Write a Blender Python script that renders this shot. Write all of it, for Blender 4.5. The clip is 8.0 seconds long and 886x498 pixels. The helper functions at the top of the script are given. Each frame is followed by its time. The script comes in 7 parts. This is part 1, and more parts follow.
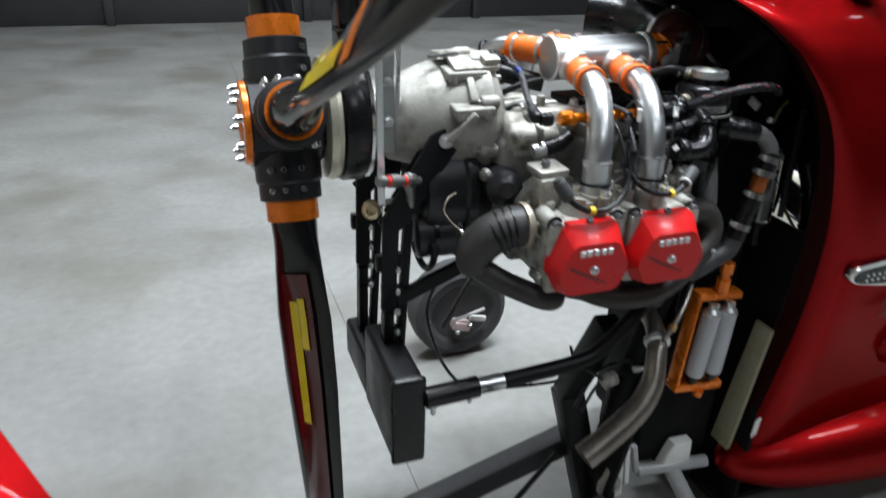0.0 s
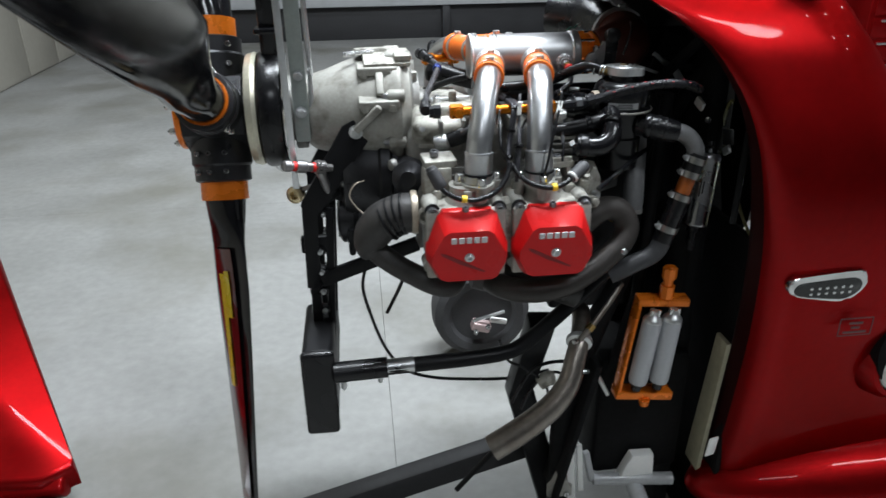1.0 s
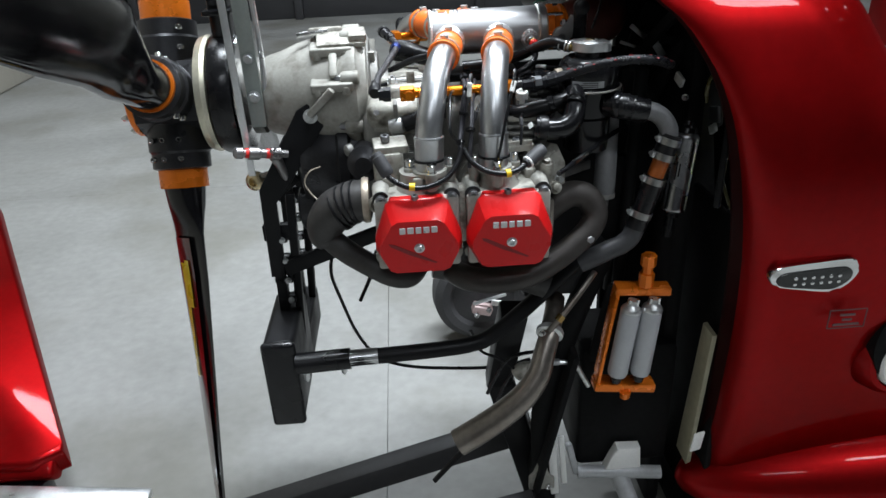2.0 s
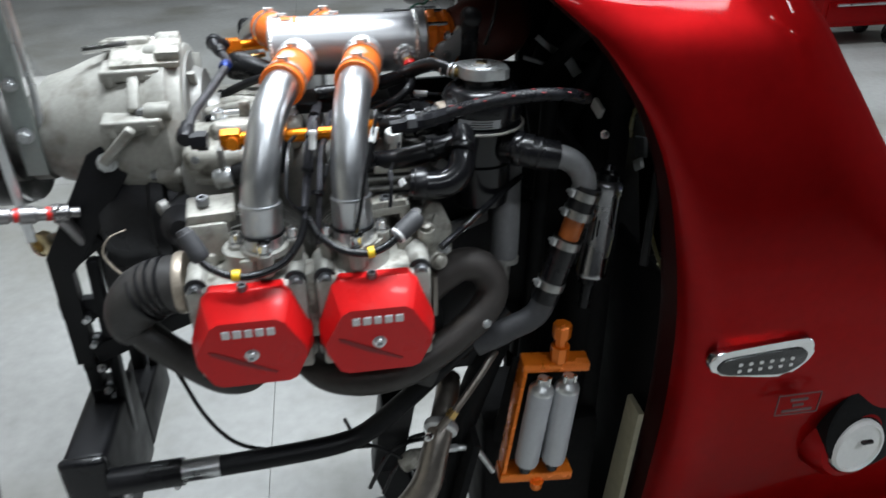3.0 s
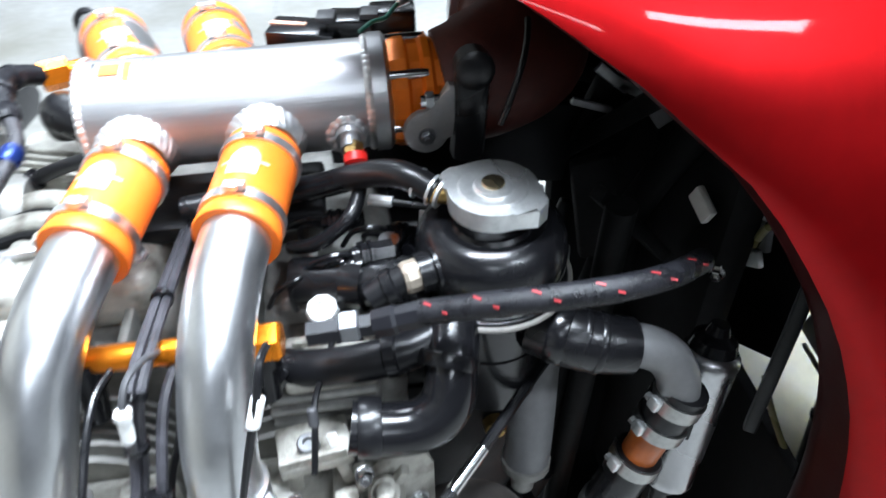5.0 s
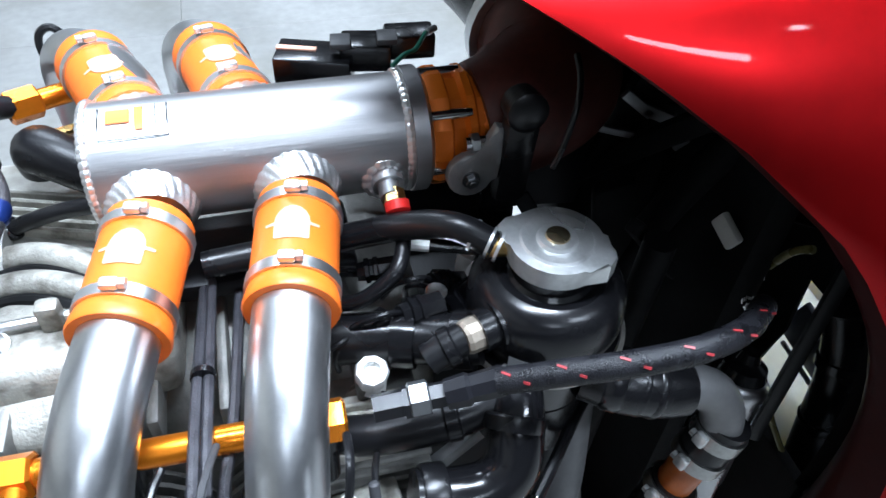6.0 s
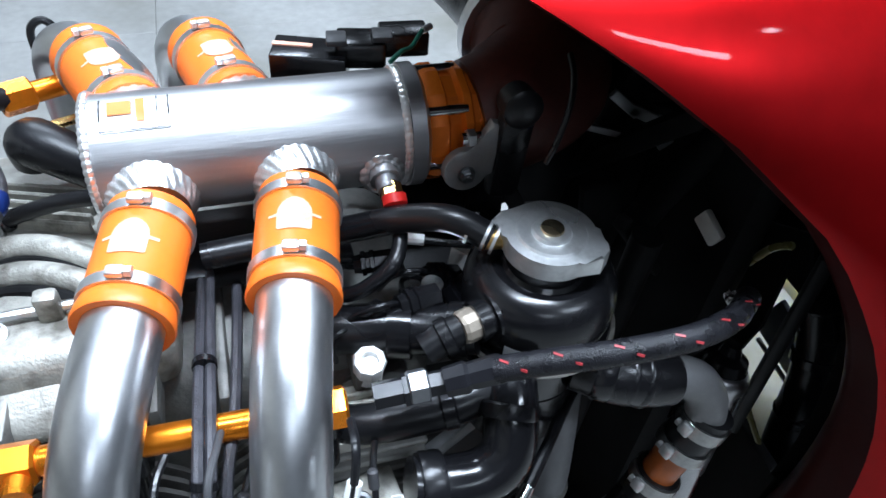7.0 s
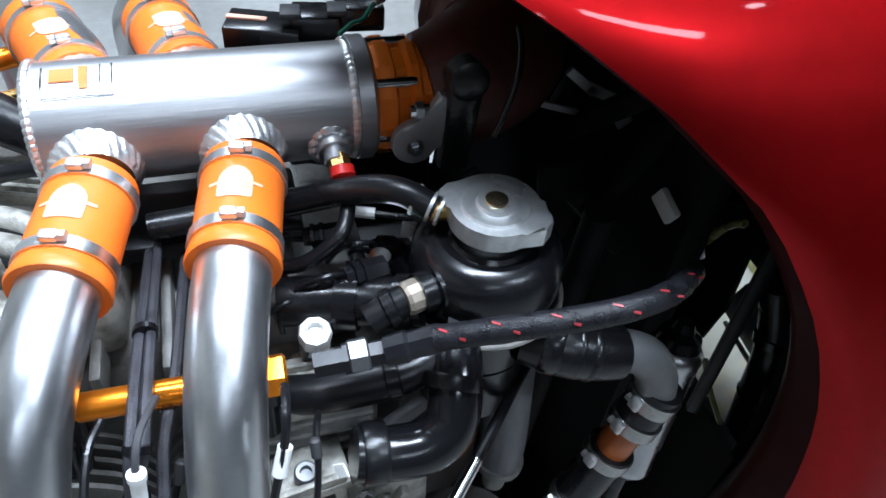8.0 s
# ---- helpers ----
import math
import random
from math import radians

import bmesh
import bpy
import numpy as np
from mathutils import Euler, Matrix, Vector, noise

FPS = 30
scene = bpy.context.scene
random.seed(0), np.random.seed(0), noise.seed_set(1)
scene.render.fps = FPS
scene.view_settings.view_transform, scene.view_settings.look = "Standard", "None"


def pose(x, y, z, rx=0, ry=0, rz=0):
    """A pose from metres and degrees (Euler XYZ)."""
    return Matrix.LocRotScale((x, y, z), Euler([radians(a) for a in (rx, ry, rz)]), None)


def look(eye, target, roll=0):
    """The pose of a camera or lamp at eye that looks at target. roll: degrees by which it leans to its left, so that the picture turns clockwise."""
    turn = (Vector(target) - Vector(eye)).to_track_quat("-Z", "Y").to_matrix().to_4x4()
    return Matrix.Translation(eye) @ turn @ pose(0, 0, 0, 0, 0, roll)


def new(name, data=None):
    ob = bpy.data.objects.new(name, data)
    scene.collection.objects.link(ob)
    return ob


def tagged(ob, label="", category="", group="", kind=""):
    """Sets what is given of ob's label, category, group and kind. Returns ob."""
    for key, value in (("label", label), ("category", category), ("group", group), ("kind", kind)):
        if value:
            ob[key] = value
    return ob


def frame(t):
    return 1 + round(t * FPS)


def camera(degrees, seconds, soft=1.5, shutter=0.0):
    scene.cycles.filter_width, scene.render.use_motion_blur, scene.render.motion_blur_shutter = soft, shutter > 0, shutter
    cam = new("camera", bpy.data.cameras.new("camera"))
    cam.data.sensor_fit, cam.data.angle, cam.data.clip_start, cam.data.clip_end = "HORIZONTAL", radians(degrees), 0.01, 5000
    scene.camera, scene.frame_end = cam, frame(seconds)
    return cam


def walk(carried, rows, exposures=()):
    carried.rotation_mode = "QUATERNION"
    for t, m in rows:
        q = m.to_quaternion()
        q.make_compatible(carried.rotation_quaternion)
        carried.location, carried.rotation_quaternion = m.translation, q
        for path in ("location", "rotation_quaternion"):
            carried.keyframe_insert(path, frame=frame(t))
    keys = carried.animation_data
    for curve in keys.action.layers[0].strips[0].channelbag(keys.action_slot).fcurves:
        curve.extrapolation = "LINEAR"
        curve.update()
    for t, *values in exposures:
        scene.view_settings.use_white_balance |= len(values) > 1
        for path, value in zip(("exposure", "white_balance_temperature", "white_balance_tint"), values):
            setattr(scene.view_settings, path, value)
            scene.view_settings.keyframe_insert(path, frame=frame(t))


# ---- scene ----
cam = camera(63.0, 8.0, shutter=0.3)
PATH = [
    (0, (-0.484, -0.72, 1.165), (0.148, 0.963, 0.288), 2.0),
    (0.3, (-0.413, -0.834, 1.158), (0.068, 0.864, 0.216), -0.9),
    (0.5, (-0.361, -0.838, 1.133), (0.004, 0.9, 0.212), -3.1),
    (0.8, (-0.213, -0.87, 1.159), (0.004, 0.918, 0.289), -3.2),
    (1, (-0.136, -0.872, 1.151), (0.071, 0.932, 0.312), -0.7),
    (1.2, (-0.083, -0.868, 1.151), (0.065, 0.929, 0.285), -1.1),
    (2.3, (0.01, -0.783, 1.142), (0.083, 0.986, 0.212), -2.8),
    (2.5, (0.03, -0.728, 1.125), (0.168, 1.008, 0.142), -1.8),
    (2.7, (0.052, -0.678, 1.11), (0.238, 1.055, 0.128), -0.7),
    (2.8, (0.045, -0.618, 1.127), (0.304, 1.094, 0.127), 0.3),
    (3, (0.094, -0.563, 1.152), (0.365, 1.152, 0.159), -0.8),
    (3.1, (0.114, -0.535, 1.15), (0.383, 1.164, 0.131), -1.2),
    (3.5, (0.213, -0.437, 1.145), (0.356, 1.262, 0.099), -5.1),
    (3.7, (0.274, -0.391, 1.152), (0.3, 1.313, 0.104), -5.4),
    (4, (0.31, -0.354, 1.154), (0.261, 1.362, 0.128), -4.2),
    (4.2, (0.333, -0.328, 1.157), (0.231, 1.361, 0.091), -4.2),
    (4.5, (0.299, -0.288, 1.156), (0.179, 1.314, -0.035), -3.3),
    (4.7, (0.242, -0.236, 1.16), (0.141, 1.344, -0.062), -3.7),
    (5, (0.189, -0.132, 1.174), (0.365, 1.332, -0.178), -1.8),
    (5.2, (0.172, -0.097, 1.176), (0.481, 1.312, -0.21), -0.9),
    (6.3, (0.108, -0.068, 1.194), (0.547, 1.271, -0.226), 4.0),
    (6.5, (0.101, -0.066, 1.187), (0.564, 1.267, -0.231), 4.7),
    (7, (0.109, -0.077, 1.192), (0.598, 1.259, -0.214), 5.6),
    (7.5, (0.124, -0.089, 1.192), (0.597, 1.258, -0.209), 5.1),
    (8, (0.131, -0.092, 1.187), (0.632, 1.225, -0.232), 6.5),
]
walk(cam, [(t, look(eye, target, roll)) for t, eye, target, roll in PATH], [(0, 0.0, 6330, 10), (3.0, 0.06, 6260, 10), (3.8, 0.42, 6200, 10), (4.2, 0.74, 6100, 10), (4.5, 0.84, 6050, 10), (5.0, 1.14, 5950, 10), (5.3, 0.98, 5800, 10), (6.3, 0.40, 5650, 10), (7.0, 0.27, 5650, 10), (8.0, 0.18, 5650, 10)])

# ---------------------------------------------------------------- light
world = bpy.data.worlds.new("hall_night")
scene.world = world
world.use_nodes = True
world.node_tree.nodes["Background"].inputs[0].default_value = (0.5, 0.55, 0.6, 1)
world.node_tree.nodes["Background"].inputs[1].default_value = 0.002


def ceiling_lamp_light(x, y, z, sx, sy, power):
    light = bpy.data.lights.new("tube_light", "AREA")
    light.shape, light.size, light.size_y, light.energy = "RECTANGLE", sx, sy, power
    light.color = (0.90, 0.96, 1.0)
    ob = new("tube_light", light)
    ob.matrix_world = pose(x, y, z, 0, 0, 0)
    return ob


LAMPS = [(0.1, 0.25, 4.0, 1.6, 0.3, 152), (1.9, -1.8, 4.0, 1.2, 0.25, 46), (-0.1, -3.3, 4.0, 1.2, 0.25, 16), (1.5, 0.8, 4.0, 1.8, 0.5, 140), (-0.5, 3.2, 4.0, 1.5, 0.3, 85), (2.4, 4.4, 4.0, 1.5, 0.3, 50)]
for x, y, z, sx, sy, power in LAMPS:
    ceiling_lamp_light(x, y, z, sx, sy, power)


# ---------------------------------------------------------------- materials
def material(name, base, rough=0.5, metal=0.0, vary=0.12, scale=40.0, bump=0.0, bump_scale=None, coat=0.0, spots=None, stretch=(1, 1, 1), rough_vary=0.1, spec=0.5):
    """A surface with two scales of variation in colour and gloss, and fine relief."""
    m = bpy.data.materials.new(name)
    m.use_nodes = True
    nt = m.node_tree
    n, ln = nt.nodes, nt.links
    p = n["Principled BSDF"]
    co = n.new("ShaderNodeTexCoord")
    mp = n.new("ShaderNodeMapping")
    mp.inputs["Scale"].default_value = stretch
    ln.new(co.outputs["Object"], mp.inputs[0])
    fine, wide = n.new("ShaderNodeTexNoise"), n.new("ShaderNodeTexNoise")
    fine.inputs["Scale"].default_value, fine.inputs["Detail"].default_value = scale * 6, 4
    wide.inputs["Scale"].default_value, wide.inputs["Detail"].default_value = scale * 0.5, 3
    ln.new(mp.outputs[0], fine.inputs["Vector"])
    ln.new(mp.outputs[0], wide.inputs["Vector"])
    add = n.new("ShaderNodeMath")
    add.operation = "ADD"
    ln.new(fine.outputs[0], add.inputs[0])
    ln.new(wide.outputs[0], add.inputs[1])
    ramp = n.new("ShaderNodeMapRange")
    ramp.inputs[1].default_value, ramp.inputs[2].default_value = 0.6, 1.4
    ln.new(add.outputs[0], ramp.inputs[0])
    mix = n.new("ShaderNodeMix")
    mix.data_type = "RGBA"
    mix.inputs[6].default_value = (*[c * (1 - vary) for c in base], 1)
    mix.inputs[7].default_value = (*[min(1, c * (1 + vary)) for c in base], 1)
    ln.new(ramp.outputs[0], mix.inputs[0])
    colour = mix.outputs[2]
    if spots:
        sc, lo, tint, amount = spots
        sp = n.new("ShaderNodeTexNoise")
        sp.inputs["Scale"].default_value, sp.inputs["Detail"].default_value = sc, 6
        ln.new(mp.outputs[0], sp.inputs["Vector"])
        rr = n.new("ShaderNodeMapRange")
        rr.inputs[1].default_value, rr.inputs[2].default_value, rr.inputs[4].default_value = lo, lo + 0.2, amount
        ln.new(sp.outputs[0], rr.inputs[0])
        mx = n.new("ShaderNodeMix")
        mx.data_type = "RGBA"
        mx.inputs[7].default_value = (*tint, 1)
        ln.new(rr.outputs[0], mx.inputs[0])
        ln.new(colour, mx.inputs[6])
        colour = mx.outputs[2]
    ln.new(colour, p.inputs["Base Color"])
    rm = n.new("ShaderNodeMapRange")
    rm.inputs[3].default_value, rm.inputs[4].default_value = max(0.03, rough - rough_vary), min(1, rough + rough_vary)
    ln.new(wide.outputs[0], rm.inputs[0])
    rm.inputs[1].default_value, rm.inputs[2].default_value = 0.3, 0.7
    ln.new(rm.outputs[0], p.inputs["Roughness"])
    p.inputs["Metallic"].default_value = metal
    p.inputs["Coat Weight"].default_value = coat
    p.inputs["Coat Roughness"].default_value = 0.04
    p.inputs["Specular IOR Level"].default_value = spec
    if bump:
        bt = n.new("ShaderNodeTexNoise")
        bt.inputs["Scale"].default_value, bt.inputs["Detail"].default_value = bump_scale or scale * 8, 3
        ln.new(mp.outputs[0], bt.inputs["Vector"])
        bn = n.new("ShaderNodeBump")
        bn.inputs["Strength"].default_value, bn.inputs["Distance"].default_value = bump, 0.001
        ln.new(bt.outputs[0], bn.inputs["Height"])
        ln.new(bn.outputs[0], p.inputs["Normal"])
    return m


ALU = material("brushed_aluminium", (0.54, 0.54, 0.55), 0.41, 1.0, 0.08, 60, 0.14, 700, stretch=(0.06, 1, 1), rough_vary=0.05)
ALU_PIPE = material("satin_aluminium_pipe", (0.62, 0.63, 0.645), 0.34, 1.0, 0.06, 50, 0.06, 500, rough_vary=0.06)
WELD = material("weld_bead", (0.86, 0.86, 0.86), 0.38, 1.0, 0.10, 90, 0.5, 300)
CAST = material("cast_aluminium", (0.34, 0.332, 0.300), 0.5, 0.25, 0.18, 30, 0.18, 400, spots=(34, 0.54, (0.13, 0.115, 0.09), 0.75))
CAST_DARK = material("grimy_casting", (0.24, 0.235, 0.22), 0.55, 0.5, 0.2, 30, 0.5, 420, spots=(20, 0.5, (0.05, 0.05, 0.045), 0.7))
CAST_PALE = material("pale_head_casting", (0.40, 0.388, 0.345), 0.48, 0.35, 0.24, 30, 0.6, 500, spots=(60, 0.49, (0.075, 0.065, 0.050), 0.85))
SILICONE = material("orange_silicone", (0.86, 0.17, 0.012), 0.42, 0, 0.06, 40, 0.08, 600)
# The orange silicone again, with the bay's shade mixed into the base colour.
SILICONE_SHADED = material("shaded_orange_silicone", (0.055, 0.009, 0.005), 0.50, 0, 0.3, 40, 0.08, 600)
ANODISED = material("orange_anodised", (0.80, 0.19, 0.012), 0.28, 0.35, 0.08, 60, 0.05, 500)
RAIL_GOLD = material("gold_anodised_rail", (0.80, 0.24, 0.012), 0.27, 0.85, 0.08, 60, 0.04, 500)
RED_PAINT = material("red_metallic_paint", (0.27, 0.0050, 0.0060), 0.39, 0.90, 0.10, 12, 0.03, 1500, coat=0.16, spots=(9, 0.56, (0.30, 0.003, 0.005), 0.5), rough_vary=0.05, spec=0.12)
RED_PAINT.node_tree.nodes["Principled BSDF"].inputs["Specular Tint"].default_value = (0.45, 0.03, 0.03, 1)
RED_COVER = material("red_powder_coat", (0.56, 0.008, 0.009), 0.34, 0, 0.07, 40, 0.10, 500, coat=0.10, spec=0.3)
RUBBER = material("black_rubber", (0.0065, 0.0065, 0.0075), 0.30, 0, 0.25, 40, 0.12, 500, spec=0.38)
RUBBER_GREY = material("worn_grey_rubber", (0.042, 0.042, 0.045), 0.55, 0, 0.2, 30, 0.15, 500)
PLASTIC = material("black_plastic", (0.0065, 0.0065, 0.0075), 0.22, 0, 0.2, 40, 0.05, 600, spec=0.4)
CARBON = material("gloss_black_blade", (0.007, 0.007, 0.008), 0.16, 0, 0.3, 20, 0.04, 60, coat=0.12, spec=0.4)
HUB_BLACK = material("black_anodised", (0.035, 0.035, 0.038), 0.36, 0.6, 0.2, 40, 0.08, 500)
FRAME_BLACK = material("black_powder_coat", (0.006, 0.006, 0.007), 0.45, 0, 0.25, 40, 0.15, 500, spec=0.22)
EXHAUST = material("heat_stained_steel", (0.25, 0.225, 0.20), 0.36, 0.9, 0.22, 18, 0.2, 300, spots=(14, 0.52, (0.17, 0.135, 0.11), 0.8))
EXHAUST_COAT = material("dark_coated_exhaust", (0.040, 0.038, 0.037), 0.52, 0.2, 0.22, 25, 0.25, 400, spots=(18, 0.55, (0.075, 0.062, 0.052), 0.5))
EXHAUST_BROWN = material("stained_brown_exhaust", (0.040, 0.035, 0.032), 0.5, 0.35, 0.22, 22, 0.25, 400, spots=(16, 0.56, (0.12, 0.09, 0.065), 0.6))
CHROME = material("bright_steel", (0.72, 0.72, 0.72), 0.18, 1.0, 0.06, 60, 0.03, 400)
CAP_ZINC = material("zinc_plated_cap", (0.70, 0.71, 0.71), 0.36, 0.8, 0.12, 50, 0.10, 400, spots=(110, 0.50, (0.42, 0.43, 0.42), 0.6))
GLOSS_FITTING = material("gloss_black_fitting", (0.008, 0.008, 0.010), 0.30, 0.0, 0.15, 40, 0.04, 500, spec=0.25)
LEVER = material("cast_zinc_lever", (0.33, 0.33, 0.33), 0.42, 0.6, 0.12, 60, 0.2, 500, spots=(60, 0.5, (0.36, 0.35, 0.33), 0.6))
OLIVE = material("olive_clear_hose", (0.12, 0.11, 0.045), 0.25, 0, 0.15, 60, 0.04, 400)
ZINC = material("yellow_zinc", (0.72, 0.60, 0.38), 0.3, 1.0, 0.15, 50, 0.08, 400)
BRASS = material("brass", (0.62, 0.42, 0.16), 0.3, 1.0, 0.12, 50, 0.05, 400)
STEEL = material("galvanised_steel", (0.64, 0.65, 0.66), 0.36, 1.0, 0.12, 40, 0.1, 300)
GREY_PIPE = material("grey_coated_pipe", (0.15, 0.15, 0.152), 0.45, 0.1, 0.15, 30, 0.1, 400)
GREY_LIGHT = material("grey_painted_steel", (0.42, 0.43, 0.44), 0.4, 0.2, 0.12, 30, 0.08, 300)
CAN_GREY = material("grey_painted_can", (0.46, 0.47, 0.49), 0.4, 0.1, 0.06, 30, 0.05, 400)
CREAM = material("cream_translucent_tank", (0.74, 0.71, 0.58), 0.45, 0, 0.12, 14, 0.1, 200)
CREAM.node_tree.nodes["Principled BSDF"].inputs["Subsurface Weight"].default_value = 0.5
CREAM.node_tree.nodes["Principled BSDF"].inputs["Subsurface Radius"].default_value = (0.08, 0.07, 0.04)
CREAM.node_tree.nodes["Principled BSDF"].inputs["Subsurface Scale"].default_value = 1.0
WHITE = material("white_plastic", (0.78, 0.78, 0.76), 0.4, 0, 0.06, 30, 0.05, 400)
YELLOW = material("yellow_tape", (0.85, 0.55, 0.02), 0.45, 0, 0.06, 30)
RED_MARK = material("red_plastic", (0.7, 0.02, 0.015), 0.4, 0, 0.06, 30)
TRACER = material("dull_red_tracer", (0.30, 0.025, 0.03), 0.5, 0, 0.2, 60)
BRAID = material("black_braided_sheath", (0.010, 0.010, 0.012), 0.30, 0, 0.7, 260, 0.5, 1400, spec=0.24)
BRAID_GREY = material("grey_braided_sheath", (0.034, 0.033, 0.037), 0.34, 0.1, 0.6, 240, 0.7, 1400)
KEEL = material("dull_black_keel_paint", (0.035, 0.035, 0.037), 0.5, 0, 0.2, 12, 0.15, 300)
BLUE = material("blue_anodised", (0.012, 0.03, 0.16), 0.3, 0.6, 0.06, 30)
DECAL_RED = material("deep_red_decal", (0.075, 0.004, 0.006), 0.2, 0, 0.15, 20, coat=0.6)
DECAL_YELLOW = material("yellow_decal", (0.72, 0.55, 0.02), 0.3, 0, 0.08, 20, coat=0.4)
PALE_PRINT = material("pale_pink_print", (0.68, 0.37, 0.26), 0.5, 0, 0.3, 160)
SILVER_PRINT = material("silver_lettering", (0.62, 0.60, 0.60), 0.3, 0.7, 0.1, 60)
DARK_RED = material("shaded_groove_red", (0.2, 0.006, 0.008), 0.4, 0, 0.1, 40)
# Matt black for bay parts, and for shade put in as colour.
INNER_BLACK = material("black_lining_and_shade", (0.007, 0.007, 0.0073), 0.7, 0, 0.4, 20, 0.3, 200, spec=0.12)
LENS_CLEAR = material("clear_lamp_lens", (0.020, 0.021, 0.021), 0.12, 0.0, 0.2, 150, 0.3, 900)
GREEN_GREY = material("primed_plate", (0.30, 0.33, 0.31), 0.5, 0.3, 0.1, 30, 0.1, 300)
FLOOR = material("trowelled_concrete", (0.25, 0.25, 0.24), 0.52, 0, 0.18, 5.0, 0.15, 60, spots=(1.5, 0.48, (0.150, 0.144, 0.118), 0.75), rough_vary=0.14)
JOINT = material("joint_filler", (0.22, 0.22, 0.212), 0.8, 0, 0.1, 30)
WALL = material("beige_panel_wall", (0.36, 0.34, 0.29), 0.6, 0, 0.06, 4, 0.05, 90)
CEIL = material("grey_ceiling", (0.30, 0.30, 0.30), 0.8, 0, 0.08, 3)
# For the unseen south wall, kept dark to hold bounce off the hull.
WALL_UNSEEN = material("unseen_charcoal_wall", (0.05, 0.05, 0.053), 0.6, 0.1, 0.15, 4, 0.1, 60)
WALL_DARK = material("grey_shutter_wall", (0.18, 0.18, 0.185), 0.6, 0, 0.1, 4)
DARK = material("dark_steel", (0.03, 0.03, 0.032), 0.5, 0.2, 0.2, 10, 0.1, 90)
TYRE = material("tyre_rubber", (0.05, 0.05, 0.052), 0.75, 0, 0.2, 30, 0.3, 300)
STEEL_NUT = material("dull_steel_nut", (0.21, 0.215, 0.225), 0.36, 0.9, 0.10, 60, 0.04, 400)
SPACER = material("yellowed_zinc_disc", (0.62, 0.59, 0.47), 0.38, 0.6, 0.15, 40, 0.06, 300)
PLATE_BLUE = material("slate_painted_plate", (0.09, 0.095, 0.12), 0.5, 0.1, 0.15, 20, 0.06, 300)
BEIGE_RING = material("dull_beige_steel", (0.42, 0.36, 0.29), 0.45, 0.6, 0.2, 50, 0.15, 300)
CAN_STEEL = material("brushed_steel_can", (0.40, 0.40, 0.41), 0.26, 1.0, 0.10, 50, 0.04, 400)
LOOM = material("grey_black_wire_sleeve", (0.035, 0.034, 0.040), 0.4, 0, 0.6, 220, 0.5, 1200)
GREEN_WIRE = material("green_wire_sheath", (0.02, 0.17, 0.11), 0.4, 0, 0.1, 60)
BAND = material("worn_steel_band", (0.34, 0.34, 0.33), 0.34, 1.0, 0.2, 50, 0.1, 300)
AMBER = material("dull_amber_tube", (0.34, 0.085, 0.012), 0.35, 0, 0.15, 50)
LIP_DARK = material("dark_edge_lip", (0.022, 0.003, 0.003), 0.42, 0, 0.3, 30, 0.05, 300, spec=0.06)
FAINT_PRINT = material("faint_silver_print", (0.13, 0.07, 0.07), 0.5, 0.2, 0.3, 200)
PIVOT = material("dull_plated_steel", (0.30, 0.29, 0.29), 0.36, 0.9, 0.2, 60, 0.1, 300)
SEAM = material("seam_highlight", (0.16, 0.15, 0.135), 0.5, 0, 0.3, 60, 0.1, 300)
# Darker copy of the tank's cream; the wall's shade is in the colour.
TANK_WALL = material("shaded_cream_plastic", (0.36, 0.335, 0.235), 0.5, 0, 0.2, 14, 0.1, 200)
PINK = material("dusty_pink_metal", (0.55, 0.42, 0.41), 0.45, 0.3, 0.2, 60, 0.2, 300)

lamp_glow = bpy.data.materials.new("lamp_diffuser")
lamp_glow.use_nodes = True
lamp_glow.node_tree.nodes["Principled BSDF"].inputs["Emission Color"].default_value = (0.95, 0.98, 1, 1)
lamp_glow.node_tree.nodes["Principled BSDF"].inputs["Emission Strength"].default_value = 6
spot_glow = bpy.data.materials.new("spot_diffuser")
spot_glow.use_nodes = True
spot_glow.node_tree.nodes["Principled BSDF"].inputs["Emission Color"].default_value = (0.95, 0.98, 1, 1)
spot_glow.node_tree.nodes["Principled BSDF"].inputs["Emission Strength"].default_value = 60


# ---------------------------------------------------------------- shapes
def thing(name, base, label, category, group="", kind=""):
    ob = new(name)
    ob.empty_display_size = 0.05
    ob.location = base
    ob.matrix_world = Matrix.Translation(base)
    return tagged(ob, label, category, group, kind)


def part(name, bm, mat, parent, label="", smooth=35):
    """One mesh object from a bmesh in world coordinates, under a thing or a part."""
    me = bpy.data.meshes.new(name)
    bmesh.ops.recalc_face_normals(bm, faces=bm.faces)
    for f in bm.faces:
        f.smooth = True
    for e in bm.edges:
        if len(e.link_faces) == 2 and e.calc_face_angle(0) > radians(smooth):
            e.smooth = False
    bm.to_mesh(me)
    bm.free()
    me.materials.append(mat)
    ob = new(name, me)
    if parent is not None:
        ob.parent = parent
        if parent.parent is None and parent.data is None:
            ob.matrix_parent_inverse = Matrix.Translation(-parent.location)
    if label:
        ob["label"] = label
    return ob


def spline(points, steps=6):
    """A Catmull-Rom curve through the points."""
    p = [Vector(q) for q in points]
    if len(p) < 3:
        return p
    p = [2 * p[0] - p[1], *p, 2 * p[-1] - p[-2]]
    out = []
    for a, b, c, d in zip(p, p[1:], p[2:], p[3:]):
        for i in range(steps):
            t = i / steps
            out.append(0.5 * (2 * b + (c - a) * t + (2 * a - 5 * b + 4 * c - d) * t * t + (3 * b - a - 3 * c + d) * t ** 3))
    return out + [p[-2]]


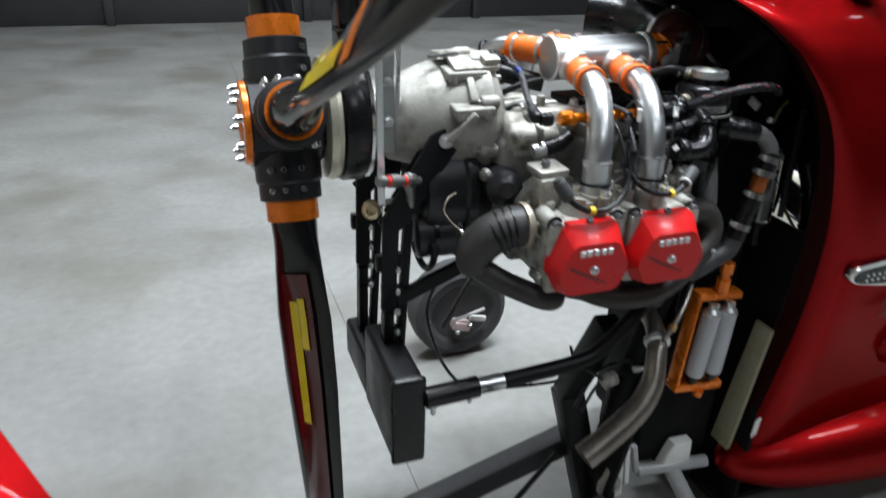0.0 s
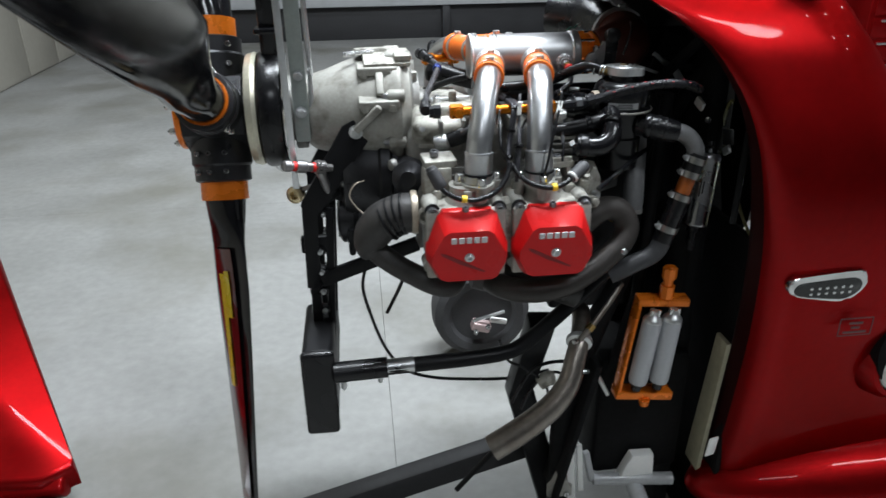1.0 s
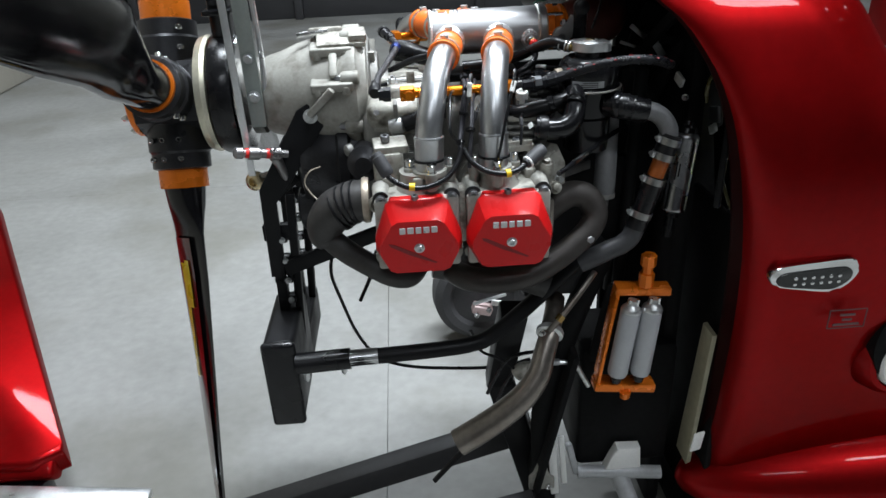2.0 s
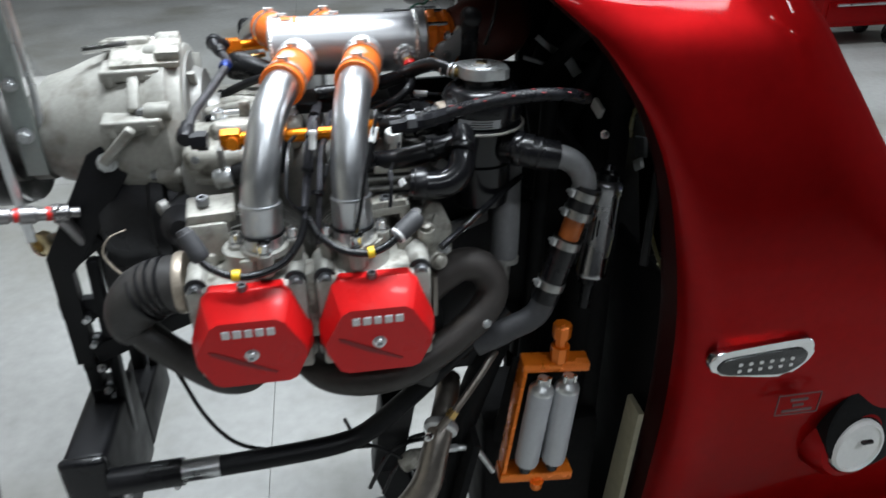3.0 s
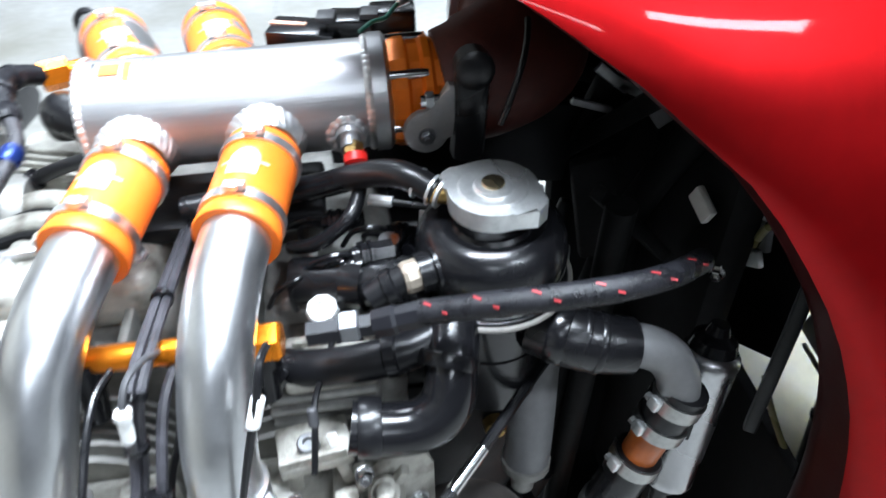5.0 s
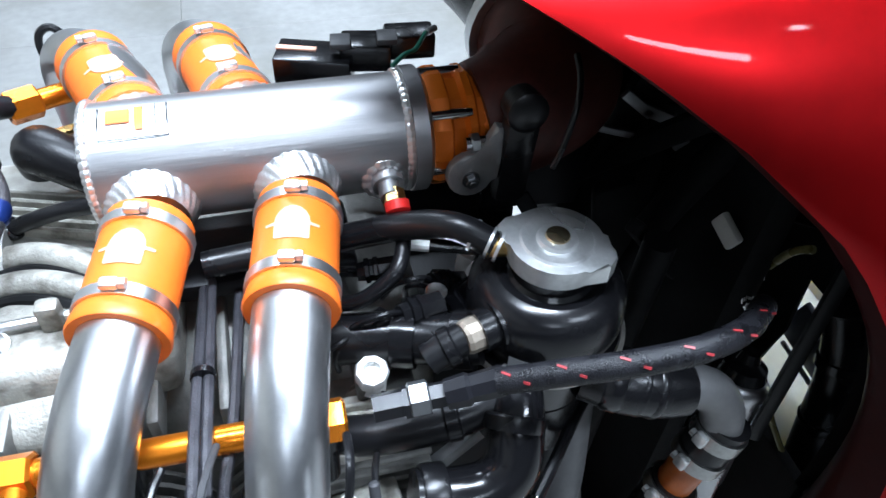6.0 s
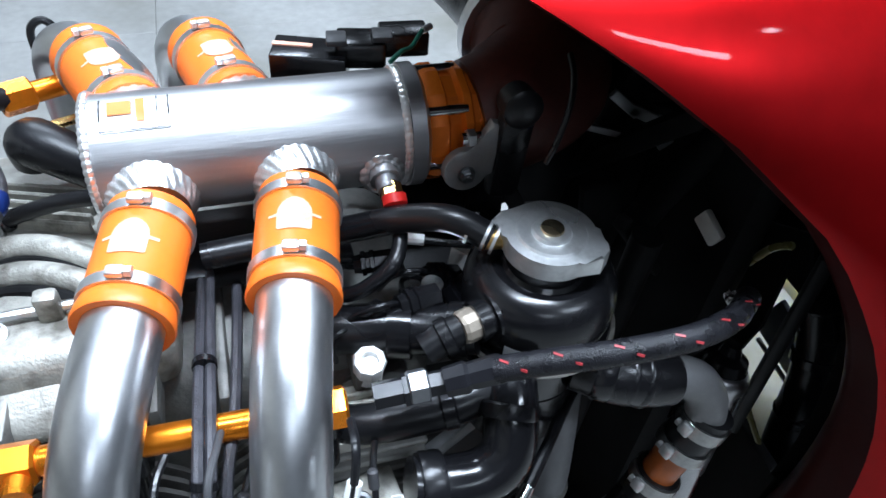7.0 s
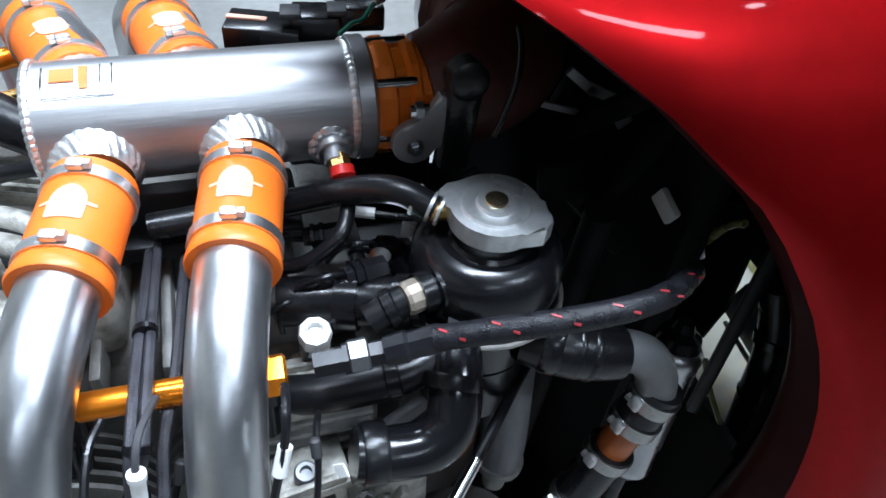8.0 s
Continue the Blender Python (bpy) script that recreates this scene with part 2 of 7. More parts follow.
def tube(points, r, seg=16, steps=6, bm=None, hollow=0.0, flat=1.0):
    """A swept round tube; r is a radius or one for each given point; hollow: wall thickness at open ends."""
    bm = bm or bmesh.new()
    path = spline(points, steps)
    n = len(path)
    if isinstance(r, (int, float)):
        rs = [r] * n
    else:
        rs = [float(np.interp(i / (n - 1) * (len(r) - 1), range(len(r)), r)) for i in range(n)]
    tangents = [(path[min(i + 1, n - 1)] - path[max(i - 1, 0)]).normalized() for i in range(n)]
    side = tangents[0].orthogonal().normalized()
    rings = []

    def ring(c, t, rr):
        nonlocal side
        side = (side - side.dot(t) * t).normalized()
        up = t.cross(side)
        return [bm.verts.new(c + rr * (math.cos(a) * side + flat * math.sin(a) * up)) for a in (2 * math.pi * k / seg for k in range(seg))]

    order = list(zip(path, tangents, rs))
    if hollow:
        order = [(path[0] + tangents[0] * hollow * 8, tangents[0], rs[0] - hollow), (path[0], tangents[0], rs[0] - hollow), *order,
                 (path[-1], tangents[-1], rs[-1] - hollow), (path[-1] - tangents[-1] * hollow * 8, tangents[-1], rs[-1] - hollow)]
    rings = [ring(*o) for o in order]
    for a, b in zip(rings, rings[1:]):
        for k in range(seg):
            bm.faces.new((a[k], a[(k + 1) % seg], b[(k + 1) % seg], b[k]))
    bm.faces.new(rings[0][::-1])
    bm.faces.new(rings[-1])
    return bm


def lathe(origin, axis, profile, seg=24, bm=None):
    """A turned shape: profile rows of (distance along the axis, radius)."""
    bm = bm or bmesh.new()
    o, ax = Vector(origin), Vector(axis).normalized()
    s = ax.orthogonal().normalized()
    u = ax.cross(s)
    rings = []
    for d, r in profile:
        if r < 1e-5:
            rings.append([bm.verts.new(o + ax * d)])
        else:
            rings.append([bm.verts.new(o + ax * d + r * (math.cos(a) * s + math.sin(a) * u)) for a in (2 * math.pi * (k + 0.5) / seg for k in range(seg))])
    for a, b in zip(rings, rings[1:]):
        for k in range(seg):
            q = [a[k % len(a)], a[(k + 1) % seg % len(a)], b[(k + 1) % seg % len(b)], b[k % len(b)]]
            q = list(dict.fromkeys(q))
            if len(q) > 2:
                bm.faces.new(q)
    if len(rings[0]) > 1:
        bm.faces.new(rings[0][::-1])
    if len(rings[-1]) > 1:
        bm.faces.new(rings[-1])
    return bm


def box(centre, size, bevel=0.0, turn=(0, 0, 0), bm=None, segs=2):
    bm = bm or bmesh.new()
    made = bmesh.ops.create_cube(bm, size=1.0, matrix=pose(*centre, *turn) @ Matrix.Diagonal((*size, 1)))
    if bevel:
        edges = list({e for v in made["verts"] for e in v.link_edges})
        bmesh.ops.bevel(bm, geom=edges, offset=bevel, segments=segs, profile=0.5, affect="EDGES")
    return bm


def prism(outline, m, depth, bevel=0.0, segs=2, bm=None):
    """An outline in the local xy plane, raised by depth along local z, in the pose m."""
    bm = bm or bmesh.new()
    low = [bm.verts.new(m @ Vector((x, y, 0))) for x, y in outline]
    top = [bm.verts.new(m @ Vector((x, y, depth))) for x, y in outline]
    n = len(low)
    bm.faces.new(low[::-1])
    cap = bm.faces.new(top)
    for k in range(n):
        bm.faces.new((low[k], low[(k + 1) % n], top[(k + 1) % n], top[k]))
    if bevel:
        bmesh.ops.bevel(bm, geom=list(cap.edges), offset=bevel, segments=segs, profile=0.5, affect="EDGES")
    return bm


def bar(a, b, w, h, bevel=0.002, up=(0, 0, 1), bm=None):
    """A rectangular bar from a to b, w wide across and h high."""
    a, b = Vector(a), Vector(b)
    y = (b - a).normalized()
    x = y.cross(Vector(up)).normalized()
    z = x.cross(y)
    m = Matrix((x, y, z)).transposed().to_4x4()
    m.translation = (a + b) / 2
    bm = bm or bmesh.new()
    made = bmesh.ops.create_cube(bm, size=1.0, matrix=m @ Matrix.Diagonal((w, (b - a).length, h, 1)))
    if bevel:
        bmesh.ops.bevel(bm, geom=list({e for v in made["verts"] for e in v.link_edges}), offset=bevel, segments=2, profile=0.5, affect="EDGES")
    return bm


def hexbolt(at, axis, r, h, bm=None):
    """A hexagon head with a washer and a short thread end."""
    bm = lathe(at, axis, [(0, r * 1.25), (h * 0.2, r * 1.25), (h * 0.2, r * 0.6)], 16, bm)
    return lathe(Vector(at) + Vector(axis).normalized() * h * 0.2, axis, [(0, r), (h * 0.75, r), (h * 0.85, r * 0.85), (h * 0.85, r * 0.4), (h * 1.1, r * 0.4)], 6, bm)


def capscrew(at, axis, r, h, bm=None):
    """A socket head cap screw with a recessed hole."""
    return lathe(at, axis, [(0, r), (h * 0.85, r), (h, r * 0.85), (h, r * 0.5), (h * 0.5, r * 0.45)], 14, bm)


def weld_bead(points, r, beads, bm=None):
    """A closed bead along a ring of points, swollen once for each bead."""
    n = len(points)
    radii = [r * (0.88 + 0.20 * abs(math.sin(math.pi * beads * i / n))) for i in range(n)]
    return tube([*points, points[0]], [*radii, radii[0]], 8, 1, bm)


def hose_clamp(at, axis, r, w, parent, screw_at, mat=None):
    """A band round a hose with its screw housing."""
    ax = Vector(axis).normalized()
    bm = lathe(Vector(at) - ax * w / 2, ax, [(0, r), (0, r + 0.0012), (w, r + 0.0012), (w, r)], 28)
    clamp = part("hose_clamp", bm, mat or STEEL, parent, "steel band clamp")
    d = Vector(screw_at) - Vector(at)
    d = (d - d.dot(ax) * ax).normalized()
    c = Vector(at) + d * (r + 0.003)
    t = ax.cross(d)
    bm = bar(c - t * 0.004, c + t * 0.004, w * 0.9, 0.0045, 0.0015, up=d)
    lathe(c + t * 0.004, t, [(0, 0.0026), (0.003, 0.0026), (0.003, 0.001)], 6, bm)
    part("screw_housing", bm, CAP_ZINC, clamp)
    return clamp


# ---------------------------------------------------------------- the hall
def hall():
    x0, x1, y0, y1, top = -2.75, 7.0, -6.5, 10.2, 4.4
    floor = tagged(part("floor", box(((x0 + x1) / 2, (y0 + y1) / 2, -0.08), (x1 - x0, y1 - y0, 0.12)), JOINT, None), "pale grey trowelled concrete floor with saw-cut joints", "floor", kind="structure")
    xs, ys = [x0, -0.1, 3.6, x1], [y0, 2.19, 5.9, y1]
    for xa, xb in zip(xs, xs[1:]):
        for ya, yb in zip(ys, ys[1:]):
            part("slab", box(((xa + xb) / 2, (ya + yb) / 2, -0.01), (xb - xa - 0.0010, yb - ya - 0.0010, 0.02), 0.0006, segs=1), FLOOR, floor)
    for name, c, size in (("wall_south", ((x0 + x1) / 2, y0 - 0.1, top / 2), (x1 - x0 + 0.4, 0.2, top)), ("wall_north", ((x0 + x1) / 2, y1 + 0.1, top / 2), (x1 - x0 + 0.4, 0.2, top)),
                          ("wall_east", (x1 + 0.1, (y0 + y1) / 2, top / 2), (0.2, y1 - y0, top)), ("wall_west", (x0 - 0.1, (y0 + y1) / 2, top / 2), (0.2, y1 - y0, top))):
        tagged(part(name, box(c, size), WALL if name in ("wall_west", "wall_north") else WALL_UNSEEN if name == "wall_south" else WALL_DARK, None), "painted panel wall of a hall", "wall", kind="structure")
    west = bpy.data.objects["wall_west"]
    for i in range(26):
        part("panel", box((x0 + 0.006, -6.3 + i * 0.63, top / 2), (0.012, 0.612, top - 0.02), 0.005), WALL, west)
    tagged(part("ceiling", box(((x0 + x1) / 2, (y0 + y1) / 2, top + 0.1), (x1 - x0 + 0.4, y1 - y0 + 0.4, 0.2)), CEIL, None), "grey hall ceiling", "ceiling", kind="structure")
    for x, y, z, sx, sy, _ in LAMPS:
        lamp = thing("ceiling_lamp", (x, y, z + 0.2), "white strip lamp hanging from the hall ceiling", "lamp", "ceiling lamps")
        part("housing", box((x, y, z + 0.06), (sx + 0.06, sy + 0.06, 0.06), 0.01), WHITE, lamp)
        part("diffuser", box((x, y, z + 0.02), (sx, sy, 0.02), 0.005), lamp_glow, lamp)
        for s in (-0.3, 0.3):
            part("hanger", tube([(x + sx * s, y, z + 0.09), (x + sx * s, y, top)], 0.008, 8), STEEL, lamp)
    # small round lamps in two rows at the far end of the hall
    for x in (3.0, 4.3, 5.6):
        for y in (-1.0, 0.2, 1.6):
            lamp = thing("round_lamp", (x, y, top), "small round white lamp under the hall ceiling", "lamp", "round lamps")
            part("can", lathe((x, y, top - 0.12), (0, 0, 1), [(0, 0.075), (0.03, 0.085), (0.12, 0.06)], 20), WHITE, lamp)
            part("diffuser", lathe((x, y, top - 0.126), (0, 0, 1), [(0, 0.0), (0, 0.066), (0.004, 0.07), (0.012, 0.07)], 20), spot_glow, lamp)


hall()


# ---------------------------------------------------------------- fuselage
MID = 0.27  # the centre plane of the aircraft
RIM_Z = [0.02, 0.14, 0.28, 0.42, 0.54, 0.67, 0.76, 0.845, 0.915, 0.98, 1.02, 1.045, 1.068, 1.085, 1.10]
RIM_X = [0.480, 0.480, 0.480, 0.471, 0.464, 0.451, 0.435, 0.418, 0.395, 0.35, 0.30, 0.265, 0.22, 0.17, 0.14]
RIM_Y = [0.21, 0.175, 0.145, 0.12, 0.098, 0.081, 0.073, 0.073, 0.08, 0.098, 0.122, 0.142, 0.165, 0.205, 0.27]
SIDE_Y = [0.18, 0.115, 0.078, 0.048, 0.026, 0.011, 0.010, 0.024, 0.048, 0.076, 0.104, 0.125, 0.152, 0.195, 0.27]
EDGE_X = [1.7, 1.7, 1.7, 1.6, 1.3, 0.95, 0.725, 0.662, 0.622, 0.584, 0.562, 0.552, 0.545, 0.54, 0.535]


def fuselage():
    body = thing("gyroplane_fuselage", (0.9, MID, 0.0), "glossy metallic red fuselage shell open round the engine", "fuselage")
    rows = 44
    zs = np.interp(np.linspace(0, len(RIM_Z) - 1, rows), range(len(RIM_Z)), RIM_Z)

    def smooth(values):
        v = np.interp(zs, RIM_Z, values)
        for _ in range(3):
            v[1:-1] = (v[:-2] + 2 * v[1:-1] + v[2:]) / 4
        return v

    rx, ry, sy, ex = smooth(RIM_X), smooth(RIM_Y), smooth(SIDE_Y), smooth(EDGE_X)
    for side in (1, -1):
        bm = bmesh.new()
        grid = []
        for i, z in enumerate(zs):
            row = []
            length = ex[i] - rx[i]
            reach = min(0.020 + 0.030 * max(0.0, z - 0.93) / 0.1, 0.05, 0.4 * length)
            # the rolled lip at the rim, the skin, and the rolled front edge
            cols = [(rx[i] + 0.05, ry[i] + 0.03), (rx[i] + 0.02, ry[i] + 0.018), (rx[i] + 0.004, ry[i] + 0.007), (rx[i], ry[i])]
            for k in range(1, 33):
                f = (k - 4) / 28
                x = rx[i] + 0.004 * k / 4 if k < 5 else rx[i] + 0.004 + (length - 0.004) * f ** 1.8
                # the skin falls away past a soft crease near the front edge
                fall = max(0.0, (x - ex[i] + 0.3 * length) / (0.3 * length)) if length < 0.35 else 0.0
                near = ry[i] + (sy[i] - ry[i]) * 0.5 * min(1.0, k / 4)
                cols.append((x, sy[i] + (near - sy[i]) * math.exp(-max(0.0, x - rx[i] - 0.004) / reach * 1.6) + 0.022 * fall ** 1.6))
            xe, ye = cols[-1]
            cols += [(xe + 0.010, ye + 0.006), (xe + 0.015, ye + 0.018), (xe + 0.012, ye + 0.035), (xe - 0.01, ye + 0.05)]
            for x, y in cols:
                y = min(y, MID)
                row.append(bm.verts.new((x, y if side > 0 else 2 * MID - y, z)))
            grid.append(row)
        # The lip strip is split off and coloured far darker than the skin.
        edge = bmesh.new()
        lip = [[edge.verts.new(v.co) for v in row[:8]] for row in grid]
        for rows_of, mesh, first in ((grid, bm, 7), (lip, edge, 0)):
            for a, b in zip(rows_of, rows_of[1:]):
                for k in range(first, len(a) - 1):
                    mesh.faces.new((a[k], a[k + 1], b[k + 1], b[k]))
        bmesh.ops.delete(bm, geom=[v for v in bm.verts if not v.link_faces], context="VERTS")
        part("side_shell", bm, RED_PAINT, body, "glossy metallic red side panel", 60)
        part("edge_lip", edge, LIP_DARK, body, "dark rolled edge lip", 60)
        # black lining inside the skin
        bm = bmesh.new()
        grid = []
        for i, z in enumerate(zs):
            row = []
            for k in range(13):
                x = rx[i] + 0.03 + (ex[i] - rx[i]) * k / 12
                y = min(MID, max(ry[i], sy[i]) + 0.034)
                row.append(bm.verts.new((x, y if side > 0 else 2 * MID - y, z - 0.012)))
            grid.append(row)
        for a, b in zip(grid, grid[1:]):
            for k in range(12):
                bm.faces.new((a[k], a[k + 1], b[k + 1], b[k]))
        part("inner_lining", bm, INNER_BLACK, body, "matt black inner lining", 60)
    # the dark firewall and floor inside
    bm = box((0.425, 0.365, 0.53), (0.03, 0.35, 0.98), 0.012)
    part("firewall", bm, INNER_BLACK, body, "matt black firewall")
    # Black sheets added to close the view and keep the bay dark.
    part("bay_sheet", box((0.486, 0.205, 0.365), (0.012, 0.19, 0.61), 0.004), INNER_BLACK, body, "black sheet added to keep the bay dark")
    part("upper_sheet", box((0.572, 0.28, 0.866), (0.012, 0.26, 0.274), 0.004), INNER_BLACK, body, "black sheet added to keep the bay dark")
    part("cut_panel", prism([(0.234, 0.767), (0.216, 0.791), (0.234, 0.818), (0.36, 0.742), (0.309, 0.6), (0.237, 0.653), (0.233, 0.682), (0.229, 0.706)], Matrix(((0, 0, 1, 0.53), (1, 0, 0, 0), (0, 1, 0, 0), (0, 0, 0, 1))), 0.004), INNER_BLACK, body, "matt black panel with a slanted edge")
    part("side_sheet", box((0.378, 0.315, 0.53), (0.100, 0.02, 0.90), 0.006), INNER_BLACK, body, "black sheet added to keep the bay dark")
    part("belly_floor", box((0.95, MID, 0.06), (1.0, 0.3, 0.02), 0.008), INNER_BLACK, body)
    # turn lamp on the side
    outline = [(-0.064, 0.004), (-0.058, 0.016), (-0.04, 0.021), (0.04, 0.026), (0.056, 0.022), (0.062, 0.010), (0.058, -0.004), (0.044, -0.018), (0.025, -0.024), (-0.02, -0.017), (-0.055, -0.009)]
    loop = spline([(a, b, 0) for a, b in outline[-2:] + outline + outline[:3]], 4)[8:-8]
    outline = [(v.x, v.y) for v in loop[:-1]]
    at = pose(0.5415, 0.016, 0.640, 90, 0, 1)
    lamp = part("side_lamp", prism(outline, at, 0.010, 0.003), CHROME, body, "chrome-rimmed clear side lamp")
    inner = [(x * 0.86, y * 0.66 - 0.003) for x, y in outline]
    part("lens", prism(inner, at @ pose(0, 0, 0.0085), 0.0035, 0.001), LENS_CLEAR, lamp, "clear faceted lens")
    for i in range(6):
        for j in range(2):
            part("reflector", lathe(at @ Vector((-0.028 + i * 0.0125, -0.007 + j * 0.009, 0.0115)), (0, -1, 0), [(0, 0.0030), (0.001, 0.0026), (0.002, 0.0)], 10), CHROME, lamp)
    # small printed plate below the lamp
    for i, w in enumerate((0.022, 0.014, 0.038)):
        part("print_line", box((0.605, 0.0095, 0.573 - i * 0.008), (w, 0.0015, 0.0035)), FAINT_PRINT, body, "faint silver print")
    for dx, dz, w, h in ((0, 0.0085, 0.054, 0.0012), (0, -0.0215, 0.054, 0.0012), (-0.027, -0.0065, 0.0012, 0.030), (0.027, -0.0065, 0.0012, 0.030)):
        part("print_frame", box((0.605 + dx, 0.0095, 0.573 + dz), (w, 0.0015, h)), FAINT_PRINT, body, "faint silver print")
    # recessed filler with a white cap; a black disc paints the recess's shade
    c, ax = Vector((0.715, 0.035, 0.468)), Vector((0.12, -1, 0.12))
    part("recess_shade", lathe(c + Vector((0.020, -0.012, 0.032)), ax, [(-0.03, 0.070), (-0.002, 0.070), (0.0, 0.066), (-0.006, 0.0)], 40), INNER_BLACK, body, "black disc painting the shade in the filler recess")
    neck = part("filler_collar", lathe(c, ax, [(-0.03, 0.062), (0.0, 0.058), (0.012, 0.05), (0.014, 0.042), (0.004, 0.040)], 32), RED_PAINT, body, "red moulded filler collar")
    part("filler_cap", lathe(c, ax, [(0.0, 0.039), (0.018, 0.039), (0.022, 0.036), (0.022, 0.033), (0.019, 0.032), (0.019, 0.0)], 32), WHITE, neck, "white round filler cap")
    part("cap_hinge", box(c + ax.normalized() * 0.024 + Vector((0.004, 0, 0.012)), (0.016, 0.006, 0.005), 0.002), PLASTIC, neck)
    # lower bulge of the hull
    bm = bmesh.new()
    bmesh.ops.create_uvsphere(bm, u_segments=40, v_segments=20, radius=1, matrix=pose(0.86, 0.115, 0.185, 0, -4, -3) @ Matrix.Diagonal((0.42, 0.115, 0.10, 1)))
    part("hull_bulge", bm, RED_PAINT, body, "red rounded lower hull bulge")
    # oval hand hole with a rubber edge
    e = pose(0.496, 0.129, 1.060, 36, 4, 0)
    pts = [e @ Vector((0.031 * math.cos(a), 0.015 * math.sin(a), 0.004)) for a in np.linspace(0, 2 * math.pi, 25)]
    hole = part("hand_hole", prism([(0.031 * math.cos(a), 0.015 * math.sin(a)) for a in np.linspace(0, 2 * math.pi, 24, endpoint=False)], e, 0.003), INNER_BLACK, body, "dark oval opening")
    part("rubber_edge", tube(pts, 0.0045, 10, 2), RUBBER, hole)


fuselage()


def fuel_tank():
    tank = thing("fuel_tank", (0.6, MID, 0.05), "cream translucent plastic tank inside the fuselage", "tank")
    part("tank_body", box((0.717, 0.275, 0.475), (0.19, 0.27, 0.46), 0.035, segs=4), CREAM, tank, "cream moulded tank body")
    part("tank_shoulder", box((0.618, 0.250, 0.610), (0.05, 0.17, 0.20), 0.012, (0, 32, 0), segs=3), CREAM, tank, "slanted cream tank shoulder")
    plate = part("cover_plate", box((0.575, 0.218, 0.672), (0.006, 0.085, 0.060), 0.0015, (18, -10, 6)), PLATE_BLUE, tank, "slate-painted cover plate")
    part("plate_edge", bar((0.571, 0.185, 0.640), (0.571, 0.255, 0.646), 0.004, 0.004, 0.001), GREY_LIGHT, plate)
    part("seam_flange", prism([(-0.035, -0.15), (0.015, -0.15), (0.045, 0.15), (0.005, 0.15)], Matrix.Translation((0.466, 0.152, 0.335)) @ pose(0, 0, 0, 90, 0, -90) @ pose(0, 0, 0), 0.008, 0.003), TANK_WALL, tank, "cream moulded tank wall with shade in its colour")
    part("white_tab", box((0.44, 0.068, 0.303), (0.024, 0.004, 0.036), 0.002, (0, 10, 25)), WHITE, tank, "small white plastic tab")


fuel_tank()


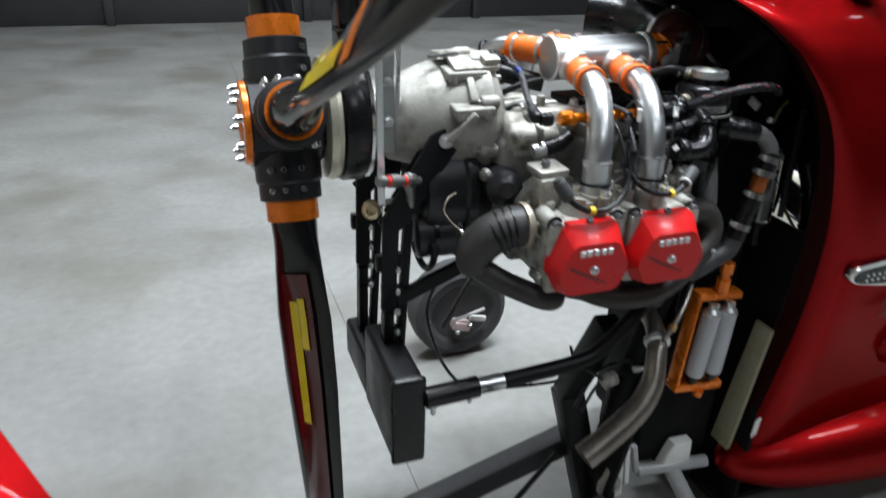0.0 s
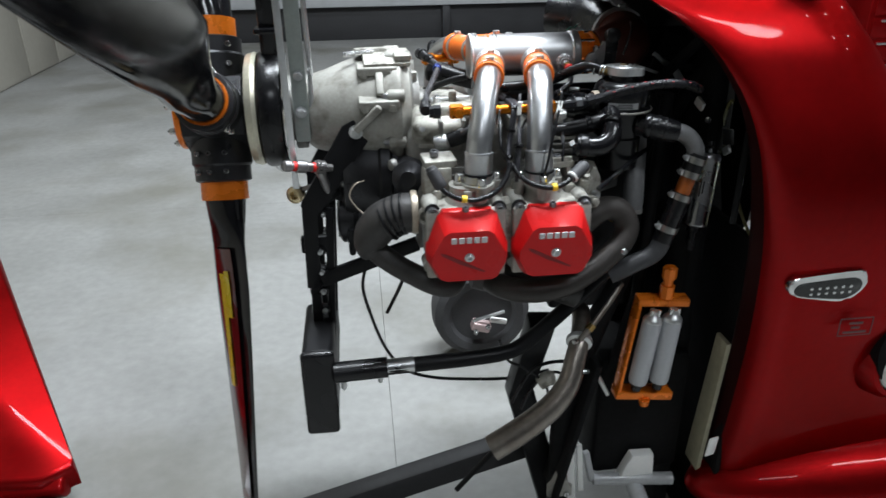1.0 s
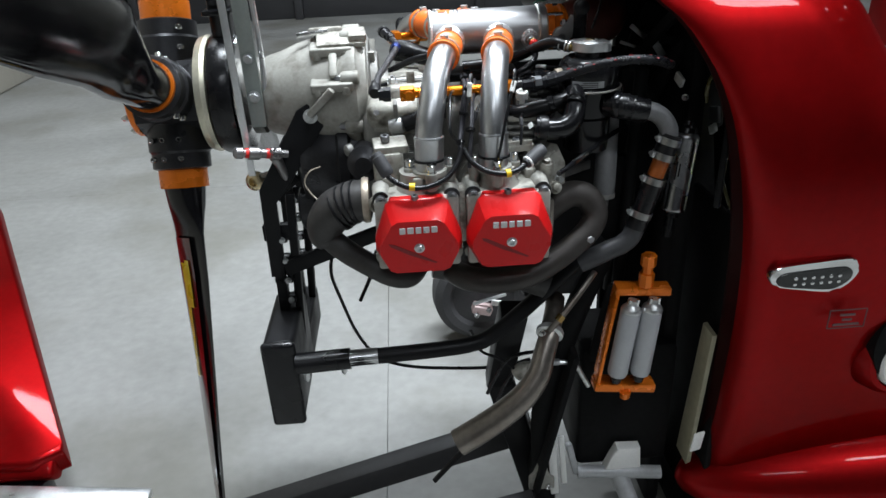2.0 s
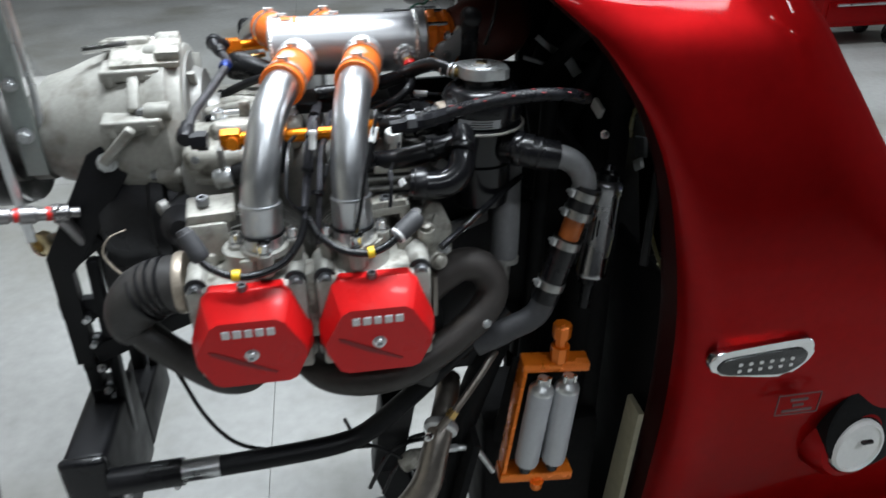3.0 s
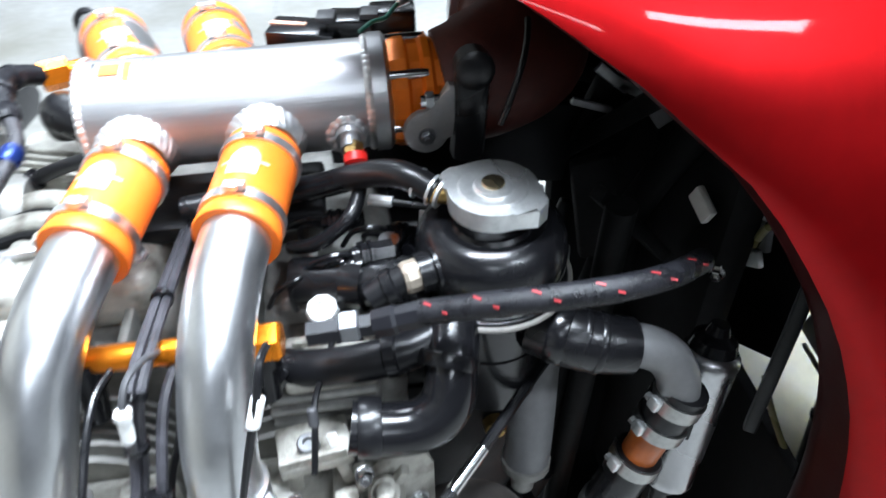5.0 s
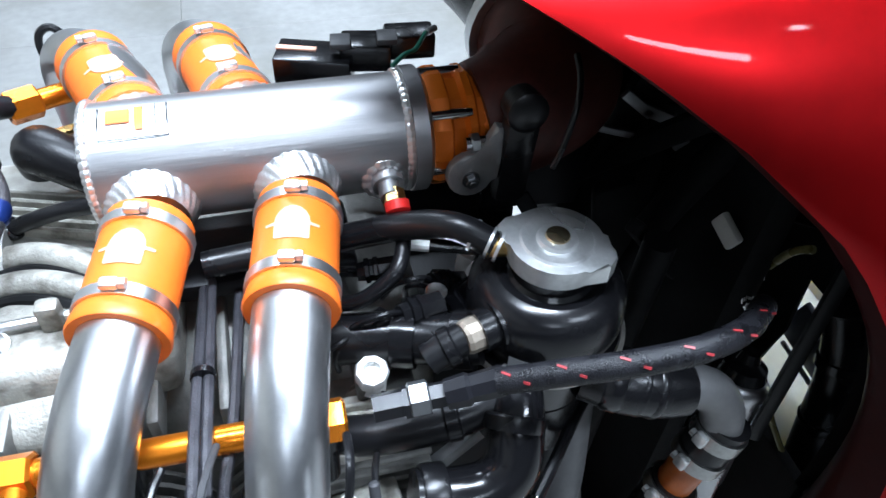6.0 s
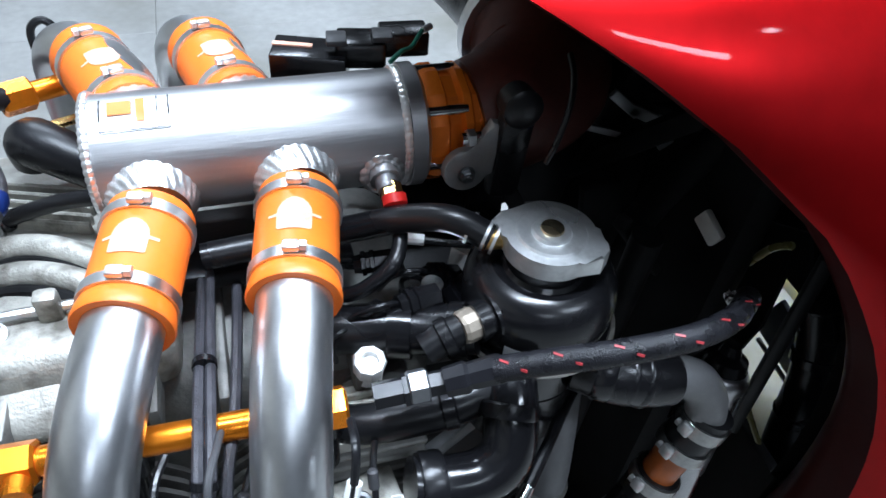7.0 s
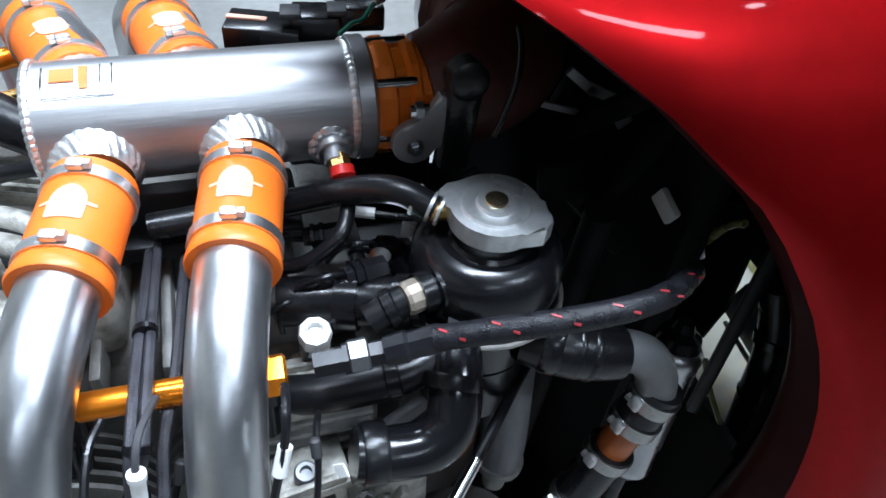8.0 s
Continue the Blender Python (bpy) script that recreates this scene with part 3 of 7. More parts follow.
# ---------------------------------------------------------------- propeller
def propeller():
    hub = Vector((-0.354, 0.275, 0.878))
    prop = thing("propeller", hub, "black pusher propeller with orange blade collars", "propeller")
    part("hub_body", lathe(hub, (1, 0, 0), [(-0.050, 0.055), (-0.046, 0.062), (0.044, 0.062), (0.05, 0.055)], 8), HUB_BLACK, prop, "black anodised hub block", 20)
    plate = part("face_plate", lathe(hub, (-1, 0, 0), [(0.048, 0.057), (0.055, 0.057), (0.057, 0.055), (0.057, 0.03), (0.053, 0.02)], 40), ANODISED, prop, "orange anodised face plate")
    for i in range(8):
        a = radians(22 + 45 * i)
        part("bolt", hexbolt(hub + Vector((-0.057, 0.048 * math.cos(a), 0.048 * math.sin(a))), (-1, 0, 0), 0.0046, 0.0095), CHROME, plate)
    for ang in (252, 72, 158.5, 338.5):
        d = Vector((0, math.cos(radians(ang)), math.sin(radians(ang))))
        t = Vector((0, -d.z, d.y))
        socket = part("blade_socket", lathe(hub, d, [(0.02, 0.046), (0.082, 0.046), (0.086, 0.043), (0.108, 0.043), (0.110, 0.039)], 32), HUB_BLACK, prop)
        for s in (-1, 1):
            for far in (0.066, 0.094):
                part("socket_bolt", capscrew(hub + d * far + (t * s * 0.9 + Vector((s * 0.4, 0, 0))).normalized() * 0.041 + Vector((0.012 * s, 0, 0)), t * s, 0.0045, 0.007), CHROME, socket)
                part("socket_bolt", capscrew(hub + d * far + Vector((0.012 * s, 0, 0)) - t * 0.040, -t, 0.0045, 0.007), CHROME, socket)
        reach = 0.138 if ang in (252, 72) else 0.117
        part("collar", lathe(hub, d, [(0.109, 0.033), (0.109, 0.0362), (reach, 0.0362), (reach, 0.033)], 32), ANODISED, prop, "orange anodised collar")
        # blade sections: distance, chord, thickness, pitch
        bm = bmesh.new()
        rows = []
        near = ang in (158.5, 338.5)
        for s, chord, thick, pitch in [(0.120, 0.067, 0.066, 45), (0.165, 0.068, 0.052, 44), (0.21, 0.086, 0.034, 41), (0.28, 0.108, 0.025, 36), (0.38, 0.116, 0.019, 31), (0.52, 0.106, 0.014, 27), (0.68, 0.086, 0.010, 23), (0.78, 0.064, 0.007, 21), (0.82, 0.03, 0.004, 20)]:
            u = Vector((math.sin(radians(pitch)), 0, 0)) - t * math.cos(radians(pitch))
            w = d.cross(u)
            row = []
            for k in range(20):
                a = 2 * math.pi * k / 20
                x = 0.5 * chord * math.cos(a)
                y = 0.5 * thick * math.sin(a) * (1 if s < 0.2 else (0.75 + 0.5 * math.cos(a) * -1 * 0.5))
                row.append(bm.verts.new(hub + d * s + u * (x + (0.24 * chord * min(1, max(0, (s - 0.16) / 0.12)) if near else 0)) + w * y))
            rows.append(row)
        for a, b in zip(rows, rows[1:]):
            for k in range(20):
                bm.faces.new((a[k], a[(k + 1) % 20], b[(k + 1) % 20], b[k]))
        bm.faces.new(rows[0][::-1])
        bm.faces.new(rows[-1])
        bmesh.ops.subdivide_edges(bm, edges=[e for e in bm.edges if abs((e.verts[0].co - e.verts[1].co).dot(d)) > 0.02], cuts=2, use_grid_fill=True)
        blade = part("blade", bm, CARBON, prop, "glossy black composite blade", 50)
        if ang in (158.5, 252):
            # decals lie on the flat face of the blade
            def strip(name, s0, s1, a0, a1, mat, label, lift=0.0012):
                bm = bmesh.new()
                rows = []
                for k in range(9):
                    s = s0 + (s1 - s0) * k / 8
                    chord = float(np.interp(s, [0.165, 0.21, 0.28, 0.38, 0.52, 0.68], [0.064, 0.086, 0.108, 0.116, 0.106, 0.086]))
                    thick = float(np.interp(s, [0.165, 0.21, 0.28, 0.38, 0.52, 0.68], [0.050, 0.034, 0.025, 0.019, 0.014, 0.010]))
                    p = radians(float(np.interp(s, [0.165, 0.21, 0.28, 0.38, 0.52, 0.68], [44, 41, 36, 31, 27, 23])))
                    u = Vector((math.sin(p), 0, 0)) - t * math.cos(p)
                    w = d.cross(u)
                    w = w if w.x < 0 else -w
                    rows.append([bm.verts.new(hub + d * s + u * (a * 0.5 + (0.24 if near else 0)) * chord + w * (0.5 * thick * (1.0 - 0.6 * a * a) * 0.98 + lift)) for a in np.linspace(a0, a1, 5)])
                for ra, rb in zip(rows, rows[1:]):
                    for k in range(4):
                        bm.faces.new((ra[k], ra[k + 1], rb[k + 1], rb[k]))
                part(name, bm, mat, blade, label)

            if ang == 158.5:
                strip("yellow_stripe", 0.25, 0.43, -0.55, -0.1, DECAL_YELLOW, "yellow stripe decal")
                strip("yellow_mark", 0.26, 0.33, -0.05, 0.25, DECAL_YELLOW, "unreadable yellow mark")
                strip("orange_band", 0.455, 0.49, -0.6, 0.5, ANODISED, "orange band")
                continue
            strip("red_decal", 0.215, 0.66, -0.50, 0.56, DECAL_RED, "dark red decal")
            strip("yellow_stripe", 0.255, 0.44, -0.20, 0.10, DECAL_YELLOW, "yellow stripe decal", 0.0030)
            strip("yellow_mark", 0.25, 0.325, 0.12, 0.36, DECAL_YELLOW, "unreadable yellow mark", 0.0034)
    part("spacer_disc", lathe(hub, (1, 0, 0), [(0.05, 0.07), (0.052, 0.084), (0.062, 0.087), (0.068, 0.085), (0.068, 0.06)], 48), SPACER, prop, "pale yellowed zinc spacer disc")
    part("spacer_core", lathe(hub, (1, 0, 0), [(0.06, 0.05), (0.15, 0.05)], 32), CAST_DARK, prop)


propeller()


def prerotator():
    unit = thing("prerotator_drive", (-0.26, MID, 0.88), "black belt pulley with rising belt guard and steel rods", "drive")
    c = Vector((-0.266, 0.275, 0.878))
    part("pulley", lathe(c, (1, 0, 0), [(-0.016, 0.06), (-0.016, 0.088), (-0.012, 0.09), (0.012, 0.09), (0.016, 0.088), (0.016, 0.06)], 48), RUBBER, unit, "wide black pulley")
    part("belt_guard", box((-0.262, 0.275, 1.2), (0.030, 0.05, 0.6), 0.004), PLASTIC, unit, "black upright guard")
    part("guard_clip", box((-0.262, 0.255, 1.00), (0.040, 0.04, 0.008), 0.002), PLASTIC, unit)
    part("backing_disc", lathe(c, (1, 0, 0), [(0.018, 0.05), (0.018, 0.086), (0.022, 0.088), (0.024, 0.086), (0.024, 0.05)], 48), CHROME, unit)
    part("push_rod", bar((-0.238, 0.185, 0.775), (-0.246, 0.19, 1.45), 0.010, 0.004, 0.001, up=(0, 1, 0)), STEEL, unit, "flat steel rod")
    part("side_plate", bar((-0.222, 0.215, 0.84), (-0.226, 0.222, 1.45), 0.022, 0.006, 0.001, up=(0, 1, 0)), GREEN_GREY, unit, "grey-green primed plate")
    part("cable", tube([(-0.208, 0.22, 0.87), (-0.205, 0.22, 0.95), (-0.206, 0.215, 1.05), (-0.21, 0.21, 1.4)], 0.004, 8), STEEL, unit)
    part("plate_bolt", hexbolt((-0.222, 0.211, 0.886), (0, -1, 0), 0.007, 0.008), STEEL, unit)
    part("plate_bolt", hexbolt((-0.222, 0.212, 0.94), (0, -1, 0), 0.006, 0.007), STEEL, unit)
    # rod ends at the lower pivot
    p0, p1 = Vector((-0.252, 0.155, 0.822)), Vector((-0.186, 0.185, 0.806))
    pa = (p1 - p0).normalized()
    p = part("pivot", lathe(p0, pa, [(0, 0.005), (0.003, 0.0085), (0.012, 0.0085), (0.014, 0.006), (0.020, 0.006), (0.021, 0.0095), (0.036, 0.0095), (0.038, 0.007), (0.052, 0.007), (0.053, 0.0105), (0.066, 0.0105), (0.068, 0.006), (0.078, 0.006)], 14), PIVOT, unit, "bright stepped steel pivot shaft")
    for f in (0.016, 0.046):
        part("red_ring", lathe(p0 + pa * f, pa, [(0, 0.0074), (0.005, 0.0074)], 14), RED_MARK, p, "red ring")
    part("rod_end", lathe(p0 + pa * 0.058, Vector((0.2, 0.4, -1)), [(-0.010, 0.006), (0.0, 0.0095), (0.022, 0.007), (0.05, 0.006)], 14), PIVOT, p)
    part("eye", lathe((-0.243, 0.222, 0.753), (-0.4, -1, 0.1), [(-0.008, 0.011), (-0.006, 0.014), (0.006, 0.014), (0.008, 0.011), (0.008, 0.007), (0.0, 0.006)], 20), ZINC, p, "yellow zinc rod eye")
    part("link", bar((-0.236, 0.222, 0.760), (-0.205, 0.20, 0.775), 0.008, 0.008, 0.002), PIVOT, p)


prerotator()


# ---------------------------------------------------------------- engine
def engine():
    eng = thing("aircraft_engine", (0.05, MID, 0.62), "four-cylinder flat aircraft engine with two red rocker covers", "engine")
    ax = Vector((1, 0, 0))
    g = Vector((0, MID, 0.872))
    # reduction gearbox
    gb = part("gearbox_housing", lathe(g + ax * -0.215, ax, [(0, 0.03), (0, 0.052), (0.008, 0.058), (0.03, 0.064), (0.055, 0.074), (0.085, 0.083), (0.12, 0.087), (0.132, 0.0940), (0.142, 0.0940), (0.146, 0.088), (0.156, 0.084), (0.158, 0.080)], 48), CAST, eng, "grey cast gearbox housing")
    for a in (20, 65, 110, 155, 200, 245, 290, 335):
        r = radians(a)
        q = g + Vector((-0.09, 0.09 * math.cos(r), 0.09 * math.sin(r)))
        part("lug", lathe(q, ax, [(-0.004, 0.008), (0.0, 0.010), (0.02, 0.010), (0.022, 0.008)], 12), CAST, gb)
        part("flange_bolt", hexbolt(q + ax * -0.003, -ax, 0.005, 0.008), STEEL, gb)
    # two square ledges, one above the other, on the near side
    for y, z in ((0.226, 0.944), (0.191, 0.902)):
        pad = part("ledge", box((-0.107, y, z), (0.060, 0.034, 0.013), 0.003, (8, 0, 2), segs=3), CAST, gb, "cast square ledge")
        part("gusset", box((-0.107, y + 0.006, z - 0.014), (0.046, 0.022, 0.018), 0.004, (24, 0, 2), segs=2), CAST, pad)
        for sx in (-1, 1):
            part("ledge_boss", lathe((-0.107 + sx * 0.020, y - 0.012, z - 0.012), (0, 0, 1), [(0, 0.006), (0.006, 0.0065), (0.010, 0.0065)], 12), CAST, pad)
    part("web", bar((-0.104, 0.222, 0.944), (-0.104, 0.190, 0.910), 0.012, 0.016, 0.003, up=(0, 1, 0)), CAST, gb)
    part("top_plate", box((-0.092, 0.236, 0.957), (0.070, 0.046, 0.008), 0.0025, (20, 0, 3), segs=2), CAST_PALE, gb, "flat cast top plate")
    part("top_plate", box((-0.068, 0.226, 0.961), (0.026, 0.020, 0.010), 0.003, (14, 0, 3), segs=2), CAST_PALE, gb)
    part("brace_arm", bar((-0.143, 0.180, 0.862), (-0.106, 0.172, 0.899), 0.011, 0.012, 0.003, up=(0, 1, 0)), CAST, gb)
    part("top_pad", box((-0.115, 0.262, 0.963), (0.05, 0.035, 0.012), 0.004, (-8, 0, 4)), CAST_PALE, gb)
    part("end_cover", lathe(g + ax * -0.059, ax, [(0, 0.078), (0.004, 0.076), (0.006, 0.060), (0.016, 0.056), (0.018, 0.030), (0.03, 0.028)], 40), CAST_DARK, gb, "grimy inner cover")
    for a in (30, 75, 120, 165):
        r = radians(a)
        part("cover_rib", bar(g + Vector((-0.052, 0.036 * math.cos(r), 0.036 * math.sin(r))), g + Vector((-0.052, 0.074 * math.cos(r), 0.074 * math.sin(r))), 0.005, 0.012, 0.001, up=(1, 0, 0)), CAST, gb)
    part("top_stud", tube([(-0.155, 0.245, 0.962), (-0.11, 0.245, 0.966)], 0.004, 8), CHROME, gb)
    part("nose_ring", lathe(g + ax * -0.235, ax, [(0, 0.04), (0, 0.056), (0.016, 0.056), (0.016, 0.04)], 32), CAST_DARK, gb)
    # crankcase
    case = part("crankcase", box((0.065, MID, 0.79), (0.27, 0.22, 0.16), 0.025, segs=3), CAST_DARK, eng, "grimy cast crankcase")
    for i in range(6):
        part("case_rib", box((-0.02 + i * 0.034, 0.2, 0.872), (0.006, 0.12, 0.02), 0.002), CAST_DARK, case)
    part("top_cover", box((0.015, 0.20, 0.878), (0.095, 0.07, 0.035), 0.010, (-10, 0, 0), segs=3), CAST_PALE, case, "pale cast cover")
    for x in (-0.022, 0.052):
        part("case_bolt", hexbolt((x, 0.19, 0.898), (0, -0.15, 1), 0.006, 0.009), STEEL, case)
    part("lower_housing", lathe((-0.172, 0.258, 0.772), ax, [(0, 0.05), (0.006, 0.072), (0.02, 0.078), (0.06, 0.080), (0.064, 0.085), (0.078, 0.085), (0.082, 0.078), (0.12, 0.075)], 40), HUB_BLACK, eng, "black lower gearbox housing")
    # ribbed top of the case, with its hose stub
    deck = part("ribbed_deck", box((-0.006, 0.292, 0.872), (0.10, 0.13, 0.030), 0.006), CAST, eng, "cast ribbed case top")
    for i in range(5):
        part("fin", box((-0.022, 0.282 + i * 0.0078, 0.890), (0.085, 0.0028, 0.010), 0.001, (0, 0, -18), segs=1), CAST_PALE, deck)
    part("curved_web", tube([(-0.05, 0.262, 0.884), (-0.015, 0.258, 0.892), (0.015, 0.243, 0.893), (0.04, 0.22, 0.885)], 0.008, 12), CAST_PALE, deck)
    part("curved_web", tube([(-0.05, 0.238, 0.885), (-0.015, 0.236, 0.893), (0.015, 0.224, 0.893), (0.04, 0.205, 0.886)], 0.0075, 12), CAST_PALE, deck)
    # Black strips laid between the webs stand for their shaded gaps.
    for dy in (0.0, 0.022):
        part("gap_shade", tube([(-0.045, 0.249 - dy, 0.885), (-0.015, 0.247 - dy, 0.892), (0.015, 0.233 - dy, 0.892), (0.036, 0.214 - dy, 0.886)], 0.0036, 8), INNER_BLACK, deck, "black strip for the shaded gap between the webs")
    # A flat black sheet puts in the shade under the plenum.
    part("cavity_shade", box((0.105, 0.232, 0.897), (0.11, 0.055, 0.012), 0.003), FRAME_BLACK, eng, "black sheet for the shade below the plenum")
    lug = part("clamp_lug", box((0.004, 0.200, 0.902), (0.012, 0.010, 0.022), 0.003), CAST_PALE, eng)
    part("lug_pin", tube([(-0.03, 0.200, 0.900), (0.03, 0.202, 0.901)], 0.0028, 8), STEEL, lug)
    # finned side of the case and bosses next to the front head
    fins = part("fin_block", box((0.150, 0.150, 0.828), (0.062, 0.06, 0.055), 0.005), CAST_DARK, eng, "dark finned case side")
    for i in range(5):
        part("fin", box((0.150, 0.118, 0.807 + i * 0.0105), (0.060, 0.014, 0.004), 0.001, segs=1), CAST_DARK, fins)
    part("fin_cap", box((0.156, 0.128, 0.860), (0.05, 0.035, 0.010), 0.003), CAST_PALE, fins, "pale cast ledge")
    for k in range(4):
        part("top_fin", box((0.158, 0.118 + 0.006 * k, 0.866), (0.045, 0.0022, 0.008), 0.0006, segs=1), CAST_PALE, fins)
    boss = part("case_bracket", box((0.142, 0.096, 0.828), (0.040, 0.028, 0.009), 0.0018, (4, 0, 8), segs=2), CAST_PALE, eng, "pale cast bracket")
    part("bracket_wall", box((0.128, 0.100, 0.812), (0.008, 0.026, 0.028), 0.0015, (0, 6, 8)), CAST_PALE, boss)
    part("bracket_wall", box((0.156, 0.098, 0.812), (0.007, 0.026, 0.028), 0.0015, (0, -8, 8)), CAST_PALE, boss)
    part("bracket_lip", bar((0.124, 0.082, 0.834), (0.160, 0.087, 0.834), 0.004, 0.008, 0.001), CAST_PALE, boss)
    part("side_plate", prism([(-0.020, -0.030), (0.022, -0.036), (0.026, 0.004), (0.016, 0.030), (0.004, 0.034), (-0.006, 0.022), (-0.020, 0.018)], Matrix.Translation((0.180, 0.092, 0.795)) @ pose(0, 0, 0, 78, 0, 18), 0.010, 0.002), CAST_PALE, eng, "pale cast side plate")
    part("plate_rib", bar((0.168, 0.080, 0.776), (0.190, 0.078, 0.822), 0.005, 0.006, 0.001, up=(0, 1, 0)), CAST_PALE, eng)
    part("plate_stud", hexbolt((0.196, 0.084, 0.780), (0.3, -1, 0.2), 0.0048, 0.010), STEEL, eng)
    part("plate_stud", hexbolt((0.168, 0.076, 0.826), (0.1, -0.8, 0.6), 0.0042, 0.009), CHROME, eng)
    part("bracket_bolt", capscrew((0.140, 0.092, 0.833), (0, -0.1, 1), 0.0062, 0.007), STEEL_NUT, boss)
    part("head_boss", lathe((0.178, 0.075, 0.805), (0, -0.5, 1), [(-0.02, 0.011), (0.004, 0.010), (0.007, 0.008), (0.007, 0.005), (0.012, 0.005), (0.013, 0.003)], 18), CAST_PALE, eng, "pale cast boss")
    part("head_boss", lathe((0.186, 0.07, 0.775), (0.3, -1, 0.2), [(-0.03, 0.010), (0.010, 0.009), (0.010, 0.006), (0.015, 0.006), (0.016, 0.004)], 12), CAST_PALE, eng, "pale cast boss")
    part("valve_spacer", box((0.060, 0.050, 0.755), (0.010, 0.03, 0.075), 0.003), CAST_PALE, eng)
    # dark brackets and a pale plug in the gap between the gearbox and the rear head
    shoulder = part("case_shoulder", box((-0.020, 0.182, 0.862), (0.080, 0.060, 0.052), 0.014, (26, 0, -6), segs=3), CAST_PALE, eng, "pale cast case shoulder")
    part("shoulder_rib", bar((-0.052, 0.166, 0.842), (0.012, 0.160, 0.838), 0.012, 0.010, 0.003), CAST, shoulder)
    part("stud_nut", hexbolt((-0.046, 0.158, 0.866), (-0.1, -1, 0.5), 0.005, 0.007), STEEL, shoulder)
    part("sender", lathe((-0.030, 0.150, 0.846), (1, -0.15, 0.25), [(0, 0.006), (0.002, 0.011), (0.016, 0.0125), (0.020, 0.011), (0.022, 0.007)], 18), CAP_ZINC, eng, "bright round sender")
    part("sender_boot", tube([(-0.008, 0.147, 0.851), (0.010, 0.144, 0.858), (0.026, 0.144, 0.868)], [0.011, 0.0115, 0.009], 16), RUBBER, eng, "black rubber boot")
    ledge = part("rear_ledge", box((-0.030, 0.098, 0.838), (0.046, 0.040, 0.012), 0.003, (4, 0, 6), segs=2), CAST_PALE, eng, "pale cast head ledge")
    part("ledge_bolt", capscrew((-0.036, 0.094, 0.846), (0, -0.1, 1), 0.0062, 0.008), STEEL_NUT, ledge)
    part("ledge_wall", box((-0.034, 0.088, 0.812), (0.040, 0.030, 0.044), 0.006, (0, 0, 6), segs=2), CAST_PALE, ledge)
    part("side_port", lathe((-0.052, 0.060, 0.770), (-0.3, -1, 0.1), [(-0.02, 0.013), (0.004, 0.012), (0.005, 0.008), (0.000, 0.006)], 16), CAST_PALE, eng, "pale cast side port")
    eye = part("lifting_eye", lathe((0.151, 0.150, 0.845), (0, -1, 0.2), [(-0.006, 0.008), (-0.006, 0.0125), (0.0, 0.0145), (0.006, 0.0125), (0.006, 0.008), (0.002, 0.0072)], 24), CAST_PALE, eng, "pale cast lifting eye")
    part("eye_plug", lathe((0.151, 0.150, 0.845), (0, -1, 0.2), [(-0.004, 0.0078), (0.002, 0.0078), (0.003, 0.006)], 18), CAST_DARK, eye)
    # Added sheet, not an engine part: it blacks out a bright gap.
    part("gap_sheet", box((0.175, 0.150, 0.632), (0.060, 0.005, 0.090), 0.002), FRAME_BLACK, eng, "black sheet added to darken the gap below the engine")
    drum = part("oil_filter", lathe((-0.178, 0.232, 0.703), (1, -0.12, 0.05), [(0, 0.0), (0, 0.028), (0.003, 0.036), (0.006, 0.039), (0.060, 0.040), (0.064, 0.043), (0.070, 0.043), (0.072, 0.036)], 32), HUB_BLACK, eng, "black oil filter drum")
    part("drum_band", lathe((-0.150, 0.2285, 0.7045), (1, -0.12, 0.05), [(0, 0.0395), (0.001, 0.0412), (0.007, 0.0412), (0.008, 0.0395)], 32), PLASTIC, drum)
    for k in range(8):
        a = radians(45 * k + 10)
        part("drum_flute", bar((-0.1795, 0.232 + 0.014 * math.cos(a), 0.703 + 0.014 * math.sin(a)), (-0.1795, 0.232 + 0.030 * math.cos(a), 0.703 + 0.030 * math.sin(a)), 0.004, 0.003, 0.0008, up=(1, 0, 0)), HUB_BLACK, drum)
    part("drum_cradle", tube([(-0.160, 0.232 + 0.056 * math.cos(a), 0.703 + 0.056 * math.sin(a)) for a in np.linspace(math.pi * 0.98, math.pi * 1.75, 9)], 0.0055, 10, 3), FRAME_BLACK, eng, "black curved cradle bar")
    part("oil_pan", box((0.165, 0.24, 0.665), (0.09, 0.12, 0.11), 0.012, segs=3), CAST_DARK, eng, "dark oil pan")
    part("starter", lathe((-0.06, 0.15, 0.72), ax, [(0, 0.025), (0.004, 0.036), (0.03, 0.038), (0.035, 0.03)], 24), CAST_DARK, eng, "dark cast alternator end")
    part("sump", lathe((-0.075, MID, 0.775), ax, [(0, 0.06), (0.01, 0.09), (0.03, 0.095), (0.05, 0.08)], 32), CAST_DARK, eng, "grimy dark lower housing")
    part("side_boss", lathe((-0.065, 0.165, 0.795), (-0.2, -1, 0.1), [(-0.02, 0.03), (0.02, 0.026), (0.024, 0.018), (0.03, 0.012)], 20), HUB_BLACK, eng)
    part("small_boss", lathe((-0.088, 0.168, 0.812), (-1, -0.6, 0), [(0, 0.009), (0.008, 0.008), (0.010, 0.004)], 16), CAST_DARK, eng)
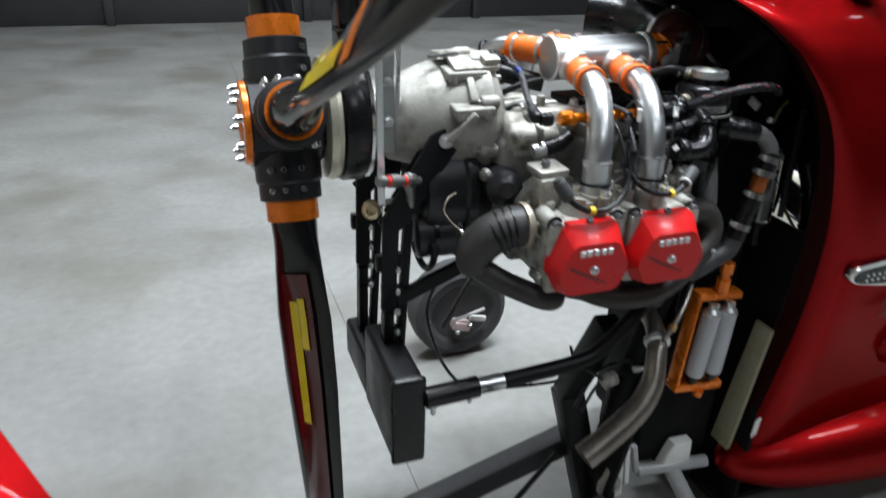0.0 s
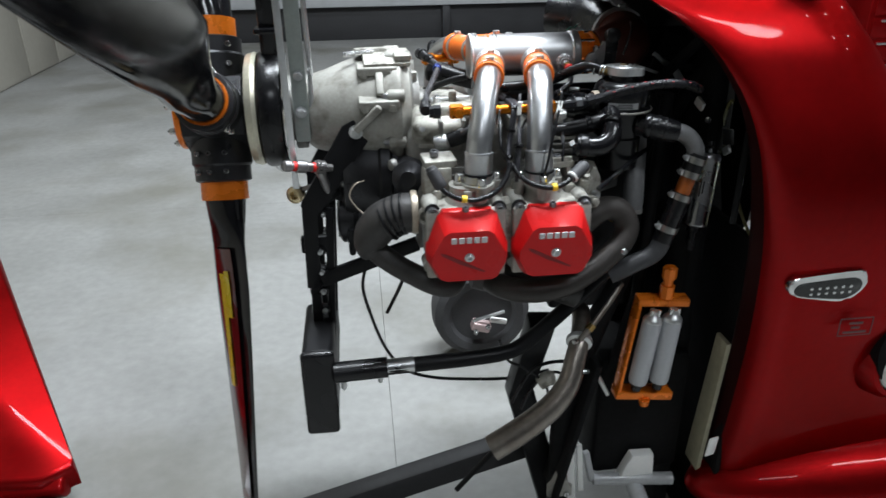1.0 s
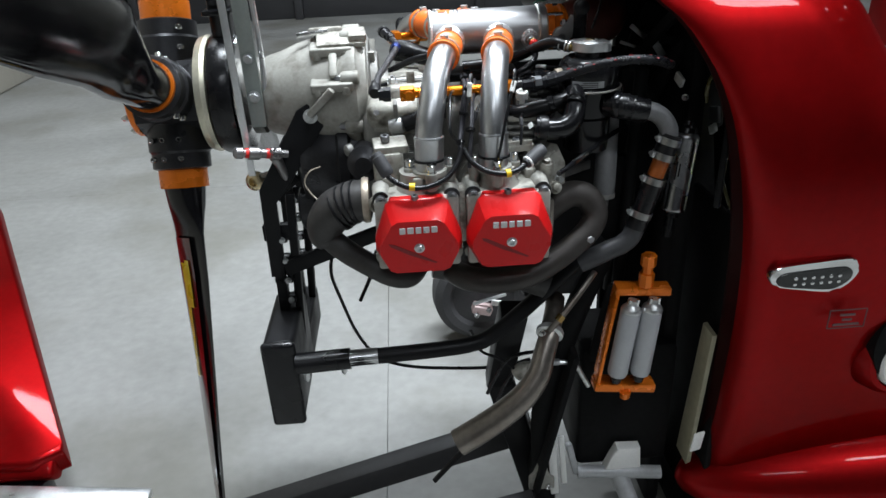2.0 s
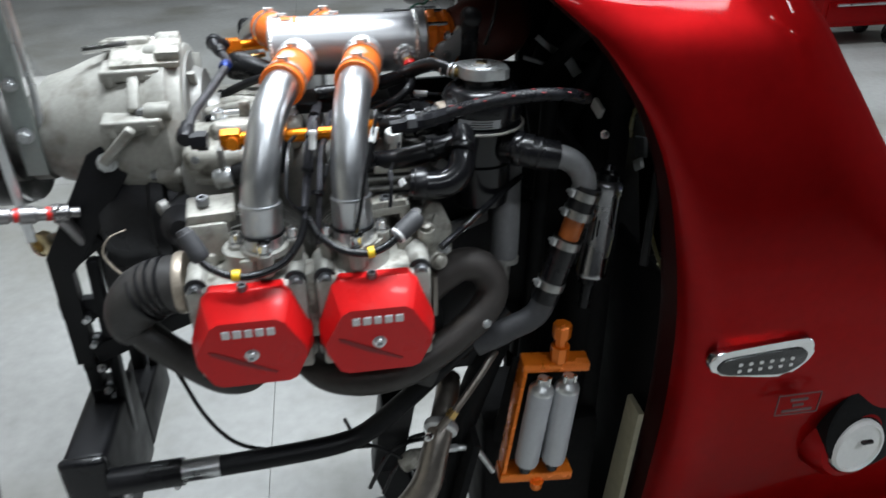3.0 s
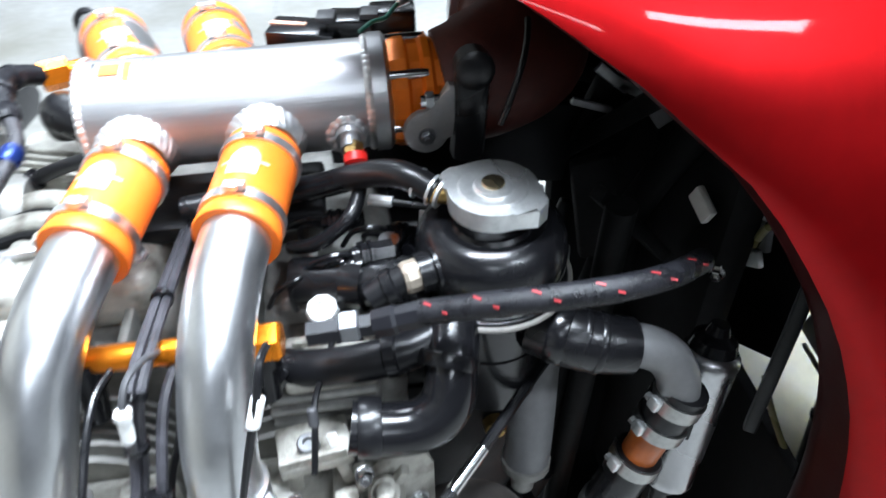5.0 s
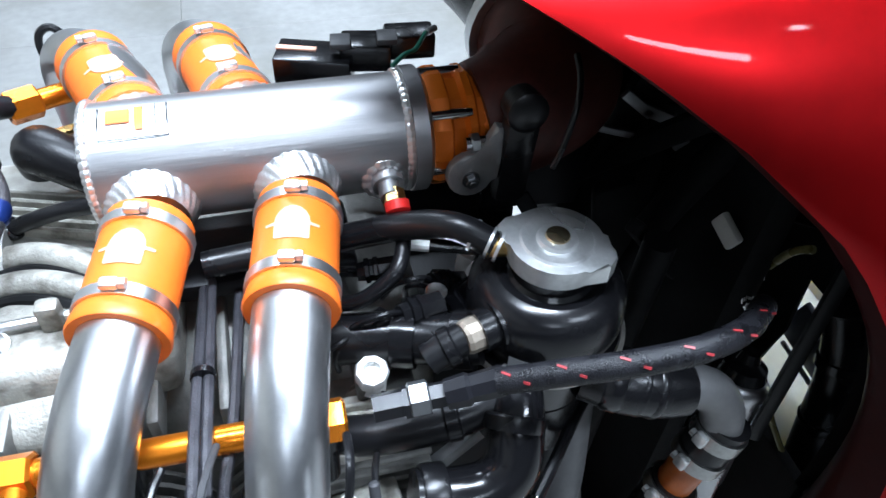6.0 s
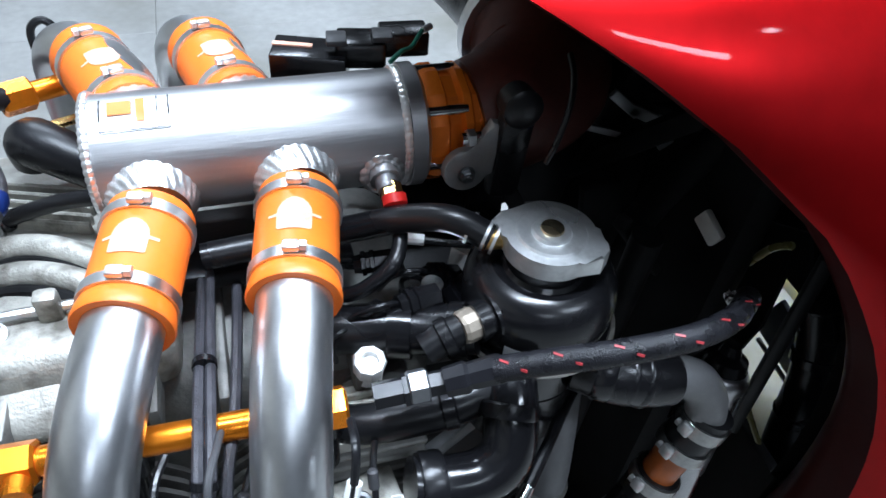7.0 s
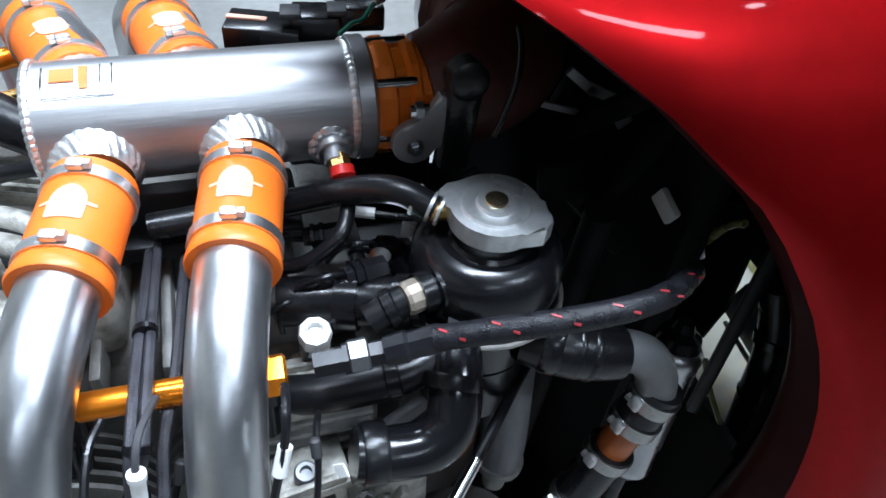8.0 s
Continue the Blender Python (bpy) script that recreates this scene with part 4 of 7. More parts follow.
    # cylinder heads on both sides
    for side in (1, -1):
        for x in (0.0, 0.12):
            def q(px, py, pz):
                return Vector((x + px, py if side > 0 else 2 * MID - py, pz))

            head = part("cylinder_head", box(q(0, 0.075, 0.742), (0.108, 0.095, 0.096), 0.012, segs=3), CAST_PALE, eng, "pale cast cylinder head")
            part("barrel", lathe(q(0, 0.12, 0.755), (0, side, 0), [(0, 0.052)] + [(0.004 + 0.008 * k + d, r) for k in range(6) for d, r in ((0, 0.052), (0.001, 0.062), (0.004, 0.062), (0.005, 0.052))] + [(0.06, 0.05)], 32), CAST_DARK, head)
            part("gasket_face", box(q(0, 0.032, 0.738), (0.110, 0.012, 0.100), 0.004), CAST, head)
            for sx in (-1, 1):
                boss = part("corner_boss", lathe(q(sx * 0.046, 0.072, 0.786), (0, -side, 0), [(0, 0.013), (0.012, 0.0115), (0.034, 0.0105), (0.036, 0.009)], 18), CAST, head)
                part("bolt_washer", lathe(q(sx * 0.046, 0.037, 0.786), (0, -side, 0), [(0, 0.0108), (0.002, 0.0108), (0.0025, 0.009)], 18), DARK, boss)
                part("head_bolt", capscrew(q(sx * 0.046, 0.035, 0.786), (0, -side, 0), 0.0070, 0.008), STEEL_NUT, boss)
                part("corner_boss", lathe(q(sx * 0.05, 0.07, 0.70), (0, -side, 0), [(0, 0.010), (0.03, 0.009)], 12), CAST, head)
                part("riser", box(q(sx * 0.036, 0.088, 0.792), (0.016, 0.04, 0.022), 0.005), CAST_PALE, head)
            part("intake_boss", lathe(q(0.004 if x == 0 else -0.010, 0.062, 0.778), (0, 0, 1), [(0, 0.031), (0.012, 0.029), (0.020, 0.024), (0.032, 0.0225), (0.036, 0.024)], 28), CAST, head)
            part("neck_rib", bar(q(0.004 if x == 0 else -0.010, 0.042, 0.780), q(0.004 if x == 0 else -0.010, 0.041, 0.812), 0.014, 0.012, 0.003, up=(0, 1, 0)), CAST, head)
            if side < 0:
                continue
            rocker_cover(eng, x)


def rocker_cover(eng, x):
    """The red octagonal cover, its chamfers, screw and marks; it faces the near side."""
    outer = [(0.033, 0.060), (0.041, 0.053), (0.0565, 0.009), (0.0570, -0.008), (0.043, -0.036), (0.034, -0.041)]
    face = [(0.026, 0.038), (0.034, 0.033), (0.0505, 0.004), (0.0505, -0.008), (0.039, -0.031), (0.031, -0.0345)]

    def ring(f, y):
        pts = [(a + (c - a) * f, b + (d - b) * f) for (a, b), (c, d) in zip(outer, face)]
        return [Vector((x + a, y, 0.73 + b)) for a, b in pts + [(-a, b) for a, b in reversed(pts)]]

    levels = [ring(0.0, 0.034), ring(0.0, 0.022), ring(0.06, 0.0198), ring(1.0, 0.0)]
    n = 2 * len(outer)
    bm = bmesh.new()
    rows = [[bm.verts.new(v) for v in lev] for lev in levels]
    for a, b in zip(rows, rows[1:]):
        for k in range(n):
            bm.faces.new((a[k], a[(k + 1) % n], b[(k + 1) % n], b[k]))
    bm.faces.new(rows[0][::-1])
    bm.faces.new(rows[-1])
    bmesh.ops.bevel(bm, geom=[e for e in bm.edges if e.calc_face_angle(0) > radians(18)], offset=0.0016, segments=2, profile=0.5, affect="EDGES")
    cover = part("rocker_cover", bm, RED_COVER, eng, "red powder-coated rocker cover", 28)
    part("centre_screw", capscrew((x, 0.001, 0.73), (0, -1, 0), 0.0052, 0.005), STEEL, cover)
    part("washer", lathe((x, 0.001, 0.73), (0, -1, 0), [(0, 0.0068), (0.0012, 0.0068), (0.0016, 0.006)], 20), STEEL, cover)
    # raised silver marks in place of a brand name
    for i, w in enumerate((0.0078, 0.0085, 0.0075, 0.0080, 0.0080)):
        part("raised_mark", box((x - 0.0205 + i * 0.0102, -0.0002, 0.7555), (w, 0.002, 0.0088), 0.0007, segs=1), SILVER_PRINT, cover, "raised silver mark")
    wedge = [(-0.039, 0.7385), (-0.032, 0.7370), (-0.010, 0.7255), (0.022, 0.7085), (0.020, 0.7072), (-0.012, 0.7205), (-0.037, 0.7345)]
    part("groove", prism([(x + a, b) for a, b in wedge], pose(0, 0.0004, 0, 90, 0, 0), 0.0012), DARK_RED, cover, "dark smudged diagonal mark")
    part("top_stub", capscrew((x - 0.002, 0.024, 0.789), (0, -0.2, 1), 0.005, 0.006), STEEL_NUT, cover)


engine()


# ---------------------------------------------------------------- intake
def intake():
    air = thing("intake_manifold", (0.12, MID, 0.8), "brushed aluminium air plenum with pipes and orange hoses", "intake manifold")
    py, pz, pr = 0.251, 0.953, 0.0318
    plenum = part("plenum", lathe((0.035, py, pz), (1, 0, 0), [(0.0, 0.0), (0.0, 0.026), (0.001, 0.0295), (0.004, pr), (0.157, pr), (0.160, 0.0295), (0.161, 0.026), (0.161, 0.0)], 64), ALU, air, "brushed aluminium plenum cylinder")
    for x in (0.0375, 0.1935):
        bm = weld_bead([(x, py + (pr - 0.0005) * math.cos(a), pz + (pr - 0.0005) * math.sin(a)) for a in np.linspace(0, 2 * math.pi, 312, endpoint=False)], 0.0024, 52)
        part("weld_seam", bm, WELD, plenum)
    # dark label frame with orange marks on the crown
    def on_skin(x, a, lift=0.0008):
        return Vector((x, py + (pr + lift) * math.cos(a), pz + (pr + lift) * math.sin(a)))
    def patch(name, xa, xb, aa, ab, mat, lift=0.0008):
        bm = bmesh.new()
        steps = 5
        rows = [[bm.verts.new(on_skin(x, aa + (ab - aa) * k / steps, l)) for k in range(steps + 1)] for x, l in ((xa, lift), (xb, lift))]
        low = [[bm.verts.new(on_skin(x, aa + (ab - aa) * k / steps, -0.0004)) for k in range(steps + 1)] for x in (xa, xb)]
        for k in range(steps):
            bm.faces.new((rows[0][k], rows[1][k], rows[1][k + 1], rows[0][k + 1]))
            for j in (0, 1):
                bm.faces.new((low[j][k], low[j][k + 1], rows[j][k + 1], rows[j][k]))
        part(name, bm, mat, plenum)
    a0, a1 = radians(88), radians(124)
    for xa, xb, aa, ab in ((0.045, 0.0458, a0, a1), (0.0767, 0.0775, a0, a1), (0.0715, 0.0720, a0, a1), (0.045, 0.0775, a1 - 0.022, a1)):
        patch("label_line", xa, xb, aa, ab, PLASTIC)
    patch("orange_print", 0.049, 0.060, radians(92), radians(108), SILICONE)
    patch("orange_print", 0.062, 0.066, radians(90), radians(116), SILICONE)
    # near and far runners: the bent pipe, the hose over its joint and the clamps
    def near(xs):
        return [(x, y, z) for x, y, z in zip(xs, (0.057, 0.061, 0.072, 0.091, 0.116, 0.148, 0.198), (0.835, 0.868, 0.895, 0.921, 0.937, 0.943, 0.946))]

    far_rear = [(-0.002, 0.416, 0.835), (-0.002, 0.412, 0.890), (0.002, 0.400, 0.925), (0.014, 0.378, 0.945), (0.032, 0.347, 0.954), (0.050, 0.308, 0.956), (0.056, 0.27, 0.956)]
    far_front = [(0.076, 0.416, 0.835), (0.076, 0.412, 0.890), (0.078, 0.400, 0.925), (0.086, 0.378, 0.944), (0.097, 0.347, 0.953), (0.107, 0.31, 0.956), (0.113, 0.27, 0.956)]
    for side, path in ((1, near((0.020, 0.022, 0.0275, 0.034, 0.042, 0.050, 0.060))), (1, near((0.105, 0.105, 0.107, 0.111, 0.116, 0.122, 0.131))), (-1, far_rear), (-1, far_front)):
            xb, yb = path[0][:2]
            pipe = part("runner_pipe", tube(path, 0.0173, 28, 8), ALU_PIPE, air, "satin aluminium runner pipe")
            foot = Vector((path[0][0], path[0][1] - 0.002 * side, 0.817))
            part("sleeve", lathe(foot, Vector(path[1]) - foot, [(0, 0.0190), (0.038, 0.0190), (0.0395, 0.0196), (0.041, 0.0197), (0.0425, 0.0193), (0.043, 0.0170)], 28), ALU_PIPE, pipe)
            part("flange", lathe((xb, yb - 0.002 * side, 0.811), (0, 0, 1), [(0, 0.0225), (0.006, 0.0225), (0.0075, 0.021), (0.0075, 0.019)], 28), CAST, pipe, "cast pipe flange")
            for ex, ey in ((-0.0262, 0.003), (0.001, -0.0230), (0.0268, 0.005)):
                ear = (xb + ex, yb + ey * side)
                web = Vector((ex, ey * side, 0)) * 0.6
                part("ear", lathe((*ear, 0.796), (0, 0, 1), [(0, 0.0070), (0.012, 0.0078), (0.022, 0.0078), (0.023, 0.0070)], 16, bar((xb + web.x * 0.4, yb + web.y * 0.4, 0.814), (*ear, 0.814), 0.011, 0.009, 0.001)), CAST, pipe)
                part("flange_bolt", lathe((*ear, 0.819), (0, 0, 1), [(0, 0.0072), (0.0018, 0.0072), (0.0018, 0.0058), (0.010, 0.0058), (0.011, 0.0050), (0.011, 0.0027), (0.007, 0.002)], 14), CHROME, pipe)
            # black cable tie round the sleeve
            part("cable_tie", lathe((xb, yb - 0.001 * side, 0.829), (0, 0.05 * side, 1), [(0, 0.0193), (0, 0.0207), (0.0028, 0.0207), (0.0028, 0.0193)], 28), PLASTIC, pipe)
            part("tie_head", box((xb + 0.006, yb - 0.0215 * side, 0.8305), (0.005, 0.004, 0.0045), 0.001), PLASTIC, pipe)
            if side > 0:
                ha, hb = Vector(path[5]).lerp(Vector(path[4]), 0.18), Vector(path[6]) + (Vector(path[6]) - Vector(path[5])) * 0.16
            else:
                ha, hb = Vector(path[4]).lerp(Vector(path[3]), 0.25), Vector(path[5]).lerp(Vector(path[6]), 0.75)
            ax = (hb - ha).normalized()
            hose = part("hose", lathe(ha, ax, [(0, 0.0176), (0, 0.0212), (0.0015, 0.0219), (0.006, 0.0213), (0.010, 0.0205), ((hb - ha).length, 0.0205), ((hb - ha).length, 0.0176)], 32), SILICONE, air, "bright orange silicone hose")
            for f in (0.20, 0.86):
                c = ha.lerp(hb, f)
                hose_clamp(c, ax, 0.0207, 0.0062, hose, c + Vector((-0.001, -0.004 * side, 0.02)))
            # a pale printed emblem, plain in shape
            c = ha.lerp(hb, 0.56)
            bm = bmesh.new()
            rows = []
            for v, width in ((-1, 0.34), (-0.93, 0.39), (-0.14, 0.40), (-0.12, 0.62), (0.04, 0.62), (0.06, 0.40), (0.4, 0.37), (0.7, 0.29), (0.9, 0.18), (1.0, 0.06)):
                row = []
                for i in range(7):
                    ang = (i - 3) / 3 * width
                    s = Vector((1, 0, 0)) - ax * ax.x
                    s.normalize()
                    up = s.cross(ax) if side > 0 else ax.cross(s)
                    row.append(bm.verts.new(c + ax * v * 0.0098 + (s * math.sin(ang) + up * math.cos(ang)) * 0.0209))
                rows.append(row)
            for ra, rb in zip(rows, rows[1:]):
                for k in range(6):
                    bm.faces.new((ra[k], ra[k + 1], rb[k + 1], rb[k]))
            part("print", bm, PALE_PRINT, hose, "pale printed emblem")
            bm = bmesh.new()
            root = Vector((hb.x + 0.001, py - pr * 0.93 * side, 0.946 if side > 0 else 0.954))
            # scalloped weld that climbs from the skin to the pipe, one closed skirt
            seg, rings = 156, []
            for f, rad, scallop in ((0.0, 0.0226, 0.0), (0.08, 0.0223, 0.0008), (0.2, 0.0218, 0.0011), (0.32, 0.0212, 0.0011), (0.45, 0.0205, 0.0011), (0.58, 0.0199, 0.0011), (0.72, 0.0193, 0.0009), (0.86, 0.0185, 0.0005), (1.0, 0.0177, 0.0)):
                ring = []
                for k in range(seg):
                    a = 2 * math.pi * k / seg
                    rr = rad + scallop * (abs(math.sin(13 * a + f * 4.5)) - 0.4)
                    z = root.z - pz + rr * math.sin(a)
                    reach = math.sqrt(max(0.00002, pr * pr - z * z))
                    skin = py - side * (reach - 0.001)
                    pipe_y = py - side * 0.0410
                    ring.append(bm.verts.new((root.x + rr * math.cos(a), skin + (pipe_y - skin) * f, pz + z)))
                rings.append(ring)
            for ra, rb in zip(rings, rings[1:]):
                for k in range(seg):
                    bm.faces.new((ra[k], ra[(k + 1) % seg], rb[(k + 1) % seg], rb[k]))
            part("weld_collar", bm, WELD, plenum, "bright weld bead collar")
    # sensor port with a brass and red fitting
    bm = weld_bead([(0.179 + 0.0100 * math.cos(a), 0.2215, 0.945 + 0.0105 * math.sin(a)) for a in np.linspace(0, 2 * math.pi, 84, endpoint=False)], 0.0032, 12)
    part("weld_ring", bm, WELD, plenum)
    port = part("port", lathe((0.180, 0.224, 0.945), (0, -1, -0.2), [(0, 0.009), (0.008, 0.0085), (0.008, 0.006), (0.016, 0.006)], 16), ALU, plenum)
    part("brass_nut", lathe((0.181, 0.212, 0.943), (0, -1, -0.4), [(0, 0.0062), (0.007, 0.0062)], 6), BRASS, port, "brass nut")
    part("red_ring", lathe((0.182, 0.206, 0.9405), (0, -1, -0.6), [(0, 0.0066), (0.005, 0.0066), (0.006, 0.005)], 16), RED_MARK, port, "red release ring")
    part("vacuum_hose", tube([(0.182, 0.201, 0.937), (0.182, 0.190, 0.928), (0.176, 0.176, 0.922), (0.165, 0.172, 0.914), (0.153, 0.172, 0.907), (0.14, 0.18, 0.90)], 0.0042, 12), RUBBER, air, "thin black rubber hose")
    # throttle body
    tb = part("throttle_flange", lathe((0.1955, py, pz), (1, 0, 0), [(0, 0.031), (0.0, 0.0345), (0.008, 0.0345), (0.010, 0.032), (0.012, 0.028)], 48), ALU, air, "aluminium end flange")
    body = part("throttle_body", lathe((0.2055, py, pz), (1, 0, 0), [(0, 0.0315), (0.004, 0.033), (0.010, 0.033), (0.012, 0.029), (0.018, 0.029), (0.020, 0.0325), (0.024, 0.0325), (0.026, 0.029), (0.034, 0.029)], 12), ANODISED, air, "orange anodised throttle body", 25)
    for k in range(6):
        a = radians(60 * k + 15)
        part("throttle_screw", capscrew((0.2055, py + 0.03 * math.cos(a), pz + 0.03 * math.sin(a)), (1, 0, 0), 0.003, 0.022), CHROME, body)
    # cast lever with a round pivot eye and a raised arm
    lever = [(0.0165 * math.cos(a), 0.0165 * math.sin(a)) for a in np.linspace(0.5 * math.pi, 1.95 * math.pi, 16)] + [(0.022, 0.006), (0.026, 0.024), (0.024, 0.034), (0.017, 0.036), (0.012, 0.028), (0.008, 0.019)]
    m = Matrix.Translation((0.223, 0.2150, 0.947)) @ pose(0, 0, 0, 84, 0, 0) @ Matrix.Scale(0.78, 4)
    lev = part("throttle_lever", prism(lever, m, 0.007, 0.002), LEVER, body, "curved steel throttle lever")
    part("lever_nut", hexbolt((0.223, 0.2095, 0.946), (0, -1, 0), 0.0040, 0.004), STEEL_NUT, lev)
    part("shaft", tube([(0.224, 0.215, 0.942), (0.224, 0.245, 0.947)], 0.006, 12), STEEL, lev)
    part("stop_screw", tube([(0.238, 0.217, 0.964), (0.221, 0.217, 0.964)], 0.0035, 10), CHROME, lev)
    part("stop_nut", lathe((0.228, 0.217, 0.964), (-1, 0, 0), [(0, 0.0052), (0.004, 0.0052)], 6), STEEL, lev)
    part("linkage", bar((0.250, 0.214, 0.984), (0.246, 0.214, 0.925), 0.020, 0.014, 0.006, up=(0, 1, 0)), RUBBER, lev, "black moulded linkage cover")
    part("linkage_head", lathe((0.250, 0.214, 0.984), (0, -1, 0.1), [(-0.008, 0.010), (0.006, 0.011), (0.008, 0.008)], 16), RUBBER, lev)
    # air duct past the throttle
    duct = part("air_hose", tube([(0.237, py, pz), (0.258, py + 0.002, pz + 0.003), (0.288, py + 0.018, pz + 0.008), (0.298, py + 0.05, pz + 0.012), (0.296, py + 0.075, pz + 0.014)], [0.033, 0.038, 0.041, 0.041, 0.041], 32), SILICONE_SHADED, air, "orange silicone elbow with the bay's shade in its colour")
    part("air_pipe", tube([(0.296, py + 0.07, pz + 0.014), (0.293, py + 0.11, pz + 0.02), (0.27, py + 0.17, pz + 0.03), (0.22, py + 0.21, pz + 0.035)], 0.037, 28), RUBBER, air, "black rubber intake duct")
    hose_clamp((0.2965, py + 0.068, pz + 0.0135), (0, 1, 0.05), 0.0445, 0.010, duct, (0.296, py + 0.06, pz + 0.06))
    part("vent_pipe", tube([(0.262, 0.196, 0.958), (0.266, 0.197, 0.968), (0.271, 0.201, 0.980), (0.276, 0.208, 0.990), (0.280, 0.219, 0.997), (0.283, 0.232, 1.000)], 0.0018, 12), RUBBER, duct, "grey breather tube")


intake()


# ---------------------------------------------------------------- fuel rail and hoses
def fuel_rail(y, label, far=False):
    rail = thing("fuel_rail", (0.06, y, 0.90), label, "fuel rail", "fuel rails")
    z, x0, x1 = (0.903, -0.006, 0.136) if not far else (0.934, -0.020, 0.035)
    y1, z1 = (y - 0.004, z + 0.001) if not far else (y + 0.03, z - 0.004)
    a, b = Vector((x0, y, z)), Vector((x1, y1, z1))
    ax = (b - a).normalized()
    part("tube", tube([a, b], 0.0066, 20), RAIL_GOLD, rail, "orange anodised rail tube")
    for c in (a - ax * 0.006, b - ax * 0.018):
        part("end_block", lathe(c, ax, [(0, 0.0085), (0.0015, 0.0102), (0.018, 0.0102), (0.0195, 0.0085)], 6), RAIL_GOLD, rail, "hexagonal orange end block", 20)
    if far:
        return rail
    for x in (0.020, 0.105):
        part("injector_boss", lathe((x + 0.02, y, z), (0, -0.3, -1), [(0, 0.011), (0.014, 0.011), (0.016, 0.008), (0.035, 0.007)], 14), PLASTIC, rail)
    part("lug", lathe((0.0, y - 0.012, z), (0, -1, 0), [(-0.006, 0.006), (0.004, 0.006), (0.004, 0.003)], 12), RAIL_GOLD, rail)
    return rail


fuel_rail(0.112, "orange anodised fuel rail behind the near pipes")
fuel_rail(0.345, "orange anodised fuel rail on the far bank", True)


def line(name, label, category, points, r, mat, seg=14, ends=None, steps=6, flat=1.0, group=""):
    """One loose hose, pipe or cable with its end fittings."""
    ob = thing(name, points[0], label, category, group)
    part("run", tube(points, r, seg, steps, flat=flat), mat, ob)
    for at, axis, profile, m, sides, lab in ends or ():
        part("fitting", lathe(at, axis, profile, sides), m, ob, lab)
    return ob


def braided_hose():
    pts = [(0.206, 0.102, 0.918), (0.232, 0.094, 0.927), (0.262, 0.087, 0.934), (0.295, 0.086, 0.936), (0.325, 0.095, 0.931), (0.350, 0.113, 0.920)]
    hose = line("braided_hose", "black braided hose with red tracer marks", "hose", pts, 0.0064, BRAID, 18)
    path = spline(pts, 6)
    for i in range(2, len(path) - 1, 5):
        c, t = path[i], (path[i + 1] - path[i - 1]).normalized()
        s = t.cross(Vector((0, 0, 1))).normalized()
        up = s.cross(t)
        for a in (35, 80):
            d = s * math.cos(radians(a)) + up * math.sin(radians(a))
            cc = c + t * (0.004 if a == 35 else -0.004)
            part("red_tracer", bar(cc + d * 0.0063 - t * 0.0020 - s * 0.0012, cc + d * 0.0063 + t * 0.0020 + s * 0.0012, 0.0011, 0.0008, 0, up=d), TRACER, hose)
    ax = Vector((1, -0.05, 0.10))
    part("hose_end", lathe((0.150, 0.109, 0.905), ax, [(0, 0.0066), (0.014, 0.0066), (0.014, 0.0080), (0.026, 0.0080), (0.026, 0.0062), (0.034, 0.0062)], 6), GLOSS_FITTING, hose, "black hexagonal hose end", 20)
    part("swivel", lathe((0.183, 0.105, 0.911), Vector((1, -0.1, 0.25)), [(0, 0.0072), (0.010, 0.0080), (0.012, 0.0068), (0.026, 0.0074), (0.028, 0.0066)], 8), GLOSS_FITTING, hose, "black swivel fitting", 20)
    part("silver_nut", lathe((0.166, 0.108, 0.908), ax, [(0, 0.0070), (0.001, 0.0083), (0.009, 0.0083), (0.010, 0.0070)], 6), STEEL_NUT, hose, "dull steel hexagon nut", 20)


braided_hose()
line("fuel_line", "thin grey braided line with black elbows and a blue clip", "hose", [(-0.042, 0.128, 0.912), (-0.040, 0.150, 0.918), (-0.031, 0.180, 0.924), (-0.021, 0.212, 0.932), (-0.013, 0.244, 0.939), (-0.016, 0.262, 0.943), (-0.024, 0.278, 0.946)], 0.0046, BRAID_GREY, 14,
     [((-0.024, 0.113, 0.903), (-1, 0.02, 0.02), [(0, 0.0095), (0.010, 0.0095), (0.010, 0.0080), (0.016, 0.0080)], GLOSS_FITTING, 6, "gloss black hexagon nut"),
      ((-0.045, 0.112, 0.905), (0.05, 1, 0.3), [(0, 0.0075), (0.004, 0.0088), (0.012, 0.0085), (0.013, 0.0070), (0.024, 0.0066), (0.026, 0.0054)], GLOSS_FITTING, 16, "black elbow body"),
      ((-0.0155, 0.236, 0.937), (0.2, 1, 0.25), [(0, 0.0056), (0.003, 0.0066), (0.009, 0.0066), (0.012, 0.0056)], BLUE, 14, "blue anodised clip"),
      ((-0.020, 0.270, 0.945), (-0.3, 1, 0.35), [(0, 0.0058), (0.003, 0.0070), (0.010, 0.0070), (0.012, 0.0060)], GLOSS_FITTING, 8, "black hose end")])
line("fuel_elbow", "ribbed black elbow on the far rail", "fitting", [(-0.025, 0.281, 0.947), (-0.031, 0.298, 0.951), (-0.034, 0.316, 0.949), (-0.030, 0.331, 0.943), (-0.023, 0.341, 0.937)], [0.0064, 0.0072, 0.0068, 0.0074, 0.0068], GLOSS_FITTING, 12,
     [((-0.030, 0.294, 0.950), (-0.1, 1, 0.2), [(0, 0.0074), (0.001, 0.0088), (0.004, 0.0088), (0.005, 0.0074)], GLOSS_FITTING, 10, "black ring"),
      ((-0.033, 0.318, 0.948), (0.2, 1, -0.3), [(0, 0.0074), (0.001, 0.0088), (0.005, 0.0088), (0.006, 0.0074)], GLOSS_FITTING, 10, "black ring")])
